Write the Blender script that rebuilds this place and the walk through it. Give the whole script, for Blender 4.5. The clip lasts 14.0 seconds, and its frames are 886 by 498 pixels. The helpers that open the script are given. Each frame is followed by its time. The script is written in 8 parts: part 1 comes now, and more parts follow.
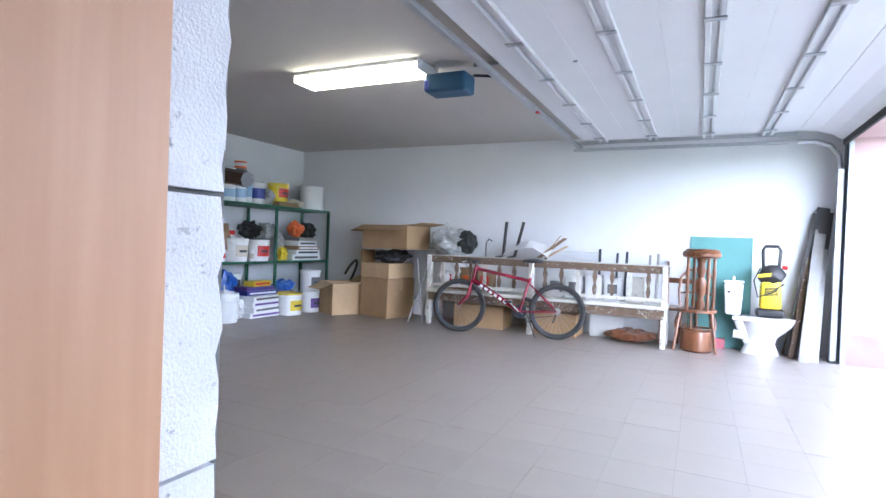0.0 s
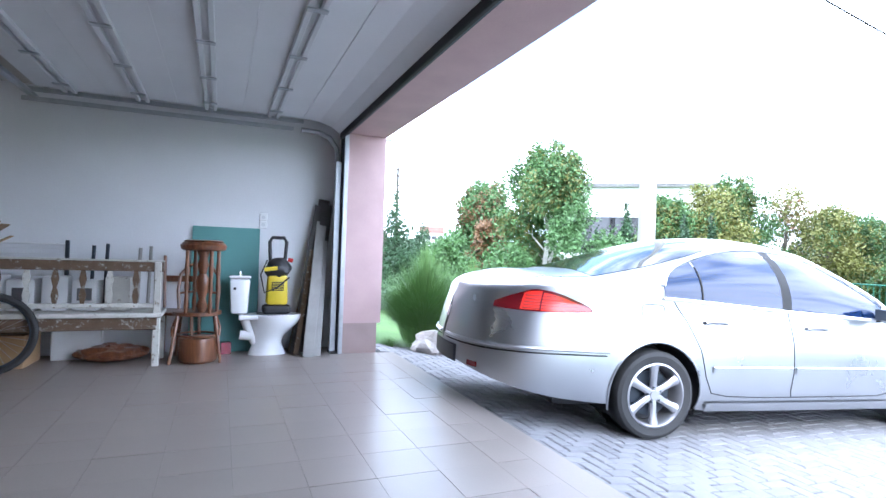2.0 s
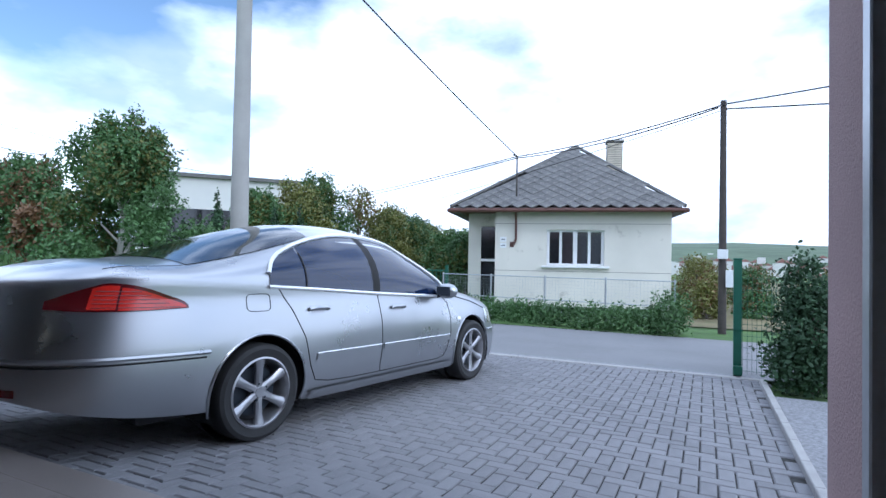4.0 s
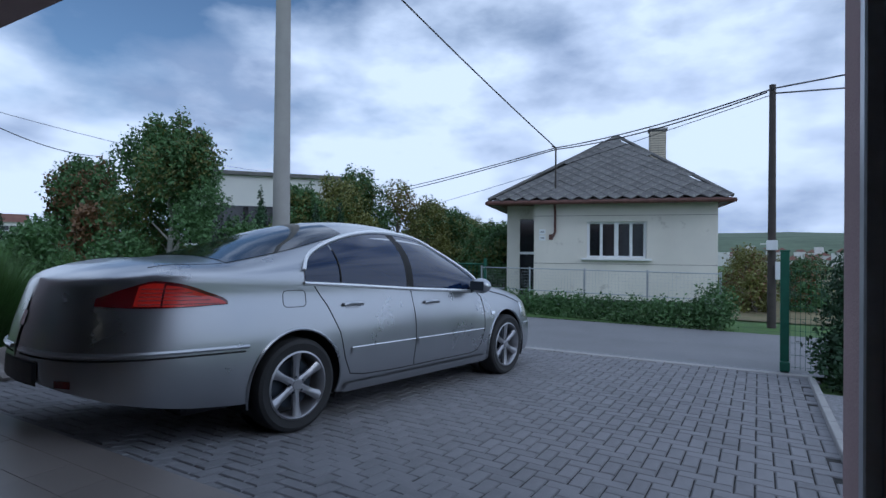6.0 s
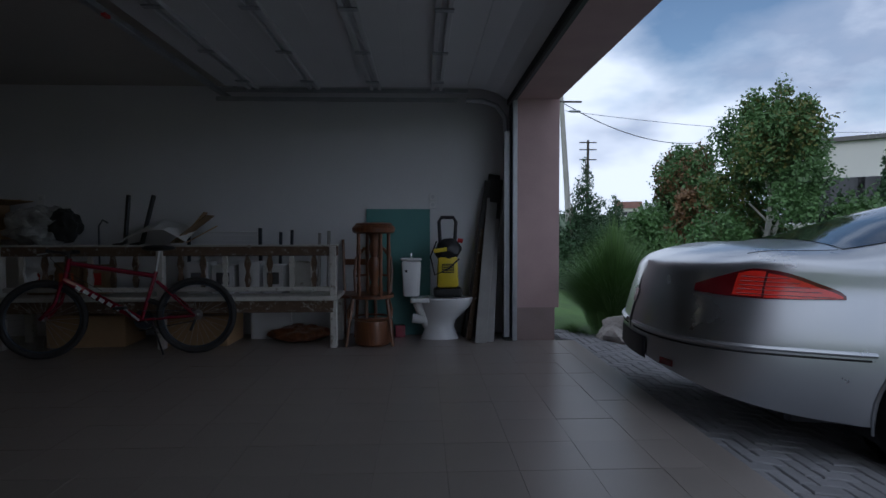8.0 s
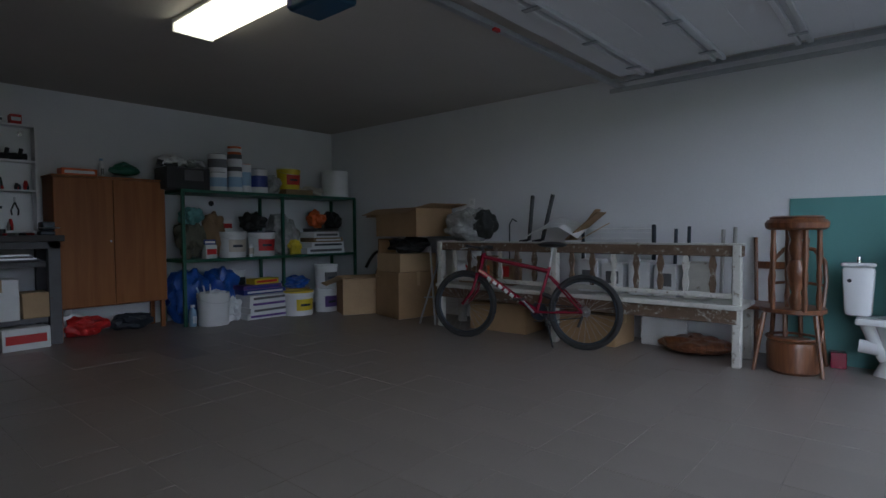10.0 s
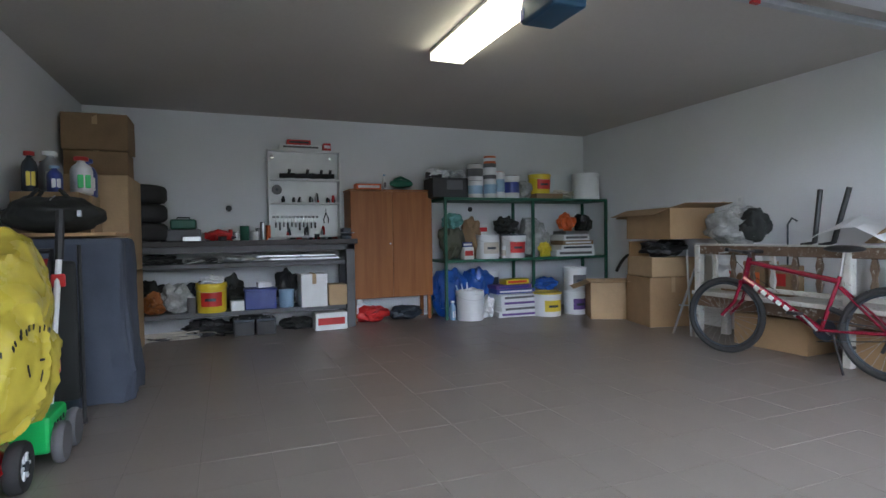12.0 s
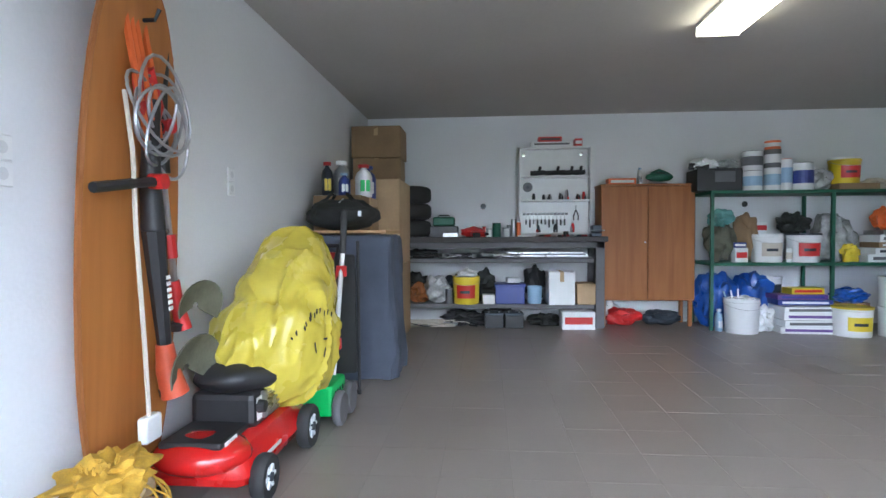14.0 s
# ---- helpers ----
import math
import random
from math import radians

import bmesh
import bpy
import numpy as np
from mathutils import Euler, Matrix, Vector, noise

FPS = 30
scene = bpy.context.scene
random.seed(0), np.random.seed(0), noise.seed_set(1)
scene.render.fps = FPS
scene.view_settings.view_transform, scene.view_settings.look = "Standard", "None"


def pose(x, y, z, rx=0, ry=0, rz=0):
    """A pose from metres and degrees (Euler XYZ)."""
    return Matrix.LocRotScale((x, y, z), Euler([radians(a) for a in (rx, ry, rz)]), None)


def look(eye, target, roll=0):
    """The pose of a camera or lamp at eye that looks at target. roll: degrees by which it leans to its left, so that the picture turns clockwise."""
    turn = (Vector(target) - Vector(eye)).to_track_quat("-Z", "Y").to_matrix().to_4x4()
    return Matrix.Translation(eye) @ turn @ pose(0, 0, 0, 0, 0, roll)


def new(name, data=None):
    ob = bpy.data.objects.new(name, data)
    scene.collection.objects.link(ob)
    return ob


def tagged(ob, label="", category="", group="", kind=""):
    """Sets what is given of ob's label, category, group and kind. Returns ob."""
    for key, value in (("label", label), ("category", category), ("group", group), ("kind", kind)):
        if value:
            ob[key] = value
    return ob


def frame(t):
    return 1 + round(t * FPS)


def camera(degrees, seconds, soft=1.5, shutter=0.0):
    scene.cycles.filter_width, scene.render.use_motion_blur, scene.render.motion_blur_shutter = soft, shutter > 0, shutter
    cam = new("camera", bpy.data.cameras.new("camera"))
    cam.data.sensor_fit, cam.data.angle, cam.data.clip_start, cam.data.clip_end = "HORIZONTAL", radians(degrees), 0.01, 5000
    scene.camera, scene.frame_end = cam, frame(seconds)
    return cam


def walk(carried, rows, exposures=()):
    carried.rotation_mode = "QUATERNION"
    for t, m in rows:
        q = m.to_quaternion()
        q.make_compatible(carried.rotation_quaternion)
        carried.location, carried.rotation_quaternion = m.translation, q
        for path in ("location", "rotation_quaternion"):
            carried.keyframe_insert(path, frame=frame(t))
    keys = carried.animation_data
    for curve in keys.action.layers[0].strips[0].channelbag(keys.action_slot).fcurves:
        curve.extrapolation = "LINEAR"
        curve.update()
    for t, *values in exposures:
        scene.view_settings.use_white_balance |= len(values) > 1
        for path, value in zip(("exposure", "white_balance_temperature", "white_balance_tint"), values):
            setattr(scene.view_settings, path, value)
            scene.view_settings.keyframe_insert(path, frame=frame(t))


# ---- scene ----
cam = camera(78.6, 14.0)
EXPOSURES = [(0, 4.15, 5700, 11), (0.6, 3.85, 5700, 11), (1.5, 3.0, 5600, 10), (2.2, 2.35, 5600, 10), (3.0, 1.2, 5600, 9), (3.7, 0.65, 5450, 9), (5.8, -0.75, 5250, 8), (7.0, -0.75, 5400, 9), (8.0, -0.6, 5800, 9), (8.5, -0.45, 5850, 9), (9.2, 0.15, 5750, 8), (11.3, 2.75, 6050, 7), (12.5, 3.15, 6000, 7), (14, 3.85, 5850, 6)]
PATH = [
    (0, (0.885, 3.127, 1.124), (0.026, 4.932, 1.096), 2.1),
    (0.5, (0.892, 3.453, 1.119), (0.34, 5.375, 1.098), 2.0),
    (1, (0.899, 3.718, 1.139), (0.788, 5.715, 1.122), 1.9),
    (1.5, (0.964, 4.037, 1.155), (1.28, 6.012, 1.141), 2.1),
    (2, (1.047, 4.244, 1.097), (1.806, 6.095, 1.114), 2.0),
    (2.5, (1.104, 4.409, 1.071), (2.396, 5.936, 1.115), 1.6),
    (3, (1.166, 4.515, 1.067), (2.784, 5.689, 1.119), 1.0),
    (3.5, (1.224, 4.611, 1.065), (2.981, 5.565, 1.111), 0.8),
    (3.7, (1.246, 4.618, 1.027), (3.04, 5.501, 1.074), 1.1),
    (5.8, (1.27, 4.574, 1.059), (3.066, 5.454, 1.068), 0.7),
    (6, (1.262, 4.535, 1.052), (2.989, 5.544, 1.063), 0.5),
    (6.5, (1.263, 4.500, 1.066), (2.721, 5.869, 1.05), 0.4),
    (7, (1.284, 4.483, 1.091), (2.292, 6.209, 1.048), 0.5),
    (7.5, (1.314, 4.558, 1.085), (1.872, 6.478, 1.029), 0.4),
    (8, (1.356, 4.737, 1.074), (1.43, 6.734, 1.005), -0.1),
    (8.5, (1.379, 4.884, 1.045), (0.93, 6.832, 0.981), -0.2),
    (9, (1.411, 4.979, 1.015), (0.647, 6.827, 0.962), -0.2),
    (9.2, (1.436, 5.025, 1.028), (0.56, 6.822, 0.969), -0.2),
    (11.3, (1.638, 5.254, 1.081), (-0.114, 6.217, 1.024), -1.0),
    (11.5, (1.658, 5.25, 1.077), (-0.128, 6.148, 1.021), -1.0),
    (12, (1.675, 5.296, 1.07), (-0.182, 6.038, 1.02), -0.9),
    (12.5, (1.666, 5.348, 1.08), (-0.252, 5.914, 1.03), -0.7),
    (13, (1.663, 5.374, 1.08), (-0.306, 5.722, 1.032), -0.6),
    (13.5, (1.649, 5.369, 1.082), (-0.347, 5.489, 1.031), -0.5),
    (14, (1.577, 5.368, 1.099), (-0.416, 5.208, 1.04), -0.3),
]
walk(cam, [(t, look(eye, target, roll)) for t, eye, target, roll in PATH], EXPOSURES)

# ---- light ----
world = bpy.data.worlds.new("sky")
scene.world = world
world.use_nodes = True
wn, wl = world.node_tree.nodes, world.node_tree.links
wn.clear()
SUN_EL, SUN_AZ = radians(32), radians(200)


def sky_nodes():
    out, bg = wn.new("ShaderNodeOutputWorld"), wn.new("ShaderNodeBackground")
    sky = wn.new("ShaderNodeTexSky")
    sky.sky_type, sky.sun_disc, sky.sun_elevation, sky.sun_rotation = "NISHITA", False, SUN_EL, SUN_AZ
    tc, mp = wn.new("ShaderNodeTexCoord"), wn.new("ShaderNodeMapping")
    mp.inputs["Scale"].default_value = (1.0, 1.0, 2.2)
    mp.inputs["Location"].default_value = (0.3, 0.1, 0.0)
    n1 = wn.new("ShaderNodeTexNoise")
    n1.inputs["Scale"].default_value, n1.inputs["Detail"].default_value, n1.inputs["Roughness"].default_value = 1.9, 9, 0.5
    ramp = wn.new("ShaderNodeValToRGB")
    ramp.color_ramp.elements[0].position, ramp.color_ramp.elements[1].position = 0.31, 0.46
    n2 = wn.new("ShaderNodeTexNoise")
    n2.inputs["Scale"].default_value, n2.inputs["Detail"].default_value = 3.1, 8
    r2 = wn.new("ShaderNodeValToRGB")
    e = r2.color_ramp.elements
    e[0].position, e[0].color = 0.35, (4.5, 5.2, 6.7, 1)
    e[1].position, e[1].color = 0.54, (10.8, 11.2, 12.2, 1)
    mix = wn.new("ShaderNodeMix")
    mix.data_type = "RGBA"
    wl.new(tc.outputs["Generated"], mp.inputs["Vector"])
    wl.new(mp.outputs["Vector"], n1.inputs["Vector"])
    wl.new(mp.outputs["Vector"], n2.inputs["Vector"])
    wl.new(n1.outputs["Fac"], ramp.inputs["Fac"])
    wl.new(n2.outputs["Fac"], r2.inputs["Fac"])
    wl.new(ramp.outputs["Color"], mix.inputs["Factor"])
    wl.new(sky.outputs["Color"], mix.inputs["A"])
    wl.new(r2.outputs["Color"], mix.inputs["B"])
    wl.new(mix.outputs["Result"], bg.inputs["Color"])
    bg.inputs["Strength"].default_value = 0.13
    wl.new(bg.outputs["Background"], out.inputs["Surface"])


sky_nodes()
sun = new("sun", bpy.data.lights.new("sun", "SUN"))
sun.data.energy, sun.data.angle, sun.data.color = 0.6, radians(14), (1.0, 0.95, 0.88)
sun.matrix_world = look((0, 0, 0), (-math.sin(SUN_AZ) * math.cos(SUN_EL), -math.cos(SUN_AZ) * math.cos(SUN_EL), -math.sin(SUN_EL)))

# ---- materials ----


def mat(name, col, rough=0.6, metal=0.0, var=0.12, scale=4.0, fine=90.0, bump=0.15, spec=0.5, dark=None, patch=0.0, rand=0.0, coat=0.0, trans=0.0):
    """A surface with broad stains, fine grain and light relief. patch: how much of it is worn towards the colour dark."""
    m = bpy.data.materials.new(name)
    m.use_nodes = True
    n, l = m.node_tree.nodes, m.node_tree.links
    p = n["Principled BSDF"]
    tc = n.new("ShaderNodeTexCoord")
    broad, grain = n.new("ShaderNodeTexNoise"), n.new("ShaderNodeTexNoise")
    broad.inputs["Scale"].default_value, broad.inputs["Detail"].default_value = scale, 5
    grain.inputs["Scale"].default_value, grain.inputs["Detail"].default_value = fine, 4
    l.new(tc.outputs["Object"], broad.inputs["Vector"])
    l.new(tc.outputs["Object"], grain.inputs["Vector"])
    add = n.new("ShaderNodeMath")
    add.operation = "MULTIPLY_ADD"
    add.inputs[1].default_value = 0.45
    l.new(grain.outputs["Fac"], add.inputs[0])
    l.new(broad.outputs["Fac"], add.inputs[2])
    last = add.outputs[0]
    if rand:
        oi, geo, ma, mb = n.new("ShaderNodeObjectInfo"), n.new("ShaderNodeNewGeometry"), n.new("ShaderNodeMath"), n.new("ShaderNodeMath")
        ma.operation, mb.operation = "ADD", "MULTIPLY_ADD"
        l.new(oi.outputs["Random"], ma.inputs[0])
        l.new(geo.outputs["Random Per Island"], ma.inputs[1])
        mb.inputs[1].default_value = rand
        l.new(ma.outputs[0], mb.inputs[0])
        l.new(last, mb.inputs[2])
        last = mb.outputs[0]
    ramp = n.new("ShaderNodeMapRange")
    ramp.inputs["From Min"].default_value, ramp.inputs["From Max"].default_value = 0.45, 1.0 + rand
    ramp.inputs["To Min"].default_value, ramp.inputs["To Max"].default_value = 1 - var, 1 + var
    l.new(last, ramp.inputs["Value"])
    mul = n.new("ShaderNodeVectorMath")
    mul.operation = "SCALE"
    mul.inputs[0].default_value = col[:3]
    l.new(ramp.outputs["Result"], mul.inputs["Scale"])
    colour = mul.outputs["Vector"]
    if dark:
        wear, wr, mx = n.new("ShaderNodeTexNoise"), n.new("ShaderNodeValToRGB"), n.new("ShaderNodeMix")
        wear.inputs["Scale"].default_value, wear.inputs["Detail"].default_value, wear.inputs["Roughness"].default_value = scale * 2.3, 8, 0.7
        wr.color_ramp.elements[0].position, wr.color_ramp.elements[1].position = 0.62 - patch * 0.3, 0.72 - patch * 0.3
        mx.data_type = "RGBA"
        l.new(tc.outputs["Object"], wear.inputs["Vector"])
        l.new(wear.outputs["Fac"], wr.inputs["Fac"])
        l.new(wr.outputs["Color"], mx.inputs["Factor"])
        l.new(colour, mx.inputs["A"])
        mx.inputs["B"].default_value = (*dark[:3], 1)
        colour = mx.outputs["Result"]
    l.new(colour, p.inputs["Base Color"])
    rr = n.new("ShaderNodeMapRange")
    rr.inputs["To Min"].default_value, rr.inputs["To Max"].default_value = max(0.02, rough - 0.1), min(1, rough + 0.1)
    l.new(broad.outputs["Fac"], rr.inputs["Value"])
    l.new(rr.outputs["Result"], p.inputs["Roughness"])
    p.inputs["Metallic"].default_value, p.inputs["Specular IOR Level"].default_value = metal, spec
    p.inputs["Coat Weight"].default_value = coat
    p.inputs["Coat Roughness"].default_value = 0.05
    if trans:
        p.inputs["Transmission Weight"].default_value = trans
    if bump:
        b = n.new("ShaderNodeBump")
        b.inputs["Strength"].default_value, b.inputs["Distance"].default_value = bump, 0.004
        l.new(grain.outputs["Fac"], b.inputs["Height"])
        l.new(b.outputs["Normal"], p.inputs["Normal"])
    return m


def wood(name, a, b, rough=0.45, scale=2.0, axis=2, coat=0.0):
    """Wood with grain running along one axis."""
    m = bpy.data.materials.new(name)
    m.use_nodes = True
    n, l = m.node_tree.nodes, m.node_tree.links
    p, tc, mp = n["Principled BSDF"], n.new("ShaderNodeTexCoord"), n.new("ShaderNodeMapping")
    s = [14.0 * scale] * 3
    s[axis] = 1.1 * scale
    mp.inputs["Scale"].default_value = s
    t1, r1, b1 = n.new("ShaderNodeTexNoise"), n.new("ShaderNodeValToRGB"), n.new("ShaderNodeBump")
    t1.inputs["Scale"].default_value, t1.inputs["Detail"].default_value, t1.inputs["Distortion"].default_value = 1.0, 7, 0.6
    r1.color_ramp.elements[0].position, r1.color_ramp.elements[0].color = 0.3, (*a, 1)
    r1.color_ramp.elements[1].position, r1.color_ramp.elements[1].color = 0.72, (*b, 1)
    l.new(tc.outputs["Object"], mp.inputs["Vector"])
    l.new(mp.outputs["Vector"], t1.inputs["Vector"])
    l.new(t1.outputs["Fac"], r1.inputs["Fac"])
    l.new(r1.outputs["Color"], p.inputs["Base Color"])
    b1.inputs["Strength"].default_value, b1.inputs["Distance"].default_value = 0.12, 0.003
    l.new(t1.outputs["Fac"], b1.inputs["Height"])
    l.new(b1.outputs["Normal"], p.inputs["Normal"])
    p.inputs["Roughness"].default_value, p.inputs["Coat Weight"].default_value = rough, coat
    return m


def glow(name, col, strength):
    m = bpy.data.materials.new(name)
    m.use_nodes = True
    p = m.node_tree.nodes["Principled BSDF"]
    p.inputs["Base Color"].default_value = (*col, 1)
    p.inputs["Emission Color"].default_value = (*col, 1)
    p.inputs["Emission Strength"].default_value = strength
    return m


M = dict(
    plaster=mat("white_plaster", (0.72, 0.73, 0.755), 0.85, var=0.05, scale=1.2, fine=60, bump=0.25),
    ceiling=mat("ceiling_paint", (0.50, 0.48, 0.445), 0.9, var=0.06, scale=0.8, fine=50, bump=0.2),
    pink=mat("pink_render", (0.50, 0.36, 0.35), 0.95, var=0.10, scale=3, fine=140, bump=0.9),
    plinth=mat("plinth_render", (0.34, 0.26, 0.25), 0.95, var=0.15, scale=3, fine=120, bump=0.9),
    block=mat("aerated_block", (0.62, 0.62, 0.64), 0.95, var=0.12, scale=7, fine=150, bump=0.8, dark=(0.07, 0.07, 0.08), patch=0.10),
    mortar=mat("mortar", (0.12, 0.12, 0.12), 0.95, var=0.2, bump=0.6),
    tile=mat("floor_tile", (0.225, 0.196, 0.177), 0.33, var=0.14, scale=1.6, fine=110, bump=0.08, rand=0.12),
    grout=mat("grout", (0.20, 0.177, 0.16), 0.85, var=0.25, scale=0.9, fine=60, bump=0.3, dark=(0.36, 0.33, 0.30), patch=0.05),
    paver=mat("concrete_paver", (0.205, 0.203, 0.212), 0.85, var=0.22, scale=9, fine=260, bump=0.6, rand=0.45),
    joint=mat("paver_joint", (0.035, 0.034, 0.032), 0.95, var=0.3, scale=5, fine=120, bump=0.5),
    kerb=mat("kerb_concrete", (0.36, 0.35, 0.34), 0.9, var=0.15, scale=5, fine=120, bump=0.5),
    asphalt=mat("old_asphalt", (0.21, 0.21, 0.215), 0.9, var=0.12, scale=1.2, fine=200, bump=0.5, dark=(0.2, 0.19, 0.18), patch=0.1),
    gravel=mat("gravel", (0.24, 0.24, 0.25), 0.9, var=0.4, scale=30, fine=90, bump=1.0),
    lawn=mat("lawn", (0.07, 0.14, 0.03), 0.95, var=0.35, scale=2.0, fine=60, bump=0.6, dark=(0.14, 0.13, 0.05), patch=0.06),
    drygrass=mat("dry_grass", (0.17, 0.145, 0.07), 0.95, var=0.35, scale=0.8, fine=30, bump=0.5, dark=(0.10, 0.13, 0.04), patch=0.2),
    stone=mat("stone", (0.40, 0.37, 0.34), 0.9, var=0.25, scale=8, fine=70, bump=0.7),
    panel=mat("door_panel_white", (0.66, 0.67, 0.69), 0.5, var=0.04, scale=2, fine=60, bump=0.1),
    galv=mat("galvanised_steel", (0.44, 0.46, 0.49), 0.42, 0.75, var=0.15, scale=9, fine=60, bump=0.05),
    rib=mat("rib_aluminium", (0.62, 0.63, 0.65), 0.4, 0.3, var=0.06, scale=6, bump=0.05),
    dkmetal=mat("dark_metal", (0.04, 0.05, 0.065), 0.45, 0.4, var=0.2, bump=0.05),
    black=mat("black_plastic", (0.018, 0.018, 0.02), 0.5, var=0.2, scale=8, bump=0.1),
    rubber=mat("rubber", (0.025, 0.025, 0.026), 0.75, var=0.25, scale=12, fine=120, bump=0.2),
    chrome=mat("chrome", (0.75, 0.76, 0.78), 0.15, 1.0, var=0.03, bump=0),
    steel=mat("steel", (0.5, 0.5, 0.51), 0.3, 1.0, var=0.1, bump=0.03),
    white=mat("white_plastic", (0.74, 0.75, 0.76), 0.4, var=0.05, scale=6, bump=0.05),
    ceramic=mat("white_ceramic", (0.78, 0.79, 0.80), 0.15, var=0.03, scale=4, bump=0, coat=0.6),
    carton=mat("cardboard", (0.36, 0.235, 0.125), 0.85, var=0.12, scale=5, fine=70, bump=0.15),
    carton2=mat("light_cardboard", (0.47, 0.33, 0.19), 0.85, var=0.12, scale=5, fine=70, bump=0.15),
    carton3=mat("dark_cardboard", (0.25, 0.165, 0.09), 0.85, var=0.15, scale=5, fine=70, bump=0.15),
    green=mat("green_paint", (0.015, 0.10, 0.06), 0.45, 0.1, var=0.2, scale=8, bump=0.08),
    teal=mat("teal_board", (0.11, 0.28, 0.27), 0.6, var=0.08, scale=2, bump=0.08),
    red=mat("red_plastic", (0.5, 0.02, 0.02), 0.4, var=0.12, scale=7, bump=0.05),
    orange=mat("orange_plastic", (0.65, 0.13, 0.03), 0.45, var=0.12, scale=7, bump=0.05),
    yellow=mat("yellow_plastic", (0.68, 0.52, 0.03), 0.42, var=0.1, scale=6, bump=0.05),
    blue=mat("blue_plastic", (0.03, 0.05, 0.24), 0.4, var=0.15, scale=6, bump=0.05),
    ltblue=mat("pale_blue_plastic", (0.30, 0.45, 0.62), 0.45, var=0.1, bump=0.05),
    tarp=mat("blue_plastic_bag", (0.02, 0.09, 0.38), 0.3, var=0.25, scale=9, fine=40, bump=0.7),
    purple=mat("purple_print", (0.12, 0.06, 0.25), 0.5, var=0.15, bump=0.05),
    openerblue=mat("dull_blue_plastic", (0.025, 0.085, 0.16), 0.45, var=0.15, scale=6, bump=0.05),
    dust=mat("pale_joint_dust", (0.30, 0.275, 0.25), 0.95, var=0.3, scale=9, bump=0.2),
    film=mat("clear_plastic_film", (0.36, 0.37, 0.37), 0.25, var=0.35, scale=9, fine=40, bump=0.6, spec=0.6),
    grey=mat("grey_paint", (0.11, 0.11, 0.118), 0.6, 0.0, var=0.15, scale=6, bump=0.15, dark=(0.09, 0.08, 0.075), patch=0.05),
    cloth=mat("grey_blue_cover", (0.062, 0.074, 0.105), 0.8, var=0.18, scale=6, fine=150, bump=0.4),
    canvas=mat("black_canvas", (0.022, 0.024, 0.023), 0.8, var=0.25, scale=9, fine=180, bump=0.4),
    headred=mat("orange_red_plastic", (0.52, 0.085, 0.04), 0.42, var=0.12, scale=8, bump=0.1),
    bagyellow=mat("yellow_sack", (0.55, 0.45, 0.06), 0.27, var=0.10, scale=5, fine=30, bump=0.25, spec=0.6),
    mesh=mat("net_sack", (0.55, 0.33, 0.04), 0.7, var=0.3, scale=30, fine=200, bump=0.8),
    potato=mat("potato_skin", (0.38, 0.27, 0.15), 0.8, var=0.25, scale=15, fine=90, bump=0.4),
    oldpaint=mat("flaking_white_paint", (0.55, 0.54, 0.50), 0.75, var=0.15, scale=7, fine=80, bump=0.4, dark=(0.20, 0.16, 0.12), patch=0.16),
    oldwood=mat("bare_old_wood", (0.13, 0.085, 0.055), 0.8, var=0.3, scale=9, fine=90, bump=0.5, dark=(0.42, 0.40, 0.36), patch=0.22),
    graywood=mat("weathered_plank", (0.30, 0.29, 0.28), 0.85, var=0.2, scale=5, fine=90, bump=0.4),
    darkplank=mat("dark_plank", (0.06, 0.055, 0.055), 0.7, var=0.25, scale=5, fine=80, bump=0.3),
    brown=wood("brown_veneer", (0.25, 0.092, 0.03), (0.33, 0.130, 0.044), 0.42, 1.1),
    doorwood=wood("orange_veneer", (0.44, 0.225, 0.115), (0.53, 0.295, 0.165), 0.5, 1.2),
    orangewood=wood("orange_board", (0.36, 0.13, 0.03), (0.46, 0.18, 0.045), 0.45, 1.2),
    chairwood=wood("chair_wood", (0.10, 0.035, 0.015), (0.22, 0.085, 0.035), 0.35, 2.5, coat=0.3),
    pine=wood("pine_board", (0.40, 0.24, 0.11), (0.50, 0.32, 0.16), 0.6, 1.6),
    bikered=mat("red_bike_enamel", (0.24, 0.006, 0.03), 0.25, 0.2, var=0.08, bump=0, coat=0.6),
    mowerred=mat("red_enamel", (0.52, 0.012, 0.012), 0.25, var=0.08, scale=5, bump=0, coat=0.5),
    ltgreen=mat("bright_green_plastic", (0.02, 0.46, 0.10), 0.45, var=0.1, bump=0.05),
    moss=mat("dirty_green_guard", (0.10, 0.10, 0.07), 0.75, var=0.3, scale=12, bump=0.3),
    carpaint=mat("silver_car_paint", (0.46, 0.473, 0.495), 0.30, 0.95, var=0.03, scale=3, fine=400, bump=0.0, coat=0.5),
    # blue base colour carries the sky that the car's side windows reflect
    sky_glass=mat("sky_coloured_glass", (0.006, 0.017, 0.055), 0.02, 0.0, var=0.0, bump=0, spec=0.6, coat=0.2),
    backlight=mat("dark_rear_glass", (0.008, 0.010, 0.016), 0.05, 0.0, var=0.0, bump=0, spec=0.8, coat=0.5),
    seam=mat("panel_gap", (0.012, 0.012, 0.013), 0.7, var=0.1, bump=0),
    tail=mat("tail_lamp_red", (0.85, 0.03, 0.018), 0.15, var=0.15, scale=6, bump=0, coat=0.8),
    brighttrim=mat("polished_trim", (0.86, 0.87, 0.88), 0.34, 0.75, var=0.02, bump=0),
    taild=mat("tail_lamp_dark_red", (0.12, 0.004, 0.008), 0.12, var=0.15, scale=6, bump=0, coat=0.8),
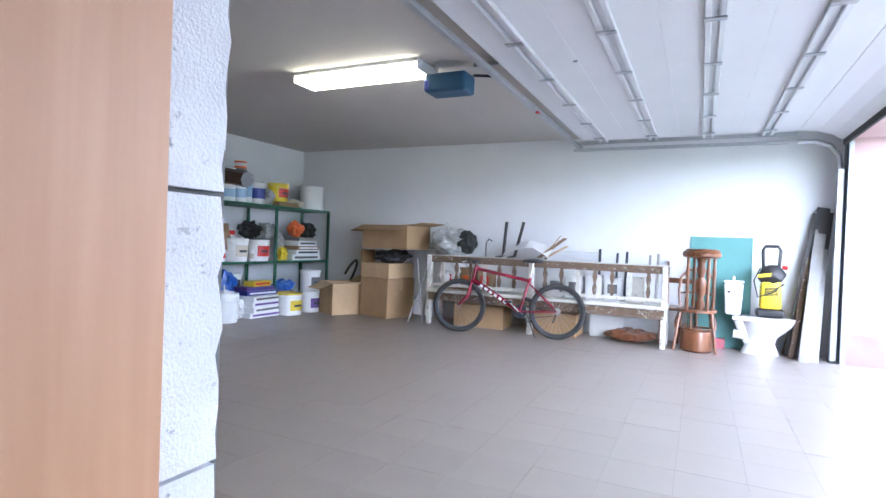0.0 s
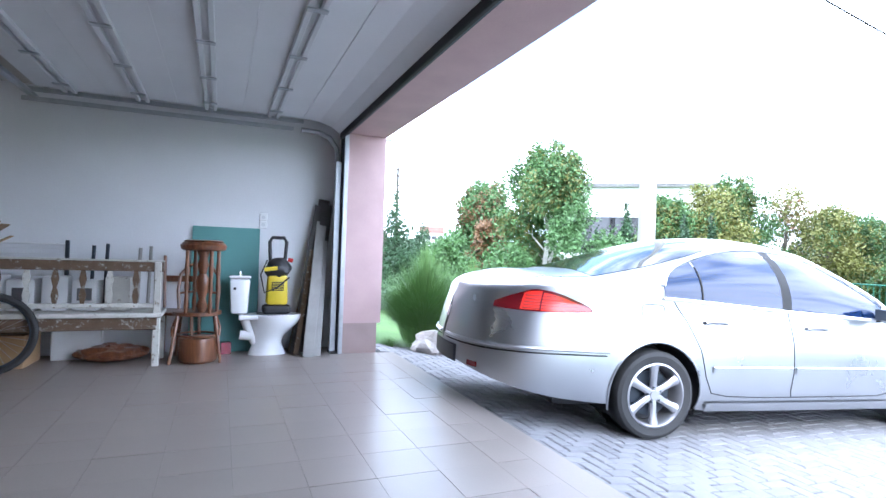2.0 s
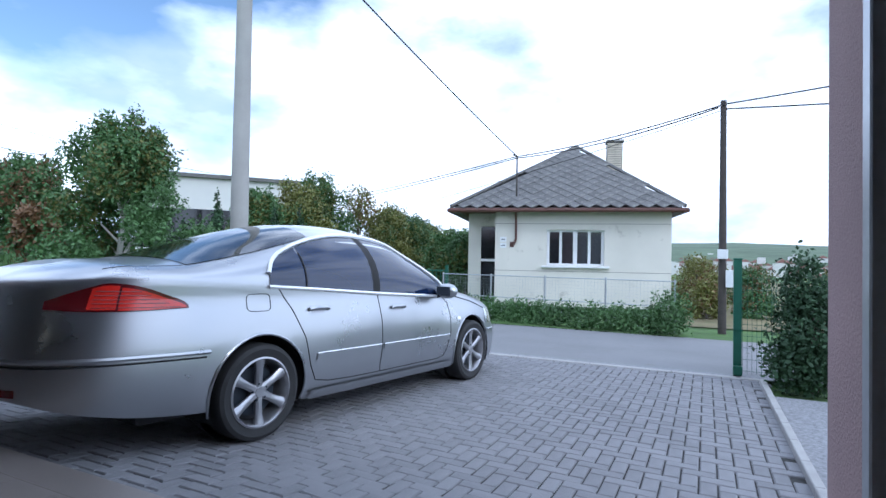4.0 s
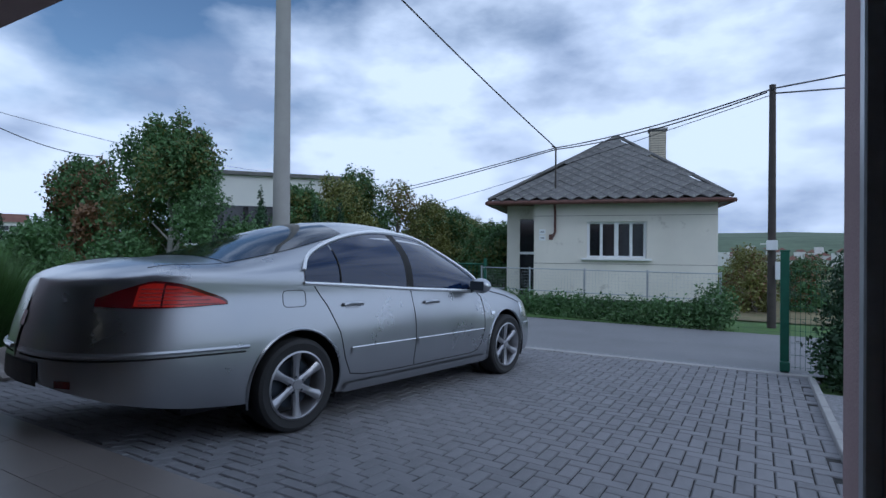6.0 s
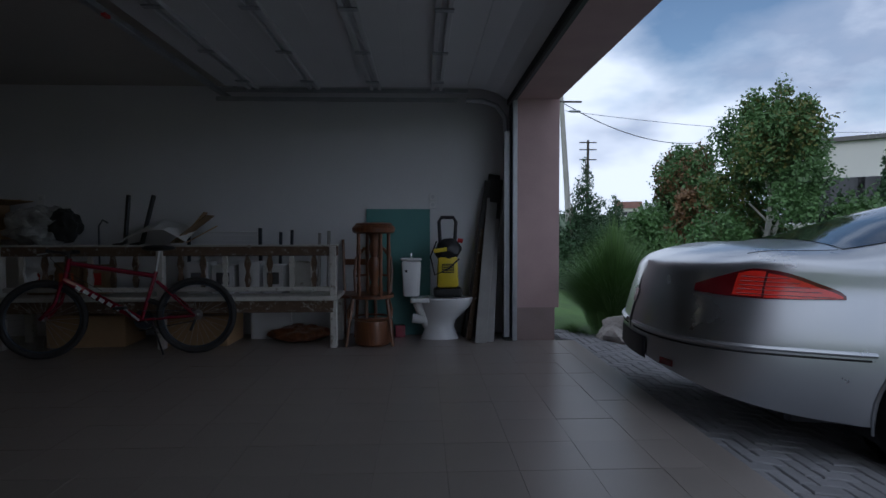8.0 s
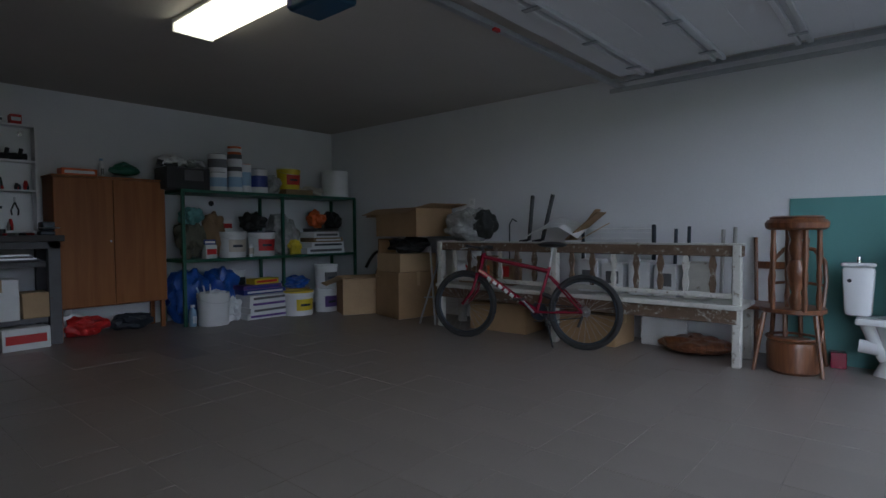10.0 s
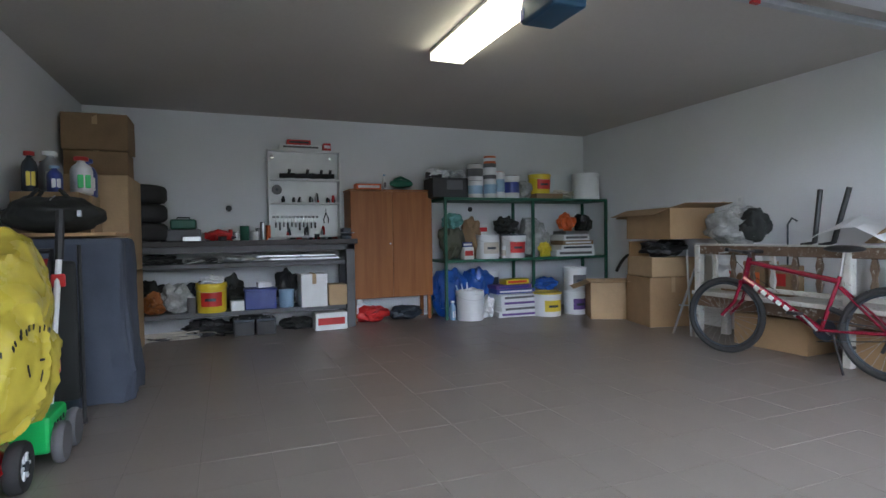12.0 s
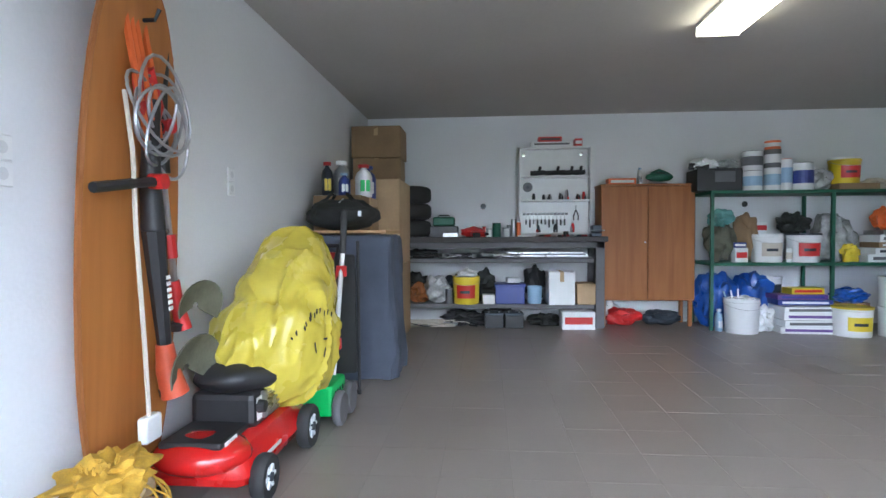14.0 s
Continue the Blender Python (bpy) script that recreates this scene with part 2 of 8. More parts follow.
    housewall=mat("aged_cream_render", (0.70, 0.67, 0.60), 0.92, var=0.10, scale=0.7, fine=60, bump=0.4, dark=(0.44, 0.41, 0.36), patch=0.07),
    slate=mat("weathered_slate", (0.11, 0.107, 0.105), 0.9, var=0.4, scale=3, fine=40, bump=0.6, dark=(0.26, 0.26, 0.22), patch=0.22, rand=0.5),
    brick=mat("pale_brick", (0.52, 0.47, 0.38), 0.9, var=0.15, scale=5, bump=0.4, rand=0.2),
    rust=mat("brown_gutter", (0.11, 0.05, 0.04), 0.7, var=0.25, scale=6, bump=0.2),
    dkglass=mat("dark_window", (0.015, 0.017, 0.02), 0.06, var=0, bump=0, spec=0.8),
    curtain=mat("blind", (0.28, 0.25, 0.21), 0.7, var=0.1, bump=0.1),
    pole=mat("concrete_pole", (0.36, 0.35, 0.33), 0.9, var=0.12, scale=2, fine=60, bump=0.5),
    timber=mat("creosoted_pole", (0.06, 0.05, 0.045), 0.85, var=0.3, scale=6, bump=0.4),
    bark=mat("bark", (0.14, 0.12, 0.10), 0.9, var=0.35, scale=14, bump=0.7),
    birchbark=mat("birch_bark", (0.50, 0.48, 0.44), 0.85, var=0.2, scale=9, bump=0.3, dark=(0.05, 0.045, 0.04), patch=0.12),
    leaf=mat("green_leaf", (0.055, 0.115, 0.035), 0.6, var=0.5, scale=1.2, fine=5, bump=0, rand=0.5),
    leafy=mat("yellow_green_leaf", (0.12, 0.125, 0.03), 0.6, var=0.5, scale=1.2, fine=5, bump=0, rand=0.5),
    leafb=mat("brown_leaf", (0.13, 0.07, 0.03), 0.65, var=0.5, scale=1.2, fine=5, bump=0, rand=0.5),
    conif=mat("conifer_leaf", (0.024, 0.058, 0.022), 0.7, var=0.5, scale=1.5, fine=6, bump=0, rand=0.5),
    blade=mat("tall_grass", (0.085, 0.16, 0.045), 0.7, var=0.5, scale=1.5, fine=6, bump=0, rand=0.5),
    whitewall=mat("far_white_render", (0.66, 0.65, 0.62), 0.9, var=0.06, scale=0.5, bump=0.2),
    rooftile=mat("far_red_roof", (0.17, 0.085, 0.065), 0.9, var=0.2, scale=1.0, bump=0.2),
    hill=mat("far_hill", (0.09, 0.13, 0.075), 1.0, var=0.4, scale=0.02, fine=0.12, bump=0),
    cable=mat("cable", (0.02, 0.02, 0.022), 0.7, var=0.1, bump=0),
    rope=mat("pale_cord", (0.55, 0.50, 0.43), 0.8, var=0.1, scale=20, bump=0.3),
    tube=glow("lamp_diffuser", (1.0, 0.90, 0.68), 1.05),
)
for k in ("brown",):
    M[k].node_tree.nodes["Principled BSDF"].inputs["Specular IOR Level"].default_value = 0.2


# ---- building helpers ----


def thing(name, m, label, category, group="", kind=""):
    ob = new(name)
    ob.empty_display_size = 0.1
    ob.matrix_basis = m
    return tagged(ob, label, category, group, kind)


def part(name, bm, material, parent=None, label="", smooth=False, kind=""):
    me = bpy.data.meshes.new(name)
    bmesh.ops.recalc_face_normals(bm, faces=bm.faces)
    bm.to_mesh(me)
    bm.free()
    me.materials.append(M[material])
    if smooth:
        me.shade_smooth()
        me.set_sharp_from_angle(angle=radians(38))
    ob = new(name, me)
    if parent:
        ob.parent = parent
    if label or kind:
        tagged(ob, label, "", "", kind)
    return ob


def box(bm, x0, x1, y0, y1, z0, z1, bev=0.0, m=None):
    vs = bmesh.ops.create_cube(bm, size=1)["verts"]
    for v in vs:
        v.co = Vector((x0 + (v.co.x + 0.5) * (x1 - x0), y0 + (v.co.y + 0.5) * (y1 - y0), z0 + (v.co.z + 0.5) * (z1 - z0)))
    if bev:
        es = list({e for v in vs for e in v.link_edges})
        vs = list({v for f in bmesh.ops.bevel(bm, geom=es, offset=bev, segments=2 if bev > 0.008 else 1, affect="EDGES", profile=0.5)["faces"] for v in f.verts} | {v for v in vs if v.is_valid})
    if m is not None:
        bmesh.ops.transform(bm, matrix=m, verts=vs)
    return vs


def B(*a, **k):
    bm = bmesh.new()
    box(bm, *a, **k)
    return bm


def ring(bm, c, u, v, r, seg):
    return [bm.verts.new(c + u * (r * math.cos(2 * math.pi * i / seg)) + v * (r * math.sin(2 * math.pi * i / seg))) for i in range(seg)]


def skin(bm, a, b):
    k = len(a)
    for i in range(k):
        bm.faces.new((a[i], a[(i + 1) % k], b[(i + 1) % k], b[i]))


def tube(bm, pts, r, seg=8, closed=False, cap=True, r1=None):
    """A round bar along points; r1: its radius at the far end."""
    pts = [Vector(p) for p in pts]
    k = len(pts)
    rows, up = [], None
    for i, p in enumerate(pts):
        a = pts[(i - 1) % k] if closed or i else p
        b = pts[(i + 1) % k] if closed or i < k - 1 else p
        d = (b - a).normalized()
        if up is None:
            up = Vector((0, 0, 1)) if abs(d.z) < 0.9 else Vector((1, 0, 0))
        u = d.cross(up).normalized()
        v = d.cross(u)
        up = -v
        rows.append(ring(bm, p, u, -v, r if r1 is None else r + (r1 - r) * i / (k - 1), seg))
    for i in range(k - 1):
        skin(bm, rows[i], rows[i + 1])
    if closed:
        skin(bm, rows[-1], rows[0])
    elif cap:
        bm.faces.new(rows[0][::-1])
        bm.faces.new(rows[-1])
    return bm


def T(pts, r, seg=8, **k):
    return tube(bmesh.new(), pts, r, seg, **k)


def lathe(bm, prof, seg=20, c=(0, 0, 0), axis="z", cap=True):
    """Turns a profile of (radius, height) round an axis; ends are closed."""
    c = Vector(c)
    u, v, w = {"z": ((1, 0, 0), (0, 1, 0), (0, 0, 1)), "y": ((1, 0, 0), (0, 0, -1), (0, 1, 0)), "x": ((0, 1, 0), (0, 0, 1), (1, 0, 0))}[axis]
    u, v, w = Vector(u), Vector(v), Vector(w)
    rows = [ring(bm, c + w * h, u, v, max(r, 0.0005), seg) for r, h in prof]
    for a, b in zip(rows, rows[1:]):
        skin(bm, a, b)
    if cap:
        bm.faces.new(rows[0][::-1])
        bm.faces.new(rows[-1])
    return bm


def L(prof, seg=20, c=(0, 0, 0), axis="z", cap=True):
    return lathe(bmesh.new(), prof, seg, c, axis, cap)


def sheet(bm, rows):
    """A grid of points as quads."""
    g = [[bm.verts.new(p) for p in r] for r in rows]
    for a, b in zip(g, g[1:]):
        for i in range(len(a) - 1):
            bm.faces.new((a[i], a[i + 1], b[i + 1], b[i]))
    return g


def thicken(bm, d):
    bmesh.ops.recalc_face_normals(bm, faces=bm.faces)
    bmesh.ops.solidify(bm, geom=bm.faces[:], thickness=d)
    return bm


def blob(bm, c, s, sub=3, amp=0.15, freq=2.0, seed=0, m=None):
    """A lumpy rounded body."""
    vs = bmesh.ops.create_icosphere(bm, subdivisions=sub, radius=1)["verts"]
    for v in vs:
        k = 1 + amp * noise.noise(v.co * freq + Vector((seed * 7.3, seed * 3.1, 0)))
        v.co = Vector((v.co.x * s[0] * k, v.co.y * s[1] * k, v.co.z * s[2] * k))
        if m is not None:
            v.co = m @ v.co
        v.co += Vector(c)
    return bm


def lerp(pts, x):
    """Smooth reading of a table of (x, value)."""
    if x <= pts[0][0]:
        return pts[0][1]
    for i, ((a, p), (b, q)) in enumerate(zip(pts, pts[1:])):
        if x <= b:
            t = (x - a) / (b - a)
            ma = (q - pts[i - 1][1]) / (b - pts[i - 1][0]) if i else (q - p) / (b - a)
            mb = (pts[i + 2][1] - p) / (pts[i + 2][0] - a) if i + 2 < len(pts) else (q - p) / (b - a)
            h = b - a
            return (2 * t**3 - 3 * t**2 + 1) * p + (t**3 - 2 * t**2 + t) * h * ma + (-2 * t**3 + 3 * t**2) * q + (t**3 - t**2) * h * mb
    return pts[-1][1]


def structure(name, bm, material, label, category="", smooth=False):
    ob = part(name, bm, material, smooth=smooth)
    return tagged(ob, label, category or name.split("_")[0], "", "structure")


# ---- the garage shell ----
X0, X1, XO, Y0, Y1, ZC = -5.25, 2.27, 2.68, 3.87, 10.40, 2.55
OY0, OY1, OZ = 4.38, 9.96, 2.34
DX0, DX1, YS = 0.07, 1.30, Y0 - 0.14

structure("wall_west", B(X0 - 0.3, X0, YS, Y1 + 0.3, -0.3, ZC + 0.15), "plaster", "white plastered back wall of the garage", "wall")
structure("wall_north", B(X0, X1, Y1, Y1 + 0.3, -0.3, ZC + 0.15), "plaster", "white plastered long wall of the garage", "wall")
bm = B(X0, DX0, YS, Y0, -0.3, ZC + 0.15)
box(bm, DX1, X1, YS, Y0, -0.3, ZC + 0.15)
box(bm, DX0, DX1, YS, Y0, 2.08, ZC + 0.15)
structure("wall_south", bm, "plaster", "white plastered wall with a doorway", "wall")
bm = B(X1, XO, OY1, Y1 + 0.3, 0.32, 2.9)
box(bm, X1, XO, Y0 - 0.25, OY0, 0.32, 2.9)
box(bm, X1, XO, OY0, OY1, OZ, 2.9)
structure("wall_east", bm, "pink", "pink roughcast front wall round the garage opening", "wall")
bm = B(X1 + 0.0, XO - 0.04, OY1 + 0.0, Y1 + 0.26, -0.5, 0.32)
box(bm, X1, XO - 0.04, Y0 - 0.2, OY0 - 0.0, -0.5, 0.32)
structure("wall_plinth", bm, "plinth", "recessed darker plinth under the pink render", "wall plinth")
bm = B(X1 - 0.012, X1, OY1 + 0.012, Y1, 0, ZC)
box(bm, X1 - 0.012, X1, Y0, OY0 - 0.012, 0, ZC)
box(bm, X1 - 0.012, X1, OY0 - 0.012, OY1 + 0.012, OZ + 0.012, ZC)
structure("wall_east_inside", bm, "plaster", "plaster skin inside the front wall", "wall")
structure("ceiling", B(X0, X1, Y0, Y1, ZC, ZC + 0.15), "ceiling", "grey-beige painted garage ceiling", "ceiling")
# the dark room behind the doorway
bm = B(-1.6, 2.4, 1.0, 1.2, 0, 2.6)
box(bm, -1.6, -1.4, 1.2, YS, 0, 2.6)
box(bm, 2.2, 2.4, 1.2, YS, 0, 2.6)
structure("wall_passage", bm, "plaster", "plain walls of the passage behind the doorway", "wall")
structure("ceiling_passage", B(-1.6, 2.4, 1.0, YS, 2.6, 2.75), "plaster", "plain passage ceiling", "ceiling")
structure("floor_passage", B(-1.6, 2.4, 1.0, YS, -0.2, -0.002), "tile", "plain passage floor", "floor")
floor = structure("floor", B(X0, XO - 0.03, Y0, Y1, -0.3, -0.0018), "grout", "grey-brown tiled garage floor", "floor")
structure("floor_threshold", B(DX0 + 0.022, DX1, YS, Y0, -0.2, -0.003), "tile", "plain doorway threshold", "floor")

# broken block edge of the doorway and the wooden door leaf
reveal = structure("door_reveal", B(DX0 - 0.02, DX0 + 0.004, YS, Y0 - 0.003, 0, 2.08), "mortar", "mortar joints of the raw doorway edge", "door reveal")
for i, (z0, z1) in enumerate(((0.0, 0.22), (0.228, 0.70), (0.708, 1.19), (1.20, 1.66), (1.668, 2.07))):
    bm = bmesh.new()
    vs = []
    n = 10
    for face in (0, 1):
        for k in range(n + 1):
            z = z0 + (z1 - z0) * k / n
            vs.append(bm.verts.new((DX0 + 0.004 + face * 0.018, Y0 - 0.02 + 0.014 * noise.noise(Vector((z * 14, i, face))), z)))
    back = [[bm.verts.new((DX0 + 0.004 + f * 0.018, YS + 0.004, z0 + (z1 - z0) * k / n)) for k in range(n + 1)] for f in (0, 1)]
    fr = [vs[:n + 1], vs[n + 1:]]
    for k in range(n):
        bm.faces.new((fr[1][k], fr[1][k + 1], back[1][k + 1], back[1][k]))
        bm.faces.new((fr[0][k], fr[0][k + 1], fr[1][k + 1], fr[1][k]))
    bm.faces.new((fr[0][n], fr[1][n], back[1][n], back[0][n]))
    bm.faces.new((fr[0][0], fr[1][0], back[1][0], back[0][0]))
    part("block", bm, "block", reveal)
leaf = thing("door_1", pose(DX0 + 0.03, YS - 0.03, 0.01), "open orange wood-veneer door leaf beside the doorway", "door", kind="structure")
part("leaf", B(0, 0.04, -0.9, 0, 0, 2.02, bev=0.003), "doorwood", leaf)
part("hinge", L([(0.009, 0), (0.009, 0.09)], 8, (-0.002, 0.0, 1.75)), "steel", leaf)
part("door_handle", T([(0.045, -0.82, 1.02), (0.09, -0.82, 1.02), (0.095, -0.8, 1.02), (0.095, -0.70, 1.02)], 0.009), "steel", leaf)

# ---- overhead sectional door, open under the ceiling ----
PZ = 2.44
gdoor = thing("garage_door", pose(0, 0, 0), "open white sectional overhead garage door under the ceiling", "garage door")
ribs = (-0.24, 0.33, 0.91, 1.49)
edges = (-0.5, 0.045, 0.62, 1.20, 1.78)
for a, b in zip(edges, edges[1:]):
    part("door_section", B(a + 0.0003, b - 0.0003, OY0 - 0.02, OY1 + 0.02, PZ, PZ + 0.04, bev=0.0015), "panel", gdoor)
bm = bmesh.new()
arc = [(1.783, PZ), (1.95, PZ - 0.012), (2.08, PZ - 0.05), (2.17, PZ - 0.11)]
sheet(bm, [[(x, y, z) for x, z in arc] for y in (OY0 - 0.02, OY1 + 0.02)])
part("door_section", thicken(bm, -0.035), "panel", gdoor)
for x in ribs:
    r = part("reinforcing_rib", B(x - 0.055, x - 0.02, OY0, OY1, PZ - 0.035, PZ - 0.002, bev=0.004), "rib", gdoor)
    part("reinforcing_rib", B(x + 0.02, x + 0.055, OY0, OY1, PZ - 0.035, PZ - 0.002, bev=0.004), "rib", gdoor)
    for y in (4.75, 5.6, 6.45, 7.25, 8.05, 8.85, 9.65):
        part("hinge", B(x - 0.06, x + 0.06, y - 0.025, y + 0.025, PZ - 0.045, PZ - 0.036, bev=0.003), "galv", gdoor)
part("bottom_seal", B(2.17, 2.20, OY0, OY1, PZ - 0.17, PZ - 0.09, bev=0.006), "rubber", gdoor)
part("rear_bar", B(-0.60, -0.55, OY0 - 0.25, OY1 + 0.3, PZ - 0.06, PZ - 0.02, bev=0.004), "galv", gdoor, "galvanised cross bar")
part("warning_tag", B(-0.57, -0.545, 8.1, 8.16, PZ - 0.075, PZ - 0.055), "red", gdoor, "small red tag")
for y, s in ((OY1 + 0.09, 1), (OY0 - 0.09, -1)):
    for dz in (0.0, -0.085):
        bm = bmesh.new()
        box(bm, -0.62, 1.80 - (0.10 if dz else 0), y - 0.012, y + 0.012, PZ - 0.035 + dz, PZ + 0.005 + dz, bev=0.003)
        part("horizontal_track", bm, "galv", gdoor)
    pts = [(1.78, y, PZ - 0.10), (1.95, y, PZ - 0.105), (2.08, y, PZ - 0.15), (2.16, y, PZ - 0.26), (2.18, y, PZ - 0.42)]
    part("curved_track", T(pts, 0.026, 6), "galv", gdoor)
    part("vertical_track", B(2.15, 2.21, y - 0.03, y + 0.03, 0.01, PZ - 0.4, bev=0.004), "galv", gdoor)
    part("angle_frame", B(2.215, 2.262, y - 0.075, y + 0.06, 0.0, PZ - 0.02, bev=0.003), "dkmetal", gdoor, "dark steel angle")
    part("edge_seal", B(2.222, 2.266, y - s * 0.105 - 0.012, y - s * 0.105 + 0.012, 0.0, OZ, bev=0.003), "galv", gdoor)
    part("floor_bracket", B(2.14, 2.266, y - 0.1, y + 0.06, 0.0, 0.02, bev=0.003), "black", gdoor)
    part("hanger", B(-0.46, -0.42, y - 0.01, y + 0.01, PZ, ZC - 0.001), "galv", gdoor)
part("top_seal", B(2.205, 2.262, OY0, OY1, OZ - 0.02, OZ + 0.16, bev=0.004), "dkmetal", gdoor, "dark rubber lintel seal")
part("tension_shaft", T([(2.19, OY0, PZ + 0.03), (2.19, OY1, PZ + 0.03)], 0.013), "galv", gdoor)

opener = thing("door_opener", pose(-0.97, 7.05, 2.37), "blue-black garage door opener on the ceiling", "door opener")
part("housing", B(-0.18, 0.17, -0.11, 0.11, -0.07, 0.08, bev=0.02), "openerblue", opener)
part("lens", B(-0.183, -0.13, -0.113, 0.113, -0.055, 0.03, bev=0.008), "blue", opener, "blue lamp cover")
part("guide_rail", B(0.2, 3.02, -0.02, 0.02, 0.12, 0.15, bev=0.003), "galv", opener)
part("drive_arm", T([(0.2, 0, 0.06), (0.36, 0.02, 0.045)], 0.012), "black", opener)
for dx in (-0.1, 1.0):
    part("ceiling_strap", B(dx - 0.015, dx + 0.015, -0.06, -0.05, 0.06, ZC - 2.371), "galv", opener)

lamp = thing("ceiling_light", pose(-1.77, 6.98, ZC), "lit fluorescent ceiling light with a ribbed diffuser", "ceiling light")
part("housing", B(-0.61, 0.61, -0.145, 0.145, -0.03, -0.001, bev=0.004), "white", lamp)
part("diffuser", B(-0.605, 0.605, -0.14, 0.14, -0.085, -0.031, bev=0.012), "tube", lamp, "glowing yellowish diffuser")
for x in (-0.615, 0.607):
    part("end_cap", B(x, x + 0.008, -0.147, 0.147, -0.09, -0.001, bev=0.002), "white", lamp)

# ---- ground ----
GZ = [(2.64, -0.035), (3.2, -0.115), (4.0, -0.21), (5.2, -0.255), (6.8, -0.285), (8.5, -0.31), (10.5, -0.33), (13.0, -0.36), (20, -0.5), (60, -1.6), (400, -6)]


def gz(x):
    return lerp(GZ, x)


def strip(y0, y1, xs, dz=0.0, ny=2):
    bm = bmesh.new()
    sheet(bm, [[(x, y0 + (y1 - y0) * k / ny, gz(x) + dz) for k in range(ny + 1)] for x in xs])
    return bm


bm = bmesh.new()
xs = [-400, -60, -12, X1, 2.5, 3.0, 3.6, 4.2, 5.2, 6, 6.8, 7.6, 8.5, 9.5, 10.5, 12, 13, 16, 20, 40, 60, 120, 400, 900]
ys = [-900, -200, -60, -20, 0, 3.6, 4.0, 5, 7, 9, 10.4, 11, 13, 16, 20, 40, 80, 200, 900]
sheet(bm, [[(x, y, (gz(x) if x > X1 else -0.45) - 0.075) for y in ys] for x in xs])
structure("ground", bm, "lawn", "grass and soil ground reaching the horizon", "ground")
drive = structure("pavement_drive", strip(4.0, 11.0, [2.64, 2.9, 3.2, 3.6, 4.0, 4.6, 5.2, 6, 6.8, 7.6, 8.5], -0.012), "joint", "sandy joints of the paved driveway", "pavement")
structure("pavement_apron", B(XO - 0.03, XO + 0.16, OY0, OY1, -0.3, -0.004, bev=0.004), "tile", "tiled threshold strip in front of the garage", "pavement")
road = structure("road", strip(-60, 90, [8.8, 9.6, 10.5, 11.5, 12.45], -0.005, 12), "asphalt", "pale worn asphalt village road", "road")
bm = bmesh.new()
for y in np.arange(4.0, 11.0, 1.0):
    box(bm, 8.52, 8.64, y + 0.004, y + 0.996, gz(8.5) - 0.2, gz(8.5) + 0.008, bev=0.008)
structure("kerb_road", bm, "kerb", "concrete kerb between driveway and road", "kerb")
bm = bmesh.new()
for x in np.arange(2.9, 8.4, 0.5):
    box(bm, 0, 0.496, -0.03, 0.03, -0.2, 0.05, bev=0.006, m=Matrix.Translation((x, 4.04, 0)) @ Matrix(((1, 0, 0, 0), (0, 1, 0, 0), ((gz(x + 0.5) - gz(x)) / 0.5, 0, 1, gz(x)), (0, 0, 0, 1))))
structure("kerb_side", bm, "kerb", "low concrete edging along the driveway", "kerb")
bm = strip(2.2, 4.0, [2.7, 3.6, 5, 6.8, 7.7], 0.0)
structure("gravel_bed", bm, "gravel", "grey gravel bed beside the driveway", "gravel")
structure("gutter_strip", strip(-20, 40, [8.64, 8.82], -0.004, 6), "gravel", "gritty strip along the road edge", "pavement")

# ---- the car ----
CL = 4.87
WID = [(-0.30, 0.03), (-0.292, 0.17), (-0.27, 0.32), (-0.225, 0.47), (-0.16, 0.59), (-0.07, 0.685), (0.05, 0.755), (0.2, 0.805), (0.42, 0.85), (0.65, 0.885), (1.0, 0.905), (2.0, 0.915), (3.0, 0.912), (3.9, 0.895), (4.35, 0.85), (4.6, 0.77), (4.76, 0.65), (4.84, 0.5), (4.87, 0.38)]
BELT = [(-0.30, 0.98), (-0.12, 1.03), (0.08, 1.065), (0.3, 1.075), (0.9, 1.05), (1.3, 1.012), (2.0, 0.955), (3.2, 0.905), (3.8, 0.86), (4.4, 0.74), (4.75, 0.60), (4.87, 0.50)]
TOP = [(-0.30, 1.05), (-0.2, 1.105), (-0.05, 1.15), (0.15, 1.18), (0.45, 1.19), (0.62, 1.205), (0.85, 1.27), (1.1, 1.355), (1.4, 1.45), (1.7, 1.52), (2.0, 1.555), (2.3, 1.56), (2.65, 1.525), (2.95, 1.405), (3.25, 1.25), (3.55, 1.085), (3.72, 1.01), (4.0, 0.965), (4.4, 0.875), (4.7, 0.755), (4.82, 0.66), (4.87, 0.56)]
BOT = [(-0.30, 0.47), (-0.2, 0.42), (0.0, 0.345), (0.3, 0.285), (0.7, 0.245), (0.9, 0.20), (3.9, 0.19), (4.5, 0.20), (4.87, 0.28)]
GSIDE = [(0.15, 0.90), (0.22, 0.955), (0.32, 0.985), (0.5, 1.0), (0.66, 0.995), (0.8, 0.972), (0.95, 0.935)]
POW = [(-0.13, 2.25), (0.3, 2.35), (0.7, 2.4), (1.1, 2.4), (2.0, 2.3), (2.9, 2.35), (3.5, 2.8), (4.87, 3.0)]
RX, FX, WR = 1.08, 3.88, 0.325


def shift(x, z):
    """How far the tail and nose lean in above and below the bumper."""
    k = max(0.0, 1 - max(x, 0) / 0.45)
    j = max(0.0, (x - 4.3) / 0.57)
    return (0.30 * max(0, z - 0.62) ** 1.25 + 0.35 * max(0, 0.45 - z) ** 1.3) * k - (0.30 * max(0, z - 0.5) + 0.3 * max(0, 0.4 - z)) * j


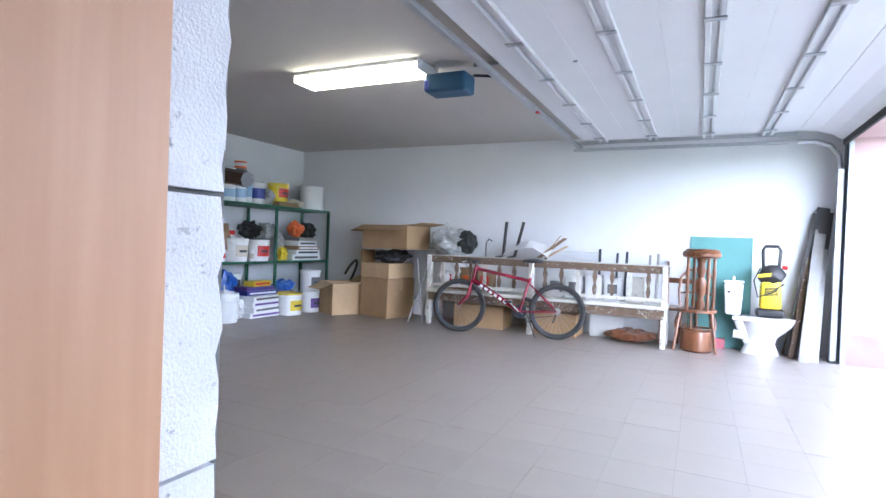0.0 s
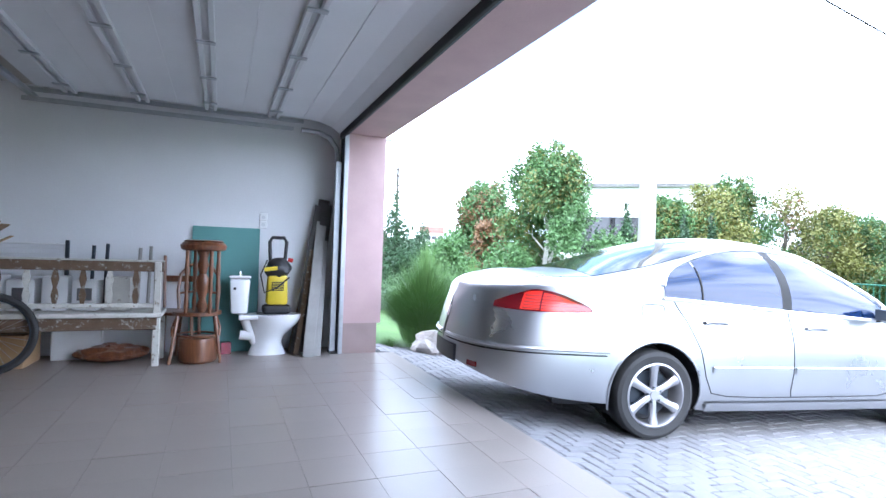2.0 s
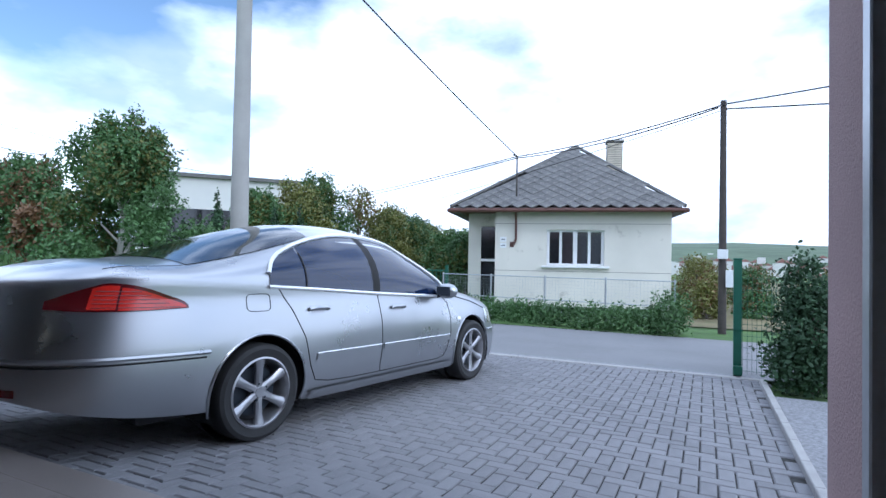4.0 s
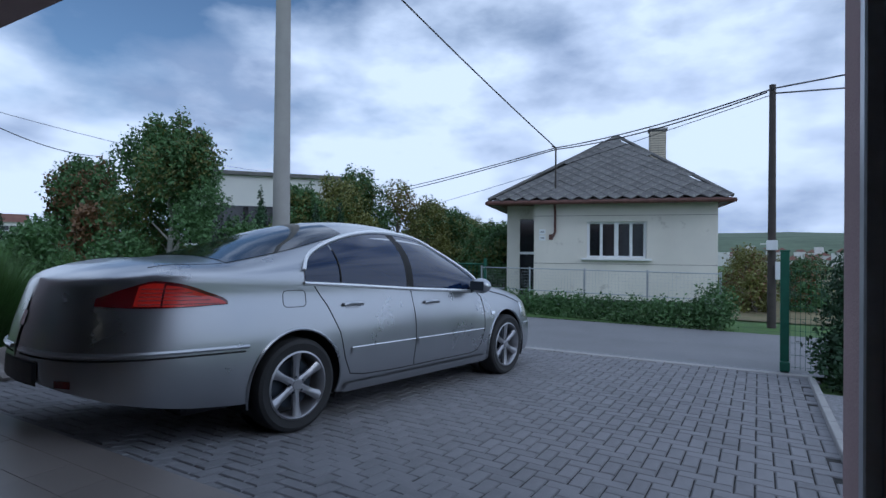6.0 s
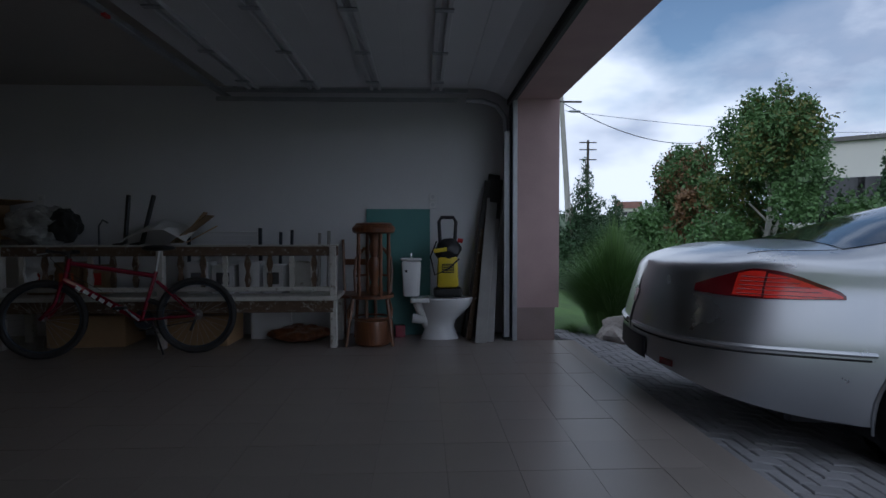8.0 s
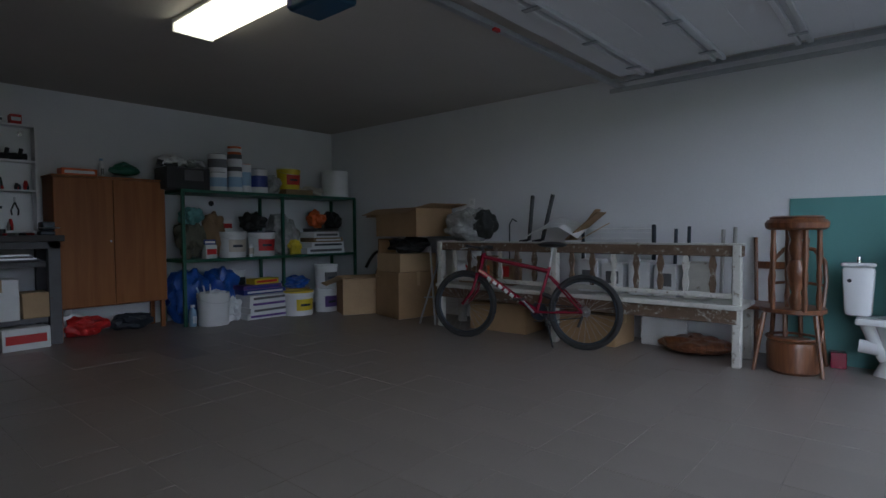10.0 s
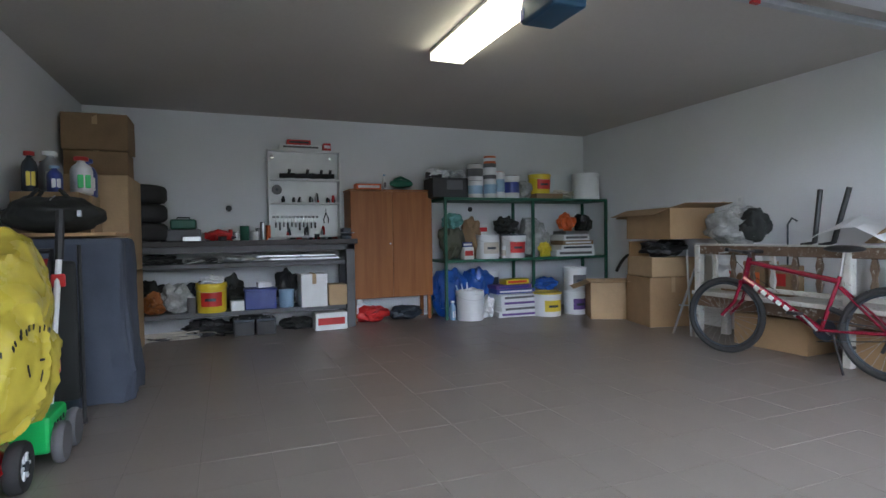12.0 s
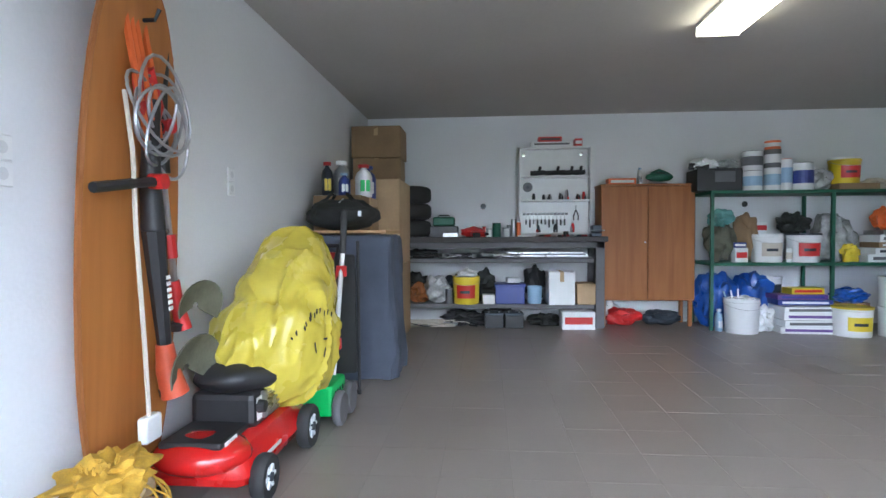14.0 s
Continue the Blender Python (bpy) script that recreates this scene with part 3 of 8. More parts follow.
def side(x, z):
    """Half width of the body at height z."""
    w, zb, zt, p = lerp(WID, x), lerp(BELT, x), lerp(TOP, x), lerp(POW, x)
    f = 0.95 / zb if zb < 0.9 else 1.0
    if z <= zb:
        return w * lerp(GSIDE, z * f)
    k = min(1.0, (z - zb) / max(0.01, zt - zb))
    return w * lerp(GSIDE, zb * f) * max(0.0, 1 - k**p) ** (1 / p)


def deck(x, y):
    w, zb, zt, p = lerp(WID, x), lerp(BELT, x), lerp(TOP, x), lerp(POW, x)
    f = 0.95 / zb if zb < 0.9 else 1.0
    k = min(1.0, abs(y) / (w * lerp(GSIDE, zb * f)))
    return zb + (zt - zb) * max(0.0, 1 - k**p) ** (1 / p)


def skin_point(x, z, sgn=-1, off=0.0):
    y = side(x, z)
    dx = (side(x + 0.01, z) - side(x - 0.01, z)) / 0.02
    dz = (side(x, z + 0.01) - side(x, z - 0.01)) / 0.02
    nrm = Vector((-dx, 1, -dz)).normalized() * off
    return Vector((x + shift(x, z) + nrm.x, sgn * (y + nrm.y), z + nrm.z))


def car_body():
    bm = bmesh.new()
    xs = sorted(set([-0.30, -0.298, -0.292, -0.283, -0.27, -0.25, -0.225, -0.19, -0.16, -0.125, -0.095, -0.06, -0.02, 0.01, 0.04, 0.08, 0.12, 0.16, 4.78, 4.82, 4.85, 4.87] + [round(0.2 + 0.045 * i, 4) for i in range(102)]))
    lo = 20
    rows = []
    for x in xs:
        zb, zt, z0, p = lerp(BELT, x), lerp(TOP, x), lerp(BOT, x), lerp(POW, x)
        half = [(0.0, z0), (side(x, z0 + 0.02) * 0.85, z0)]
        half += [(side(x, z0 + 0.01 + (zb - z0 - 0.01) * i / lo), z0 + 0.01 + (zb - z0 - 0.01) * i / lo) for i in range(lo + 1)]
        for i in range(1, 13):
            a = math.pi / 2 * i / 12
            y = half[lo + 2][0] * math.cos(a) ** (2 / p) if i < 12 else 0.0
            half.append((y, zb + (zt - zb) * math.sin(a) ** (2 / p)))
        row = [bm.verts.new((x + shift(x, z), -y, z)) for y, z in half]
        row += [bm.verts.new((x + shift(x, z), y, z)) for y, z in half[-2:0:-1]]
        rows.append(row)
    for a, b in zip(rows, rows[1:]):
        skin(bm, a, b)
    bm.faces.new(rows[0][::-1])
    bm.faces.new(rows[-1])
    # wheel arches
    for cx in (RX, FX):
        c = Vector((cx, 0, 0.335))
        dead = []
        for f in bm.faces:
            m = f.calc_center_median()
            if abs(m.y) > 0.62 and (m.x - c.x) ** 2 + (m.z - c.z) ** 2 < 0.375**2:
                dead.append(f)
        bmesh.ops.delete(bm, geom=dead, context="FACES")
        for v in bm.verts:
            if v.is_boundary and abs(v.co.y) > 0.5:
                d = Vector((v.co.x - c.x, 0, v.co.z - c.z))
                if d.length < 0.46:
                    d = d.normalized() * 0.375
                    v.co.x, v.co.z = c.x + d.x, c.z + d.z
    return bm


def patch_side(x0, x1, low, high, sgn, off, nx=24, nz=5):
    bm = bmesh.new()
    sheet(bm, [[skin_point(x, low(x) + (high(x) - low(x)) * k / nz, sgn, off) for k in range(nz + 1)] for x in [x0 + (x1 - x0) * i / nx for i in range(nx + 1)]])
    return bm


def wheel(parent, x, sgn, ysteer=0.0):
    """A road wheel whose outer face looks towards sgn on y."""
    y = sgn * 0.80
    wb = new("wheel")
    wb.parent = parent
    wb.matrix_basis = pose(x, y, WR) @ pose(0, 0, 0, 0, 0, 180 if sgn > 0 else 0)
    tyre = [(0.235, -0.1), (0.29, -0.112), (0.315, -0.10), (0.325, -0.075), (0.3255, -0.03), (0.3255, 0.03), (0.325, 0.075), (0.315, 0.10), (0.29, 0.112), (0.235, 0.1)]
    part("tyre", L(tyre, 40, axis="y", cap=False), "rubber", wb, smooth=True)
    rim = bmesh.new()
    prof = [(0.238, -0.105), (0.226, -0.11), (0.218, -0.1), (0.205, 0.0), (0.2, 0.08), (0.238, 0.1)]
    rows = [ring(rim, Vector((0, h, 0)), Vector((1, 0, 0)), Vector((0, 0, -1)), r, 40) for r, h in prof]
    for a, b in zip(rows, rows[1:]):
        skin(rim, a, b)
    part("rim", rim, "rim", wb, smooth=True)
    part("brake_disc", L([(0.165, -0.02), (0.165, 0.0)], 24, axis="y"), "dkmetal", wb)
    part("wheel_back", L([(0.2, 0.02), (0.2, 0.03)], 24, axis="y"), "black", wb)
    for i in range(6):
        a = i * math.pi / 3 + 0.55
        sp = bmesh.new()
        rows = []
        for r, w, yy in ((0.035, 0.030, -0.080), (0.09, 0.025, -0.084), (0.16, 0.028, -0.088), (0.222, 0.040, -0.097)):
            rows.append([Vector((r * math.cos(a) - s * w * math.sin(a), yy + d, r * math.sin(a) + s * w * math.cos(a))) for s, d in ((-1, 0.008), (-0.45, -0.006), (0.45, -0.006), (1, 0.008), (0.8, 0.035), (-0.8, 0.035))])
        g = [[sp.verts.new(p) for p in r] for r in rows]
        for p, q in zip(g, g[1:]):
            skin(sp, p, q)
        sp.faces.new(g[0])
        sp.faces.new(g[-1])
        part("spoke", sp, "rim", wb, smooth=True)
    part("hub_cap", L([(0.034, -0.092), (0.042, -0.08), (0.045, -0.05)], 18, axis="y"), "rim", wb)
    for i in range(5):
        a = i * 2 * math.pi / 5 + 0.5
        part("wheel_bolt", L([(0.009, -0.088), (0.009, -0.06)], 6, (0.057 * math.cos(a), 0, 0.057 * math.sin(a)), axis="y"), "dkmetal", wb)


M["rim"] = mat("alloy_rim", (0.42, 0.42, 0.44), 0.32, 0.8, var=0.08, scale=6, bump=0.02)
HEAD = math.atan2(6.93 - 7.297, 6.785 - 4.01)
PITCH = math.atan2(-0.285 + 0.21, 2.8)
u = Vector((math.cos(HEAD) * math.cos(PITCH), math.sin(HEAD) * math.cos(PITCH), math.sin(PITCH)))
v = Vector((-math.sin(HEAD), math.cos(HEAD), 0))
w = u.cross(v)
near = Vector((4.01, 7.297, -0.21))
org = near - u * RX + v * 0.80 + v * 0.11
car = thing("car", Matrix(((u.x, v.x, w.x, org.x), (u.y, v.y, w.y, org.y), (u.z, v.z, w.z, org.z), (0, 0, 0, 1))), "silver four-door saloon car parked on the paved driveway", "car")
body = part("body", car_body(), "carpaint", car, "silver metallic bodywork", smooth=True)
part("underbody", B(0.35, 4.6, -0.7, 0.7, 0.2, 0.36, bev=0.05), "black", car)
for x in (RX, FX):
    for s in (-1, 1):
        bm = bmesh.new()
        rows = []
        for yy in (0.55, 0.885):
            rows.append([bm.verts.new((x + 0.378 * math.cos(a), s * yy, 0.335 + 0.378 * math.sin(a))) for a in [math.pi * (-0.14 + 1.28 * i / 24) for i in range(25)]])
        for i in range(24):
            bm.faces.new((rows[0][i], rows[0][i + 1], rows[1][i + 1], rows[1][i]))
        bm.faces.new(rows[0])
        part("wheel_well", bm, "black", car)
        pts = []
        for i in range(25):
            a = math.pi * (-0.1 + 1.2 * i / 24)
            z = 0.335 + 0.38 * math.sin(a)
            pts.append(skin_point(x + 0.38 * math.cos(a), max(z, 0.2), s, 0.002))
        part("arch_lip", T(pts, 0.010, 6), "carpaint", car, smooth=True)
for x in (RX, FX):
    for s in (-1, 1):
        wheel(car, x, s)

WLOW = lambda x: lerp([(1.1, 1.04), (1.6, 1.015), (2.3, 0.975), (3.4, 0.928)], x)
WTOP = [(1.12, 1.06), (1.15, 1.13), (1.2, 1.19), (1.3, 1.25), (1.5, 1.325), (1.75, 1.39), (2.05, 1.435), (2.35, 1.44), (2.6, 1.415), (2.85, 1.335), (3.1, 1.19), (3.3, 1.04), (3.42, 0.94)]
WHIGH = lambda x: max(WLOW(x) + 0.004, lerp(WTOP, x))
for s in (-1, 1):
    part("quarter_window", patch_side(1.15, 1.475, WLOW, WHIGH, s, 0.004), "sky_glass", car, smooth=True)
    part("rear_side_window", patch_side(1.49, 2.235, WLOW, WHIGH, s, 0.004), "sky_glass", car, smooth=True)
    part("front_side_window", patch_side(2.325, 3.40, WLOW, WHIGH, s, 0.004), "sky_glass", car, smooth=True)
    part("centre_pillar", patch_side(2.235, 2.325, WLOW, WHIGH, s, 0.005, 4), "seam", car, smooth=True)
    n = 60
    edge = [skin_point(1.14 + 2.28 * i / n, WLOW(1.14 + 2.28 * i / n) - 0.006, s, 0.005) for i in range(n + 1)]
    part("window_trim", T(edge, 0.015, 6), "brighttrim", car, "chrome window moulding", smooth=True)
    edge = [skin_point(1.14 + 2.28 * i / n, WHIGH(1.14 + 2.28 * i / n) + 0.012, s, 0.016) for i in range(n + 1)]
    part("window_trim", T(edge, 0.015, 6), "brighttrim", car, "chrome window moulding", smooth=True)
    part("window_divider", T([skin_point(1.482, z, s, 0.006) for z in np.linspace(1.02, 1.275, 6)], 0.007, 6), "seam", car)
    # door gaps
    for pts in (
        [(1.22, 1.03), (1.34, 0.87), (1.45, 0.66), (1.50, 0.46), (1.56, 0.34), (1.70, 0.315), (2.0, 0.305), (2.32, 0.305)],
        [(2.29, 0.97), (2.315, 0.75), (2.315, 0.5), (2.30, 0.36), (2.31, 0.305)],
        [(3.30, 0.93), (3.40, 0.86), (3.43, 0.72), (3.42, 0.55), (3.36, 0.40), (3.30, 0.33), (3.2, 0.31), (2.32, 0.305)],
        [(3.50, 0.93), (3.9, 0.86), (4.3, 0.76), (4.55, 0.68)],
    ):
        fine = []
        for (xa, za), (xb, zb) in zip(pts, pts[1:]):
            fine += [skin_point(xa + (xb - xa) * k / 5, za + (zb - za) * k / 5, s, 0.0) for k in range(5)]
        fine.append(skin_point(pts[-1][0], pts[-1][1], s, 0.0))
        part("door_gap", T(fine, 0.0045, 5), "seam", car)
    # side rubbing strips
    for a, b in ((1.56, 2.295), (2.335, 3.385)):
        part("side_moulding", patch_side(a, b, lambda x: 0.485, lambda x: 0.535, s, 0.010, 16, 3), "carpaint", car, smooth=True)
        part("moulding_strip", T([skin_point(a + (b - a) * i / 16, 0.538, s, 0.010) for i in range(17)], 0.006, 6), "chrome", car, "chrome strip", smooth=True)
    part("sill", patch_side(1.52, 3.46, lambda x: 0.205, lambda x: 0.27, s, 0.016, 20, 3), "carpaint", car, smooth=True)
    for hx, hz in ((1.50, 0.05), (2.46, 0.03)):
        bm = patch_side(hx + 0.02, hx + 0.15, lambda x: 0.785 + hz, lambda x: 0.812 + hz, s, 0.003, 8, 2)
        cup = part("handle_recess", bm, "rim", car)
        part("door_handle", T([skin_point(hx, 0.812 + hz, s, 0.010), skin_point(hx + 0.04, 0.818 + hz, s, 0.026), skin_point(hx + 0.15, 0.818 + hz, s, 0.026), skin_point(hx + 0.19, 0.812 + hz, s, 0.010)], 0.016, 6), "carpaint", car, smooth=True)
    # mirrors
    mir = part("wing_mirror", blob(bmesh.new(), (3.20, s * 0.99, 0.985), (0.075, 0.115, 0.075), 3, 0.0), "carpaint", car, smooth=True)
    part("mirror_glass", B(3.125, 3.135, s * 0.99 - 0.08, s * 0.99 + 0.08, 0.94, 1.03, bev=0.003), "dkmetal", mir)
    part("mirror_foot", T([(3.22, s * 0.83, 0.93), (3.2, s * 0.93, 0.955)], 0.028, 8), "black", mir)
    # tail lamp wrapping the corner; its rear end is coloured dark for the dark garage reflected there
    lowf, highf = lambda x: lerp([(-0.16, 0.905), (0.0, 0.893), (0.3, 0.893), (0.57, 0.905)], x), lambda x: lerp([(-0.16, 0.945), (-0.08, 0.995), (0.04, 1.045), (0.13, 1.05), (0.28, 1.032), (0.45, 0.985), (0.55, 0.945), (0.57, 0.925)], x)
    tl = part("tail_lamp", patch_side(-0.155, 0.57, lowf, highf, s, 0.006, 30, 6), "taild", car, "red tail lamp, rear end darkened as if reflecting the garage", smooth=True)
    part("brake_light", patch_side(0.0, 0.145, lambda x: lowf(x) + 0.010, lambda x: highf(x) - 0.012, s, 0.009, 8, 4), "tail", tl, "bright red lens", smooth=True)
    part("side_lens", patch_side(0.158, 0.555, lambda x: lowf(x) + 0.006, lambda x: highf(x) - 0.02, s, 0.009, 14, 4), "tail", tl, "bright red lens", smooth=True)
    for k in range(5):
        zz = 0.913 + 0.023 * k
        xe = 0.52 - 0.06 * k
        part("lens_rib", T([skin_point(0.02 + (xe - 0.02) * i / 14, zz, s, 0.010) for i in range(15)], 0.002, 4), "taild", tl)
    part("bumper_strip", T([skin_point(x, 0.635, s, 0.006) for x in [-0.298 + 0.99 * (i / 30) ** 2 for i in range(31)]], 0.014, 6), "carpaint", car, smooth=True)
    part("bumper_gap", T([skin_point(x, 0.605, s, 0.0) for x in [-0.298 + 0.97 * (i / 30) ** 2 for i in range(31)]], 0.006, 5), "seam", car)
    part("headlamp", patch_side(4.25, 4.70, lambda x: 0.60 - 0.05 * (x - 4.25), lambda x: lerp(BELT, x) - 0.005, s, 0.005, 14, 4), "chrome", car, smooth=True)
    part("front_bumper_strip", T([skin_point(x, 0.53, s, 0.006) for x in np.linspace(4.27, 4.87, 16)], 0.011, 6), "carpaint", car, smooth=True)
    part("indicator", patch_side(3.56, 3.63, lambda x: 0.675, lambda x: 0.705, s, 0.006, 4, 2), "chrome", car)
    # boot lid gap
    part("boot_gap", T([(x + shift(x, deck(x, 0.6 + 0.09 * x)), s * (0.6 + 0.09 * x), deck(x, 0.6 + 0.09 * x) - 0.001) for x in np.linspace(0.06, 0.62, 24)], 0.0035, 5), "seam", car)
# fuel flap
n = 24
pts = []
for i in range(n):
    a = 2 * math.pi * i / n
    cx, cz = math.cos(a), math.sin(a)
    pts.append(skin_point(1.06 + 0.095 * math.copysign(abs(cx) ** 0.4, cx), 0.925 + 0.058 * math.copysign(abs(cz) ** 0.4, cz), -1, 0.0005))
part("fuel_flap_gap", T(pts, 0.003, 5, closed=True), "seam", car)


def top_patch(x0, x1, wid, off, nx=14, ny=12):
    bm = bmesh.new()
    rows = []
    for i in range(nx + 1):
        x = x0 + (x1 - x0) * i / nx
        hw = wid(x)
        rows.append([(x + shift(x, deck(x, hw * (2 * k / ny - 1))) * 1.0, hw * (2 * k / ny - 1), deck(x, hw * (2 * k / ny - 1)) + off) for k in range(ny + 1)])
    sheet(bm, rows)
    return bm


part("rear_window", top_patch(0.64, 1.72, lambda x: lerp([(0.64, 0.66), (1.1, 0.665), (1.5, 0.62), (1.72, 0.56)], x), 0.004, 24, 16), "backlight", car, "dark tinted rear window", smooth=True)
part("windscreen", top_patch(2.98, 3.66, lambda x: lerp([(2.98, 0.58), (3.3, 0.68), (3.66, 0.72)], x), 0.004), "sky_glass", car, smooth=True)
part("wiper", T([(3.64, -0.5, 1.06), (3.6, 0.1, 1.09)], 0.008, 5), "black", car)


def tail_patch(y0, y1, z0, z1, off, n=16, k=4):
    """A panel that follows the rounded tail."""
    bm = bmesh.new()
    rows = []
    for i in range(n + 1):
        y = y0 + (y1 - y0) * i / n
        row = []
        for j in range(k + 1):
            z = z0 + (z1 - z0) * j / k
            lo, hi = -0.30, 0.3
            for q in range(24):
                mid = (lo + hi) / 2
                lo, hi = (mid, hi) if side(mid, z) < abs(y) else (lo, mid)
            row.append((lo + shift(lo, z) - off, y, z))
        rows.append(row)
    sheet(bm, rows)
    return bm


part("number_plate_recess", tail_patch(-0.30, 0.30, 0.44, 0.575, 0.006), "dkmetal", car, "dark number plate recess")
part("number_plate", tail_patch(-0.26, 0.26, 0.452, 0.563, 0.010), "grey", car, "blank number plate")
part("emblem", tail_patch(-0.035, 0.035, 0.77, 0.855, 0.008), "chrome", car, "plain chrome badge")
for s in (-1, 1):
    part("reflector", tail_patch(s * 0.45, s * 0.55, 0.45, 0.49, 0.006), "taild", car)

# ---- greenery ----
def leaves(name, clumps, count, size, material, parent=None, seed=0, droop=0.0, long=1.0):
    """A crown of single leaves spread through lumpy clumps (x, y, z, rx, ry, rz)."""
    r = np.random.RandomState(seed)
    vol = np.array([c[3] * c[4] * c[5] for c in clumps])
    pick = r.choice(len(clumps), count, p=vol / vol.sum())
    cl = np.array(clumps)[pick]
    d = r.normal(size=(count, 3))
    d /= np.linalg.norm(d, axis=1)[:, None]
    rad = r.uniform(0.15, 1.0, count) ** 0.45
    lump = 1 + 0.22 * np.sin(d[:, 0] * 5.1 + pick * 2.1) * np.cos(d[:, 2] * 4.3 + pick) + 0.12 * r.normal(size=count)
    c = cl[:, :3] + d * cl[:, 3:] * (rad * lump)[:, None]
    a = r.normal(size=(count, 3))
    a[:, 2] -= droop
    a /= np.linalg.norm(a, axis=1)[:, None]
    b = np.cross(a, r.normal(size=(count, 3)))
    b /= np.linalg.norm(b, axis=1)[:, None]
    s = size * r.uniform(0.6, 1.3, count)[:, None]
    q = np.stack([c - a * s * long, c + b * s * 0.55, c + a * s * long, c - b * s * 0.55], 1).reshape(-1, 3)
    me = bpy.data.meshes.new(name)
    me.from_pydata(q.tolist(), [], np.arange(4 * count).reshape(-1, 4).tolist())
    me.materials.append(M[material])
    ob = new(name, me)
    ob.parent = parent
    return ob


def tree(name, x, y, z, h, r, label, material, count, size, seed=0, bark="bark", stem=0.25, cat="tree", shape="round", second=None):
    """Trunk with limbs and a crown of clumped leaves."""
    rg = random.Random(seed)
    ob = thing(name, pose(x, y, z), label, cat)
    bm = bmesh.new()
    tr = 0.025 + 0.012 * h
    tube(bm, [(0, 0, -0.05), (0.03 * h * rg.uniform(-1, 1), 0.02, h * 0.35), (0.02 * h, 0.03, h * 0.7), (0, 0, h * 0.95)], tr, 8, r1=tr * 0.2)
    clumps = []
    n = 18 if shape == "round" else 10
    for i in range(n):
        a = i * 2.399 + rg.uniform(-0.3, 0.3)
        if shape == "cone":
            f = (i + 0.5) / n
            rr = r * (1 - f) ** 0.8 * 0.35
            clumps.append((rr * math.cos(a), rr * math.sin(a), h * (0.06 + 0.88 * f), r * (1.05 - f) * 0.8 + 0.03, r * (1.05 - f) * 0.8 + 0.03, h * 0.10))
            continue
        f = stem + (1 - stem) * ((i + 0.5) / n) ** 0.85
        w = math.sin(math.pi * min(1, 0.18 + 0.82 * (f - stem) / (1 - stem)) ** 0.8) * 0.72 + 0.05
        rr = r * w * rg.uniform(0.55, 1.05)
        p = (rr * math.cos(a), rr * math.sin(a), h * (f * 0.93))
        k = r * rg.uniform(0.24, 0.42)
        clumps.append((*p, k, k, k * 0.85))
        tube(bm, [(0, 0, p[2] * 0.7), (p[0] * 0.5, p[1] * 0.5, p[2] * 0.9), p], tr * 0.35, 5, r1=tr * 0.08)
    if shape == "round":
        for i in range(14):
            a, f = rg.uniform(0, 6.28), rg.uniform(0.5, 1.0)
            q = Vector((r * 0.9 * math.cos(a) * (1.25 - f), r * 0.9 * math.sin(a) * (1.25 - f), h * (0.55 + 0.45 * f)))
            clumps.append((*q, r * 0.12, r * 0.12, r * 0.22))
    part("trunk", bm, bark, ob)
    leaves("crown", clumps, count, size, material, ob, seed)
    if second:
        leaves("crown", [c for i, c in enumerate(clumps) if i % 3 == 0], count // 5, size, second, ob, seed + 50)
    return ob


tree("birch_tree", 7.3, 13.75, -0.3, 3.55, 1.5, "young birch with drooping green leaves in a garden", "leaf", 42000, 0.036, 1, "birchbark", 0.1, second="leafy")
tree("deciduous_tree", 10.2, 22.6, -0.4, 4.1, 1.7, "round-crowned dark green garden tree", "leaf", 20000, 0.06, 2, second="leafb")
tree("brown_shrub", 7.5, 16.9, -0.35, 2.3, 0.85, "shrub turning brown for autumn", "leafb", 9000, 0.05, 3, stem=0.05, cat="shrub", second="leaf")
tree("leafy_shrub", 6.2, 16.5, -0.35, 1.7, 0.9, "dense green garden shrub", "leaf", 9000, 0.05, 4, stem=0.05, cat="shrub")
for i, (x, y, h, r) in enumerate(((11.05, 15.78, 3.1, 0.48), (10.2, 15.9, 2.3, 0.3), (12.8, 15.5, 2.85, 0.45), (13.25, 15.0, 2.85, 0.45))):
    tree("cypress", x, y, -0.35, h, r, "slim dark green columnar cypress", "conif", 9000, 0.045, 10 + i, shape="cone")
for i, (x, y, h, r) in enumerate(((8.5, 28.4, 4.9, 1.5), (6.0, 26.0, 3.2, 1.2), (10.6, 30.5, 3.4, 1.6), (7.0, 30.0, 4.2, 1.5), (14.2, 34.0, 3.6, 1.8), (16.6, 36.0, 3.4, 1.8))):
    tree("spruce", x, y, -0.5, h, r, "dark spruce beyond the gardens", "conif", 12000, 0.06, 20 + i, shape="cone")
for i, (x, y, h, r) in enumerate(((4.7, 17.0, 2.0, 0.35), (5.2, 18.6, 2.2, 0.4))):
    tree("cypress", x, y, -0.4, h, r, "small green columnar cypress in the garden", "conif", 1800, 0.05, 30 + i, shape="cone")
rows = ((15.0, 18.4, 3.7, 1.3, 0), (16.8, 18.2, 4.1, 1.5, 1), (18.6, 18.6, 4.6, 1.6, 0), (20.4, 18.0, 4.3, 1.6, 2), (22.2, 17.6, 3.7, 1.6, 1), (24.2, 17.4, 3.3, 1.7, 0), (26.5, 17.8, 3.1, 1.8, 1), (24.6, 15.2, 2.7, 1.5, 0), (26.8, 14.6, 2.7, 1.6, 0), (21.6, 14.4, 2.4, 1.3, 0), (20.2, 12.9, 2.3, 1.1, 0))
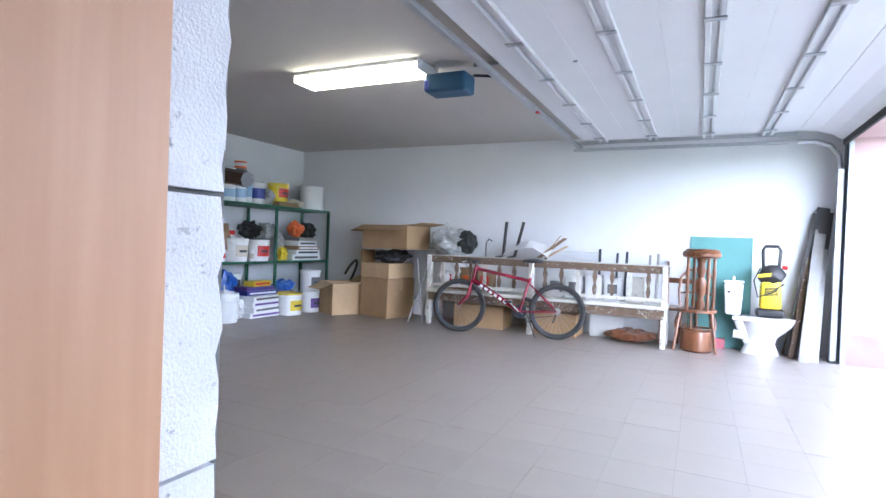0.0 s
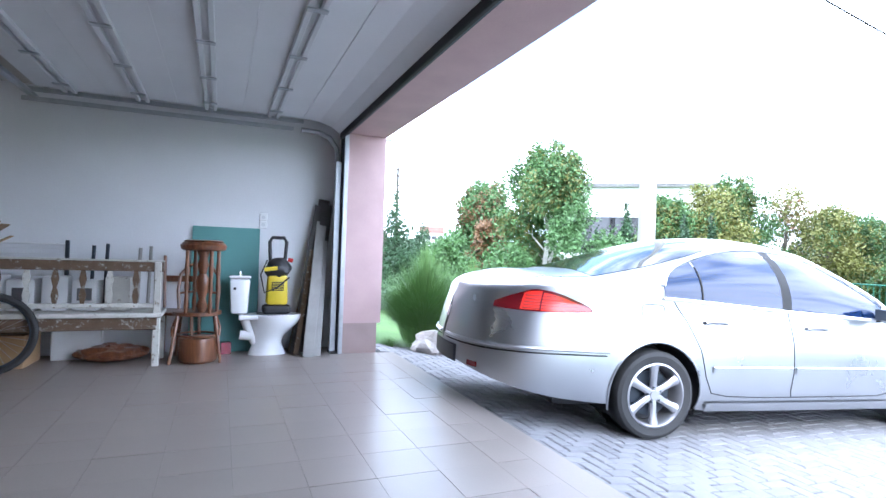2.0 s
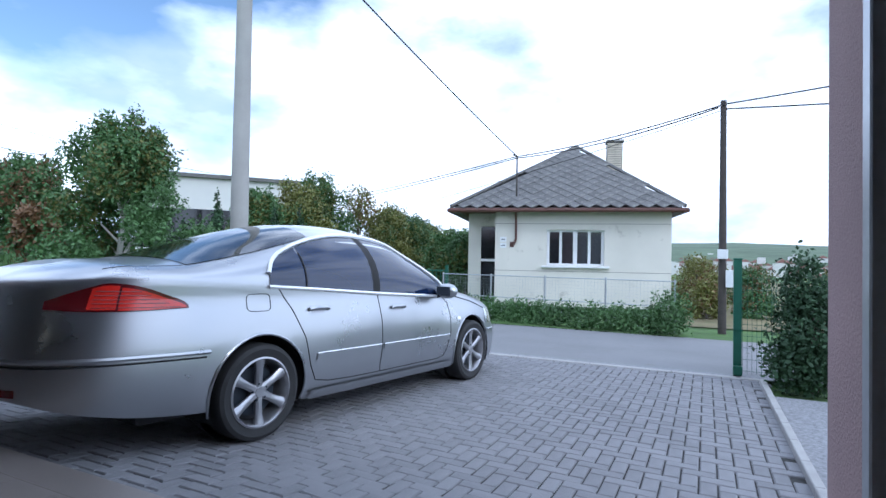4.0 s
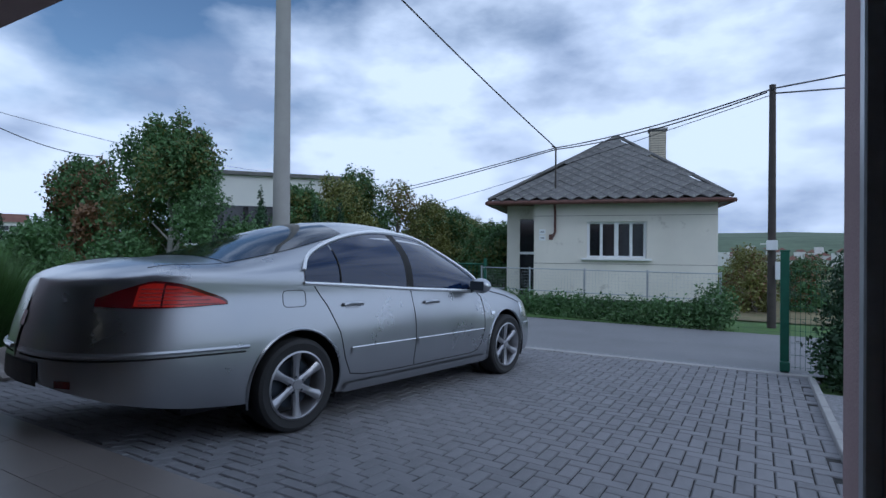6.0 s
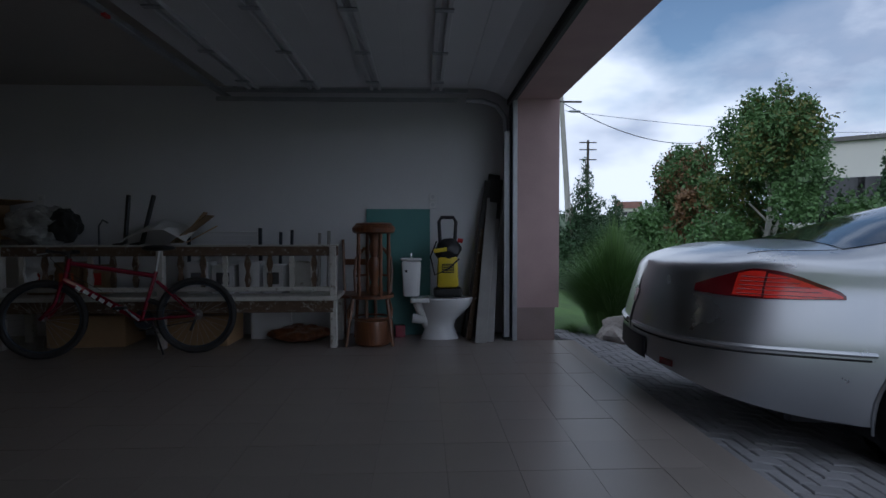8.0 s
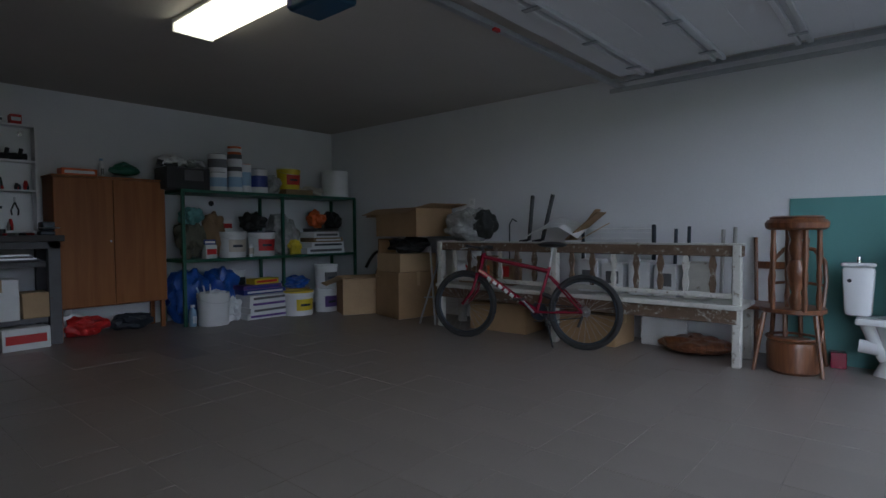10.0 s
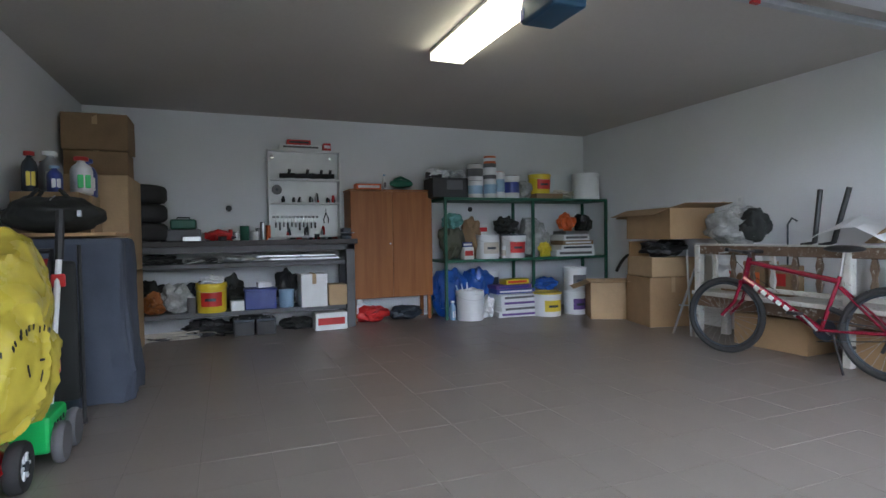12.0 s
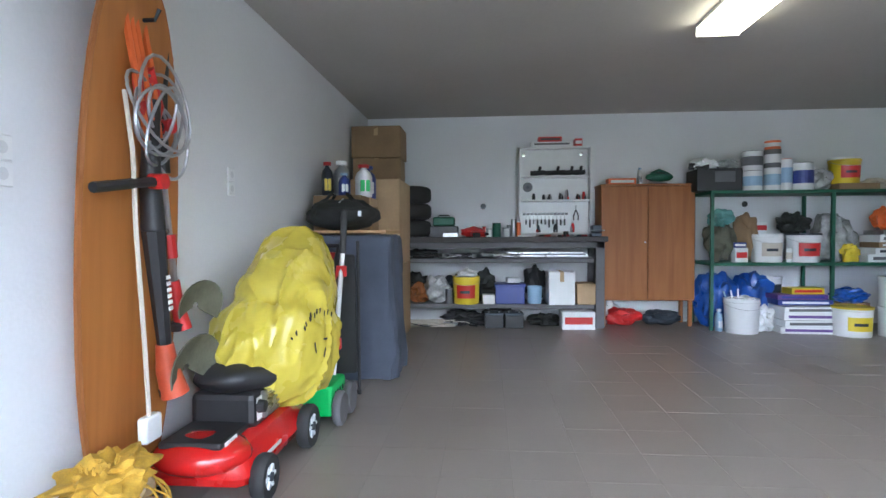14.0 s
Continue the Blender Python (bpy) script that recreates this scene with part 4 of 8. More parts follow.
for i, (x, y, h, r, k) in enumerate(rows):
    tree("hedgerow_shrub", x, y, -0.5, h * 1.03, r * 1.1, ("dense green hedgerow shrub by the field", "yellowing autumn hedgerow shrub by the field", "half-bare hedgerow shrub with twigs")[k], ("leaf", "leafy", "leafy")[k], (17000, 15000, 5000)[k], 0.055, 40 + i, stem=0.06, cat="shrub", second=("leafy", "leaf", "leafb")[k])


def blades(name, x, y, z, r, h, count, label, seed, wid=0.006, lean=0.9):
    """A fountain of long thin leaves."""
    g = np.random.RandomState(seed)
    vs, fs = [], []
    for i in range(count):
        a, q = g.uniform(0, 6.283), g.uniform(0, 1) ** 0.6
        bx, by = 0.28 * r * q * math.cos(a), 0.28 * r * q * math.sin(a)
        hh, out = h * g.uniform(0.6, 1.05) * (1 - 0.3 * q), r * q * g.uniform(0.5, 1.1) * lean
        px, py = -math.sin(a) * wid, math.cos(a) * wid
        k = len(vs)
        for t in (0, 0.4, 0.75, 1.0):
            cx, cy = bx + out * t * t * math.cos(a), by + out * t * t * math.sin(a)
            cz, w = hh * (t - 0.28 * q * t * t * t), 1 - t * 0.9
            vs += [(cx - px * w, cy - py * w, cz), (cx + px * w, cy + py * w, cz)]
        fs += [(k + 2 * j, k + 2 * j + 1, k + 2 * j + 3, k + 2 * j + 2) for j in range(3)]
    me = bpy.data.meshes.new(name)
    me.from_pydata(vs, [], fs)
    me.materials.append(M["blade"])
    ob = new(name, me)
    ob.matrix_basis = pose(x, y, z)
    return tagged(ob, label, "ornamental grass")


blades("ornamental_grass", 3.72, 11.35, -0.2, 0.95, 1.5, 7500, "tall fountain of green ornamental grass", 1)
blades("ornamental_grass", 4.7, 11.9, -0.25, 0.75, 1.35, 3600, "tall fountain of green ornamental grass", 2)
blades("lawn_tuft", 3.1, 10.95, -0.2, 0.4, 0.22, 900, "rough grass at the wall foot", 3)
bm = bmesh.new()
blob(bm, (0, 0, 0.08), (0.22, 0.15, 0.17), 3, 0.5, 1.6, 3)
for v in bm.verts:
    v.co.z = max(v.co.z, -0.06)
ob = part("boulder", bm, "stone")
ob.matrix_basis = pose(3.5, 10.62, gz(3.5), 0, 0, -40)
tagged(ob, "pale angular boulder at the edge of the bed", "boulder")
bm = blob(bmesh.new(), (0, 0, 0.03), (0.12, 0.09, 0.08), 2, 0.5, 1.8, 5)
ob = part("boulder", bm, "stone")
ob.matrix_basis = pose(3.82, 10.5, gz(3.82), 0, 0, 20)
tagged(ob, "small pale stone beside the boulder", "boulder")
bush = thing("thuja_bush", pose(8.35, 3.55, -0.36), "dark green rounded thuja beside the gate", "shrub")
part("trunk", T([(0, 0, 0), (0, 0, 0.9)], 0.04, 7), "bark", bush)
leaves("crown", [(0, 0, 0.62, 0.42, 0.42, 0.6), (0.08, 0.1, 1.1, 0.26, 0.26, 0.45), (-0.05, 0.15, 0.3, 0.42, 0.36, 0.3)], 9000, 0.03, "conif", bush, 61)

# hedge before the house
hb = [(13.35, 10.4), (13.0, 8.6), (12.75, 6.8), (12.6, 5.2)]
cl = []
for i in range(26):
    t = i / 25 * 3
    k = min(2, int(t))
    a, b = hb[k], hb[k + 1]
    cl.append((a[0] + (b[0] - a[0]) * (t - k), a[1] + (b[1] - a[1]) * (t - k), -0.12 + 0.08 * math.sin(i * 2.3), 0.28, 0.26, 0.30))
cl.append((12.75, 5.25, 0.05, 0.4, 0.4, 0.5))
hg = leaves("hedge", cl, 12000, 0.035, "leaf", None, 70)
tagged(hg, "low unkempt green hedge along the house fence", "hedge")
structure("field", strip(-40, 5.2, [15.4, 17, 20, 26, 34, 50, 80, 140], -0.045, 30), "drygrass", "dry brown meadow beyond the road", "field")
for i, (x, y, h, r_) in enumerate(((18.2, 4.6, 1.0, 0.6), (19.6, 3.3, 0.8, 0.6), (22.5, 4.9, 1.9, 1.1), (24.0, 3.2, 1.5, 1.0), (27.0, 5.0, 1.8, 1.2), (29.5, 2.6, 1.8, 1.4), (33.0, 4.4, 2.0, 1.5), (21.0, 1.2, 1.2, 0.9), (25.5, 0.4, 1.6, 1.2))):
    tree("meadow_shrub", x, y, gz(x) - 0.1, h, r_, ("yellowing shrub in the dry meadow", "green shrub in the dry meadow")[i % 2], ("leafy", "leaf")[i % 2], 2600, 0.05, 120 + i, stem=0.04, cat="shrub", second="leafb")
structure("verge", strip(-30, 40, [12.44, 12.6, 13.0], 0.01, 8), "lawn", "bright grass verge beside the road", "verge")

# ---- the cottage over the road ----
fx, fy = 0.25 / 1.0, -0.968
hm = Matrix(((fx, -fy, 0, 16.6), (fy, fx, 0, 10.35), (0, 0, 1, -0.28), (0, 0, 0, 1)))
house = thing("cottage", hm, "small cream rendered cottage with a weathered slate hip roof", "house")
HW, HD, HE = 5.0, 6.8, 2.93
# local: x along the front, y to the back
for q in (
    (0, 1.53, 0, 0.3, 0, HE), (3.17, HW, 0, 0.3, 0, HE), (1.53, 3.17, 0, 0.3, 0, 1.20), (1.53, 3.17, 0, 0.3, 2.25, HE),
    (HW - 0.3, HW, 0.3, HD, 0, HE), (0, 0.3, 0.3, 1.0, 0, HE), (-0.95, HW - 0.3, HD - 0.3, HD, 0, HE),
    (-0.95, -0.7, 0.9, HD - 0.3, 0, HE), (-0.7, -0.55, 0.9, 1.15, 0, HE), (-0.55, 0.0, 0.9, 1.15, 2.4, HE),
):
    part("wall", B(*q), "housewall", house)
for z in (1.02, 2.42):
    part("plaster_line", B(0.0, HW, -0.006, 0.004, z, z + 0.012), "grout", house)
part("porch_door", B(-0.55, 0.0, 0.98, 1.03, 0.0, 1.28), "dkglass", house, "dark glazed porch door")
part("porch_transom", B(-0.55, 0.0, 0.95, 1.0, 1.28, 1.36), "white", house)
part("porch_window", B(-0.55, 0.0, 0.98, 1.03, 1.36, 2.38), "dkglass", house, "dark porch glazing")
win = part("window", B(1.53, 3.17, 0.19, 0.22, 1.20, 2.25), "dkglass", house, "four-light window with white frame")
for x in (1.53, 1.89, 2.29, 2.71, 3.09):
    wd = 0.08 if x != 2.29 else 0.12
    part("window_frame", B(x, x + wd, 0.10, 0.2, 1.20, 2.25, bev=0.006), "white", win)
for z in (1.20, 2.19):
    part("window_frame", B(1.53, 3.17, 0.105, 0.195, z, z + 0.06, bev=0.006), "white", win)
part("blind", B(1.62, 1.88, 0.205, 0.215, 1.26, 2.19), "curtain", win, "beige drawn blind")
for k, x in enumerate((1.98, 2.42, 2.8)):
    for j in range(8):
        part("blind_slat", B(x, x + 0.27, 0.212, 0.218, 1.3 + j * 0.11, 1.33 + j * 0.11), "curtain", win)
part("window_sill", B(1.38, 3.3, -0.12, 0.1, 1.13, 1.19, bev=0.008), "white", house)
for z, c in ((1.88, "white"), (1.70, "white")):
    part("house_sign", B(0.15, 0.34, -0.012, 0.0, z, z + 0.15), c, house, "small white plate")
    part("sign_bar", B(0.19, 0.30, -0.015, -0.0125, z + 0.06, z + 0.085), "dkmetal", house)
part("meter_box", B(0.44, 0.56, -0.03, 0.0, 1.72, 1.88, bev=0.005), "rust", house)
# roof
ov = 0.42
E = [(-1.05 - ov * 0.6, -ov, HE - 0.12), (HW + ov * 0.65, -ov, HE - 0.12), (HW + ov * 0.65, HD + ov, HE - 0.12), (-1.05 - ov * 0.6, HD + ov, HE - 0.12)]
R1, R2 = (2.45, 2.9, 5.2), (2.45, 4.4, 5.2)
bm = bmesh.new()
vv = [bm.verts.new(p) for p in E + [R1, R2]]
for f in ((0, 1, 4), (1, 2, 5, 4), (2, 3, 5), (3, 0, 4, 5)):
    bm.faces.new([vv[i] for i in f])
roof = part("roof", thicken(bm, 0.08), "slate", house)
part("soffit", B(E[0][0] + 0.03, E[1][0] - 0.03, -ov + 0.03, HD + ov - 0.03, HE - 0.125, HE - 0.10), "rust", house)
for a, b in ((E[0], E[1]), (E[1], E[2]), (E[0], E[3])):
    d = Vector(b) - Vector(a)
    o = Vector((0, -0.05, -0.02)) if abs(d.x) > 1 else Vector((0.05 if a == E[1] else -0.05, 0, -0.02))
    part("gutter", T([Vector(a) + o, Vector(b) + o], 0.065, 8), "rust", house, "brown rusty gutter")
part("downpipe", T([(0.62, -0.3, HE - 0.15), (0.62, -0.06, HE - 0.4), (0.62, -0.05, 1.95), (0.55, -0.05, 1.8)], 0.035, 8), "rust", house)


def slates(a, b, apex, apex2, step, dx):
    """Overlapping diamond slates over one slope, from the eave a-b to the ridge."""
    a, b, c, d = Vector(a), Vector(b), Vector(apex), Vector(apex2)
    ex = (b - a).normalized()
    up = (c - a) - ex * (c - a).dot(ex)
    hgt = up.length
    up.normalize()
    nrm = ex.cross(up).normalized()
    if nrm.z < 0:
        nrm = -nrm
    me = bpy.data.meshes.new("slate")
    s, t = dx * 0.52, step * 1.02
    me.from_pydata([(0, -t, 0.022), (s, 0, 0.016), (0, t, 0.004), (-s, 0, 0.016), (0, -t, 0.002), (s, 0, 0), (-s, 0, 0)], [], [(0, 1, 2, 3), (0, 4, 5, 1), (0, 3, 6, 4)])
    me.materials.append(M["slate"])
    k = 0
    rg = random.Random(9)
    while (k + 0.8) * step < hgt:
        f = (k + 0.6) * step / hgt
        l = (a + (c - a) * f - a).dot(ex) + dx * 0.15
        r = (b + (d - b) * f - a).dot(ex) - dx * 0.15
        x = (math.floor(l / dx) + (0.5 if k % 2 else 0)) * dx
        while x < r:
            if x > l:
                o = a + ex * x + up * ((k + 0.6) * step) + nrm * (0.086 + rg.uniform(0, 0.008))
                ob = new("slate", me)
                ob.parent = roof
                q = Matrix((ex, up, nrm)).transposed().to_4x4()
                ob.matrix_basis = Matrix.Translation(o) @ q @ Matrix.Rotation(rg.uniform(-0.05, 0.05), 4, "Z")
            x += dx
        k += 1


slates(E[0], E[1], R1, R1, 0.20, 0.40)
slates(E[3], E[0], R2, R1, 0.26, 0.52)
for a, b in ((E[0], R1), (E[1], R1)):
    part("hip_cap", T([Vector(a) + Vector((0, 0, 0.1)), Vector(b) + Vector((0, 0, 0.1))], 0.055, 6), "slate", roof)
ch = part("chimney", B(3.55, 4.05, 3.4, 3.9, 4.1, 5.55), "mortar", house, "pale brick chimney")
rg = random.Random(3)
for k in range(17):
    for j in range(2):
        o = 0.0 if k % 2 else -0.12
        x0, x1 = max(3.54, 3.55 + j * 0.25 + o * 0.0), 3.55 + j * 0.25 + 0.24
        part("brick", B(x0, x1, 3.385, 3.402, 4.15 + k * 0.08, 4.215 + k * 0.08, bev=0.004), "brick", ch)
        part("brick", B(3.535, 3.552, 3.41 + j * 0.25, 3.64 + j * 0.25, 4.15 + k * 0.08, 4.215 + k * 0.08, bev=0.004), "brick", ch)
part("chimney_cap", B(3.5, 4.1, 3.35, 3.95, 5.55, 5.62, bev=0.01), "kerb", ch)
part("roof_bracket", T([(0.62, 0.05, 2.9), (0.62, 0.02, 4.45), (0.5, 0.02, 4.5)], 0.025, 7), "timber", house, "dark steel cable mast")

# fence before the cottage
fence = thing("wire_fence", pose(0, 0, 0), "low rusty wire-mesh fence on thin posts", "fence")
F0, F1 = Vector((14.2, 10.9, -0.42)), Vector((13.45, 5.2, -0.42))
for i in range(5):
    p = F0.lerp(F1, i / 4)
    part("post", T([p, p + Vector((0, 0, 1.12))], 0.022, 6), "galv", fence)
for z in (0.55, 1.08):
    part("rail", T([F0 + Vector((0, 0, z)), F1 + Vector((0, 0, z))], 0.012, 5), "galv", fence)
bm = bmesh.new()
for i in range(76):
    p = F0.lerp(F1, i / 75)
    tube(bm, [p + Vector((0, 0, 0.08)), p + Vector((0, 0, 1.08))], 0.0022, 3, cap=False)
for k in range(14):
    z = 0.1 + k * 0.075
    tube(bm, [F0 + Vector((0, 0, z)), F1 + Vector((0, 0, z))], 0.002, 3, cap=False)
part("mesh", bm, "galv", fence)
gate = thing("garden_gate", pose(14.7, 11.1, -0.42, 0, 0, 100), "green metal bar gate beside the cottage", "gate")
part("gate_frame", T([(0, 0, 0.15), (1.7, 0, 0.15), (1.7, 0, 1.15), (0, 0, 1.15)], 0.025, 6, closed=True), "green", gate)
for i in range(14):
    part("bar", T([(0.12 + i * 0.115, 0, 0.15), (0.12 + i * 0.115, 0, 1.15)], 0.010, 5), "green", gate)
part("gate_post", B(-0.1, -0.02, -0.04, 0.04, 0, 1.3, bev=0.006), "green", gate)

# gate post and mesh fence at the end of the drive
post = thing("gate_post", pose(8.746, 4.275, -0.31), "green steel gate post with a hinge plate", "gate post")
part("post", B(-0.045, 0.045, -0.045, 0.045, 0, 1.40, bev=0.006), "green", post)
part("cap", B(-0.05, 0.05, -0.05, 0.05, 1.40, 1.42, bev=0.004), "green", post)
part("hinge_plate", B(-0.14, -0.03, -0.05, 0.05, 0.03, 0.13, bev=0.005), "green", post)
mf = thing("mesh_fence", pose(8.75, 4.22, -0.33), "thin green welded mesh fence panel", "fence")
bm = bmesh.new()
for i in range(40):
    tube(bm, [(0.0, -0.05 * i, 0.05), (0.0, -0.05 * i, 1.2)], 0.0022, 4, cap=False)
for k in range(9):
    tube(bm, [(0, 0, 0.08 + 0.14 * k), (0, -1.95, 0.08 + 0.14 * k)], 0.0022, 4, cap=False)
part("mesh", bm, "green", mf)

# ---- poles and cables ----
cp = thing("concrete_pole", pose(9.4, 13.25, -0.4), "tall grey concrete power pole", "utility pole")
part("shaft", T([(0, 0, -0.1), (0, 0, 10.5)], 0.19, 14, r1=0.13), "pole", cp, smooth=True)
wp = thing("wooden_pole", pose(14.35, 4.31, -0.47), "dark creosoted wooden power pole with white boxes", "utility pole")
part("shaft", T([(0, 0, -0.1), (0.03, 0, 5.05)], 0.085, 10, r1=0.06), "timber", wp, smooth=True)
part("meter_box", B(-0.19, -0.075, -0.1, 0.1, 1.62, 1.82, bev=0.01), "white", wp)
part("junction_box", B(-0.2, -0.08, -0.24, -0.06, 1.02, 1.38, bev=0.01), "white", wp)
part("insulator", T([(-0.08, 0, 4.95), (0.1, 0, 4.95)], 0.03, 6), "black", wp)
lp = thing("leaning_pole", pose(6.65, 23.75, -0.5), "pale concrete pole leaning with cross arms", "utility pole")
part("shaft", T([(0, 0, 0), (-0.42, 0.05, 6.3)], 0.12, 10, r1=0.08), "pole", lp)
for z in (6.05,):
    part("cross_arm", B(-0.8, 0.3, -0.03, 0.03, z, z + 0.06), "timber", lp)
part("lamp_head", blob(bmesh.new(), (0.05, 0, 5.75), (0.24, 0.08, 0.05), 2, 0.1), "galv", lp)
fp = thing("far_pole", pose(13.0, 42.7, -1.2), "distant wooden pole with cross arms", "utility pole")
part("shaft", T([(0, 0, 0), (0, 0, 8.6)], 0.13, 8, r1=0.09), "timber", fp)
for z in (7.2, 7.9, 8.4):
    part("cross_arm", B(-0.6, 0.6, -0.05, 0.05, z, z + 0.07), "timber", fp)


def cable(a, b, sag, r=0.017):
    a, b = Vector(a), Vector(b)
    bm = T([a.lerp(b, i / 20) - Vector((0, 0, sag * 4 * (i / 20) * (1 - i / 20))) for i in range(21)], r, 5)
    ob = part("overhead_cable", bm, "cable")
    return tagged(ob, "thin black overhead cable", "cable", "overhead cables")


mast = hm @ Vector((0.62, 0.02, 4.45))
top = Vector((14.38, 4.31, 4.50))
cable(top, mast, 0.12)
cable(top + Vector((0, 0.1, -0.06)), mast + Vector((0, 0, -0.05)), 0.16)
cable(mast, (34, 38, 5.0), 0.4)
cable(mast + Vector((0, 0, -0.05)), (34, 38.5, 4.6), 0.4)
cable(top + Vector((0, 0, -0.12)), (34, 36, 2.8), 0.5, 0.009)
cable(mast, (5.6, 11.4, 7.6), 0.12)
cable(top, (9.5, -14, 5.8), 0.3)
cable(top + Vector((0, 0, -0.1)), (16, -16, 4.9), 0.3)
cable((6.25, 23.85, 5.6), (14.5, 30, 5.2), 0.5)
cable((6.3, 23.85, 5.3), (30, 30, 6.2), 0.6, 0.009)

# ---- far buildings, town and hills ----
def far_house(x, y, z, w, d, h, rz, wallm, roofm, label, flat=False, cols=4, floors=2):
    ob = thing("distant_house", pose(x, y, z, 0, 0, rz), label, "house")
    part("wall", B(-w / 2, w / 2, 0, d, 0, h), wallm, ob)
    if flat:
        part("roof", B(-w / 2 - 0.25, w / 2 + 0.25, -0.25, d + 0.25, h, h + 0.22), "slate", ob)
    else:
        bm = bmesh.new()
        p = [bm.verts.new(q) for q in ((-w / 2 - 0.3, -0.4, h), (w / 2 + 0.3, -0.4, h), (w / 2 + 0.3, d + 0.4, h), (-w / 2 - 0.3, d + 0.4, h), (-w / 2 - 0.3, d / 2, h + d * 0.38), (w / 2 + 0.3, d / 2, h + d * 0.38))]
        for f in ((0, 1, 5, 4), (2, 3, 4, 5), (0, 4, 3), (1, 2, 5)):
            bm.faces.new([p[i] for i in f])
        part("roof", bm, roofm, ob)
    for j in range(floors):
        for i in range(cols):
            cx, cz = -w / 2 + w * (i + 0.5) / cols, h * (j + 0.35) / floors
            wn_ = part("window", B(cx - w * 0.11, cx + w * 0.11, -0.03, 0.0, cz, cz + h * 0.36 / floors), "dkglass", ob)
            part("window_sill", B(cx - w * 0.13, cx + w * 0.13, -0.08, 0.0, cz - 0.1, cz), "white", wn_)
    return ob


far_house(24.6, 30.6, -0.8, 8.5, 7, 6.4, -40, "whitewall", "slate", "long flat-roofed white building behind trees", True, 6, 1)
far_house(55.5, 146, 1.0, 6.5, 5, 5.8, -20, "whitewall", "rooftile", "distant white house with a red roof")
bm, roofs = bmesh.new(), bmesh.new()
rg = random.Random(12)
for i in range(190):
    d = rg.uniform(300, 600)
    a = rg.uniform(-0.32, 0.30)
    x, y = d * math.cos(a), d * math.sin(a) + 4
    w, h = rg.uniform(4, 8), rg.uniform(2.5, 5) if rg.random() < 0.88 else rg.uniform(7, 10)
    z = -8 + (d - 300) * 0.035
    box(bm, x, x + w, y - w / 2, y + w / 2, z, z + h)
    if h < 8:
        p = [roofs.verts.new(q) for q in ((x - 0.5, y - w / 2 - 0.5, z + h), (x + w, y - w / 2 - 0.5, z + h), (x + w, y + w / 2 + 0.5, z + h), (x - 0.5, y + w / 2 + 0.5, z + h), (x + w / 2, y, z + h + w * 0.4))]
        for f in ((0, 1, 4), (1, 2, 4), (2, 3, 4), (3, 0, 4)):
            roofs.faces.new([p[k] for k in f])
tagged(part("distant_town", bm, "whitewall"), "white houses of a distant town", "town", "", "stuff")
tagged(part("distant_roofs", roofs, "rooftile"), "red roofs of a distant town", "town", "", "stuff")
bm = bmesh.new()
rows = []
for d, k in ((430, 0.0), (600, 0.55), (900, 1.0), (1100, 0.6)):
    rows.append([(d * math.cos(a), d * math.sin(a), -9 + k * (34 + 16 * noise.noise(Vector((a * 3, 1.7, 0))) + 6 * noise.noise(Vector((a * 11, 4, 0))))) for a in np.linspace(-math.pi, math.pi, 181)])
sheet(bm, rows)
tagged(part("backdrop_hills", bm, "hill", smooth=True), "low wooded hills on the horizon", "hills", "", "structure")
cl = []
for i in range(60):
    a = rg.uniform(-0.35, 0.9)
    d = rg.uniform(60, 200)
    cl.append((d * math.cos(a), d * math.sin(a) + 4, -3.2 - d * 0.012, d * 0.035, d * 0.035, d * 0.018))
for i in range(70):
    q = rg.uniform(17, 60)
    cl.append((q, rg.uniform(-14, 3.2) * q / 30 + 1.0, -0.75 - 0.022 * q, 0.9 + 0.02 * q, 1.2, 0.5 + 0.012 * q))
fw = leaves("far_woods", cl, 42000, 0.16, "leafy", None, 90)
tagged(fw, "distant shrubs and thickets", "shrubs", "", "stuff")

# ==== things in the garage ====
def carton(name, x, y, z, sx, sy, sz, rz, material, label, flaps=0, tape=True, cat="cardboard box"):
    """A cardboard box with walls, flaps and tape. flaps: 0 shut, 1 open."""
    ob = thing(name, pose(x, y, z, 0, 0, rz), label, cat)
    bm = bmesh.new()
    t = 0.006
    hx, hy = sx / 2, sy / 2
    if not flaps:
        box(bm, -hx, hx, -hy, hy, 0, sz, bev=0.006)
        for v in bm.verts:
            v.co += Vector((0.006 * noise.noise(v.co * 5), 0.006 * noise.noise(v.co * 5 + Vector((3, 0, 0))), 0))
    else:
        box(bm, -hx, hx, -hy, hy, 0, t)
        for a, b, c, d in ((-hx, hx, -hy, -hy + t), (-hx, hx, hy - t, hy), (-hx, -hx + t, -hy + t, hy - t), (hx - t, hx, -hy + t, hy - t)):
            box(bm, a, b, c, d, t, sz)
    part("body", bm, material, ob)
    if flaps:
        for i, (c, ax, w, d, a) in enumerate((((0, -hy, sz), "x", sx, sy * 0.4, 200), ((0, hy, sz), "x", sx, sy * 0.4, 25), ((-hx, 0, sz), "y", sy, sx * 0.32, 160), ((hx, 0, sz), "y", sy, sx * 0.32, -8))):
            m = Matrix.Translation(c) @ Matrix.Rotation(radians(a), 4, "X" if ax == "x" else "Y")
            if ax == "x":
                bm = B(-w / 2, w / 2, 0, d, -t / 2, t / 2, m=m)
            else:
                bm = B(0, d, -w / 2, w / 2, -t / 2, t / 2, m=m)
            part("flap", bm, material, ob)
    elif tape:
        part("tape", B(-hx - 0.001, hx + 0.001, -0.022, 0.022, sz * 0.7, sz + 0.0015), "carton2", ob)
    return ob


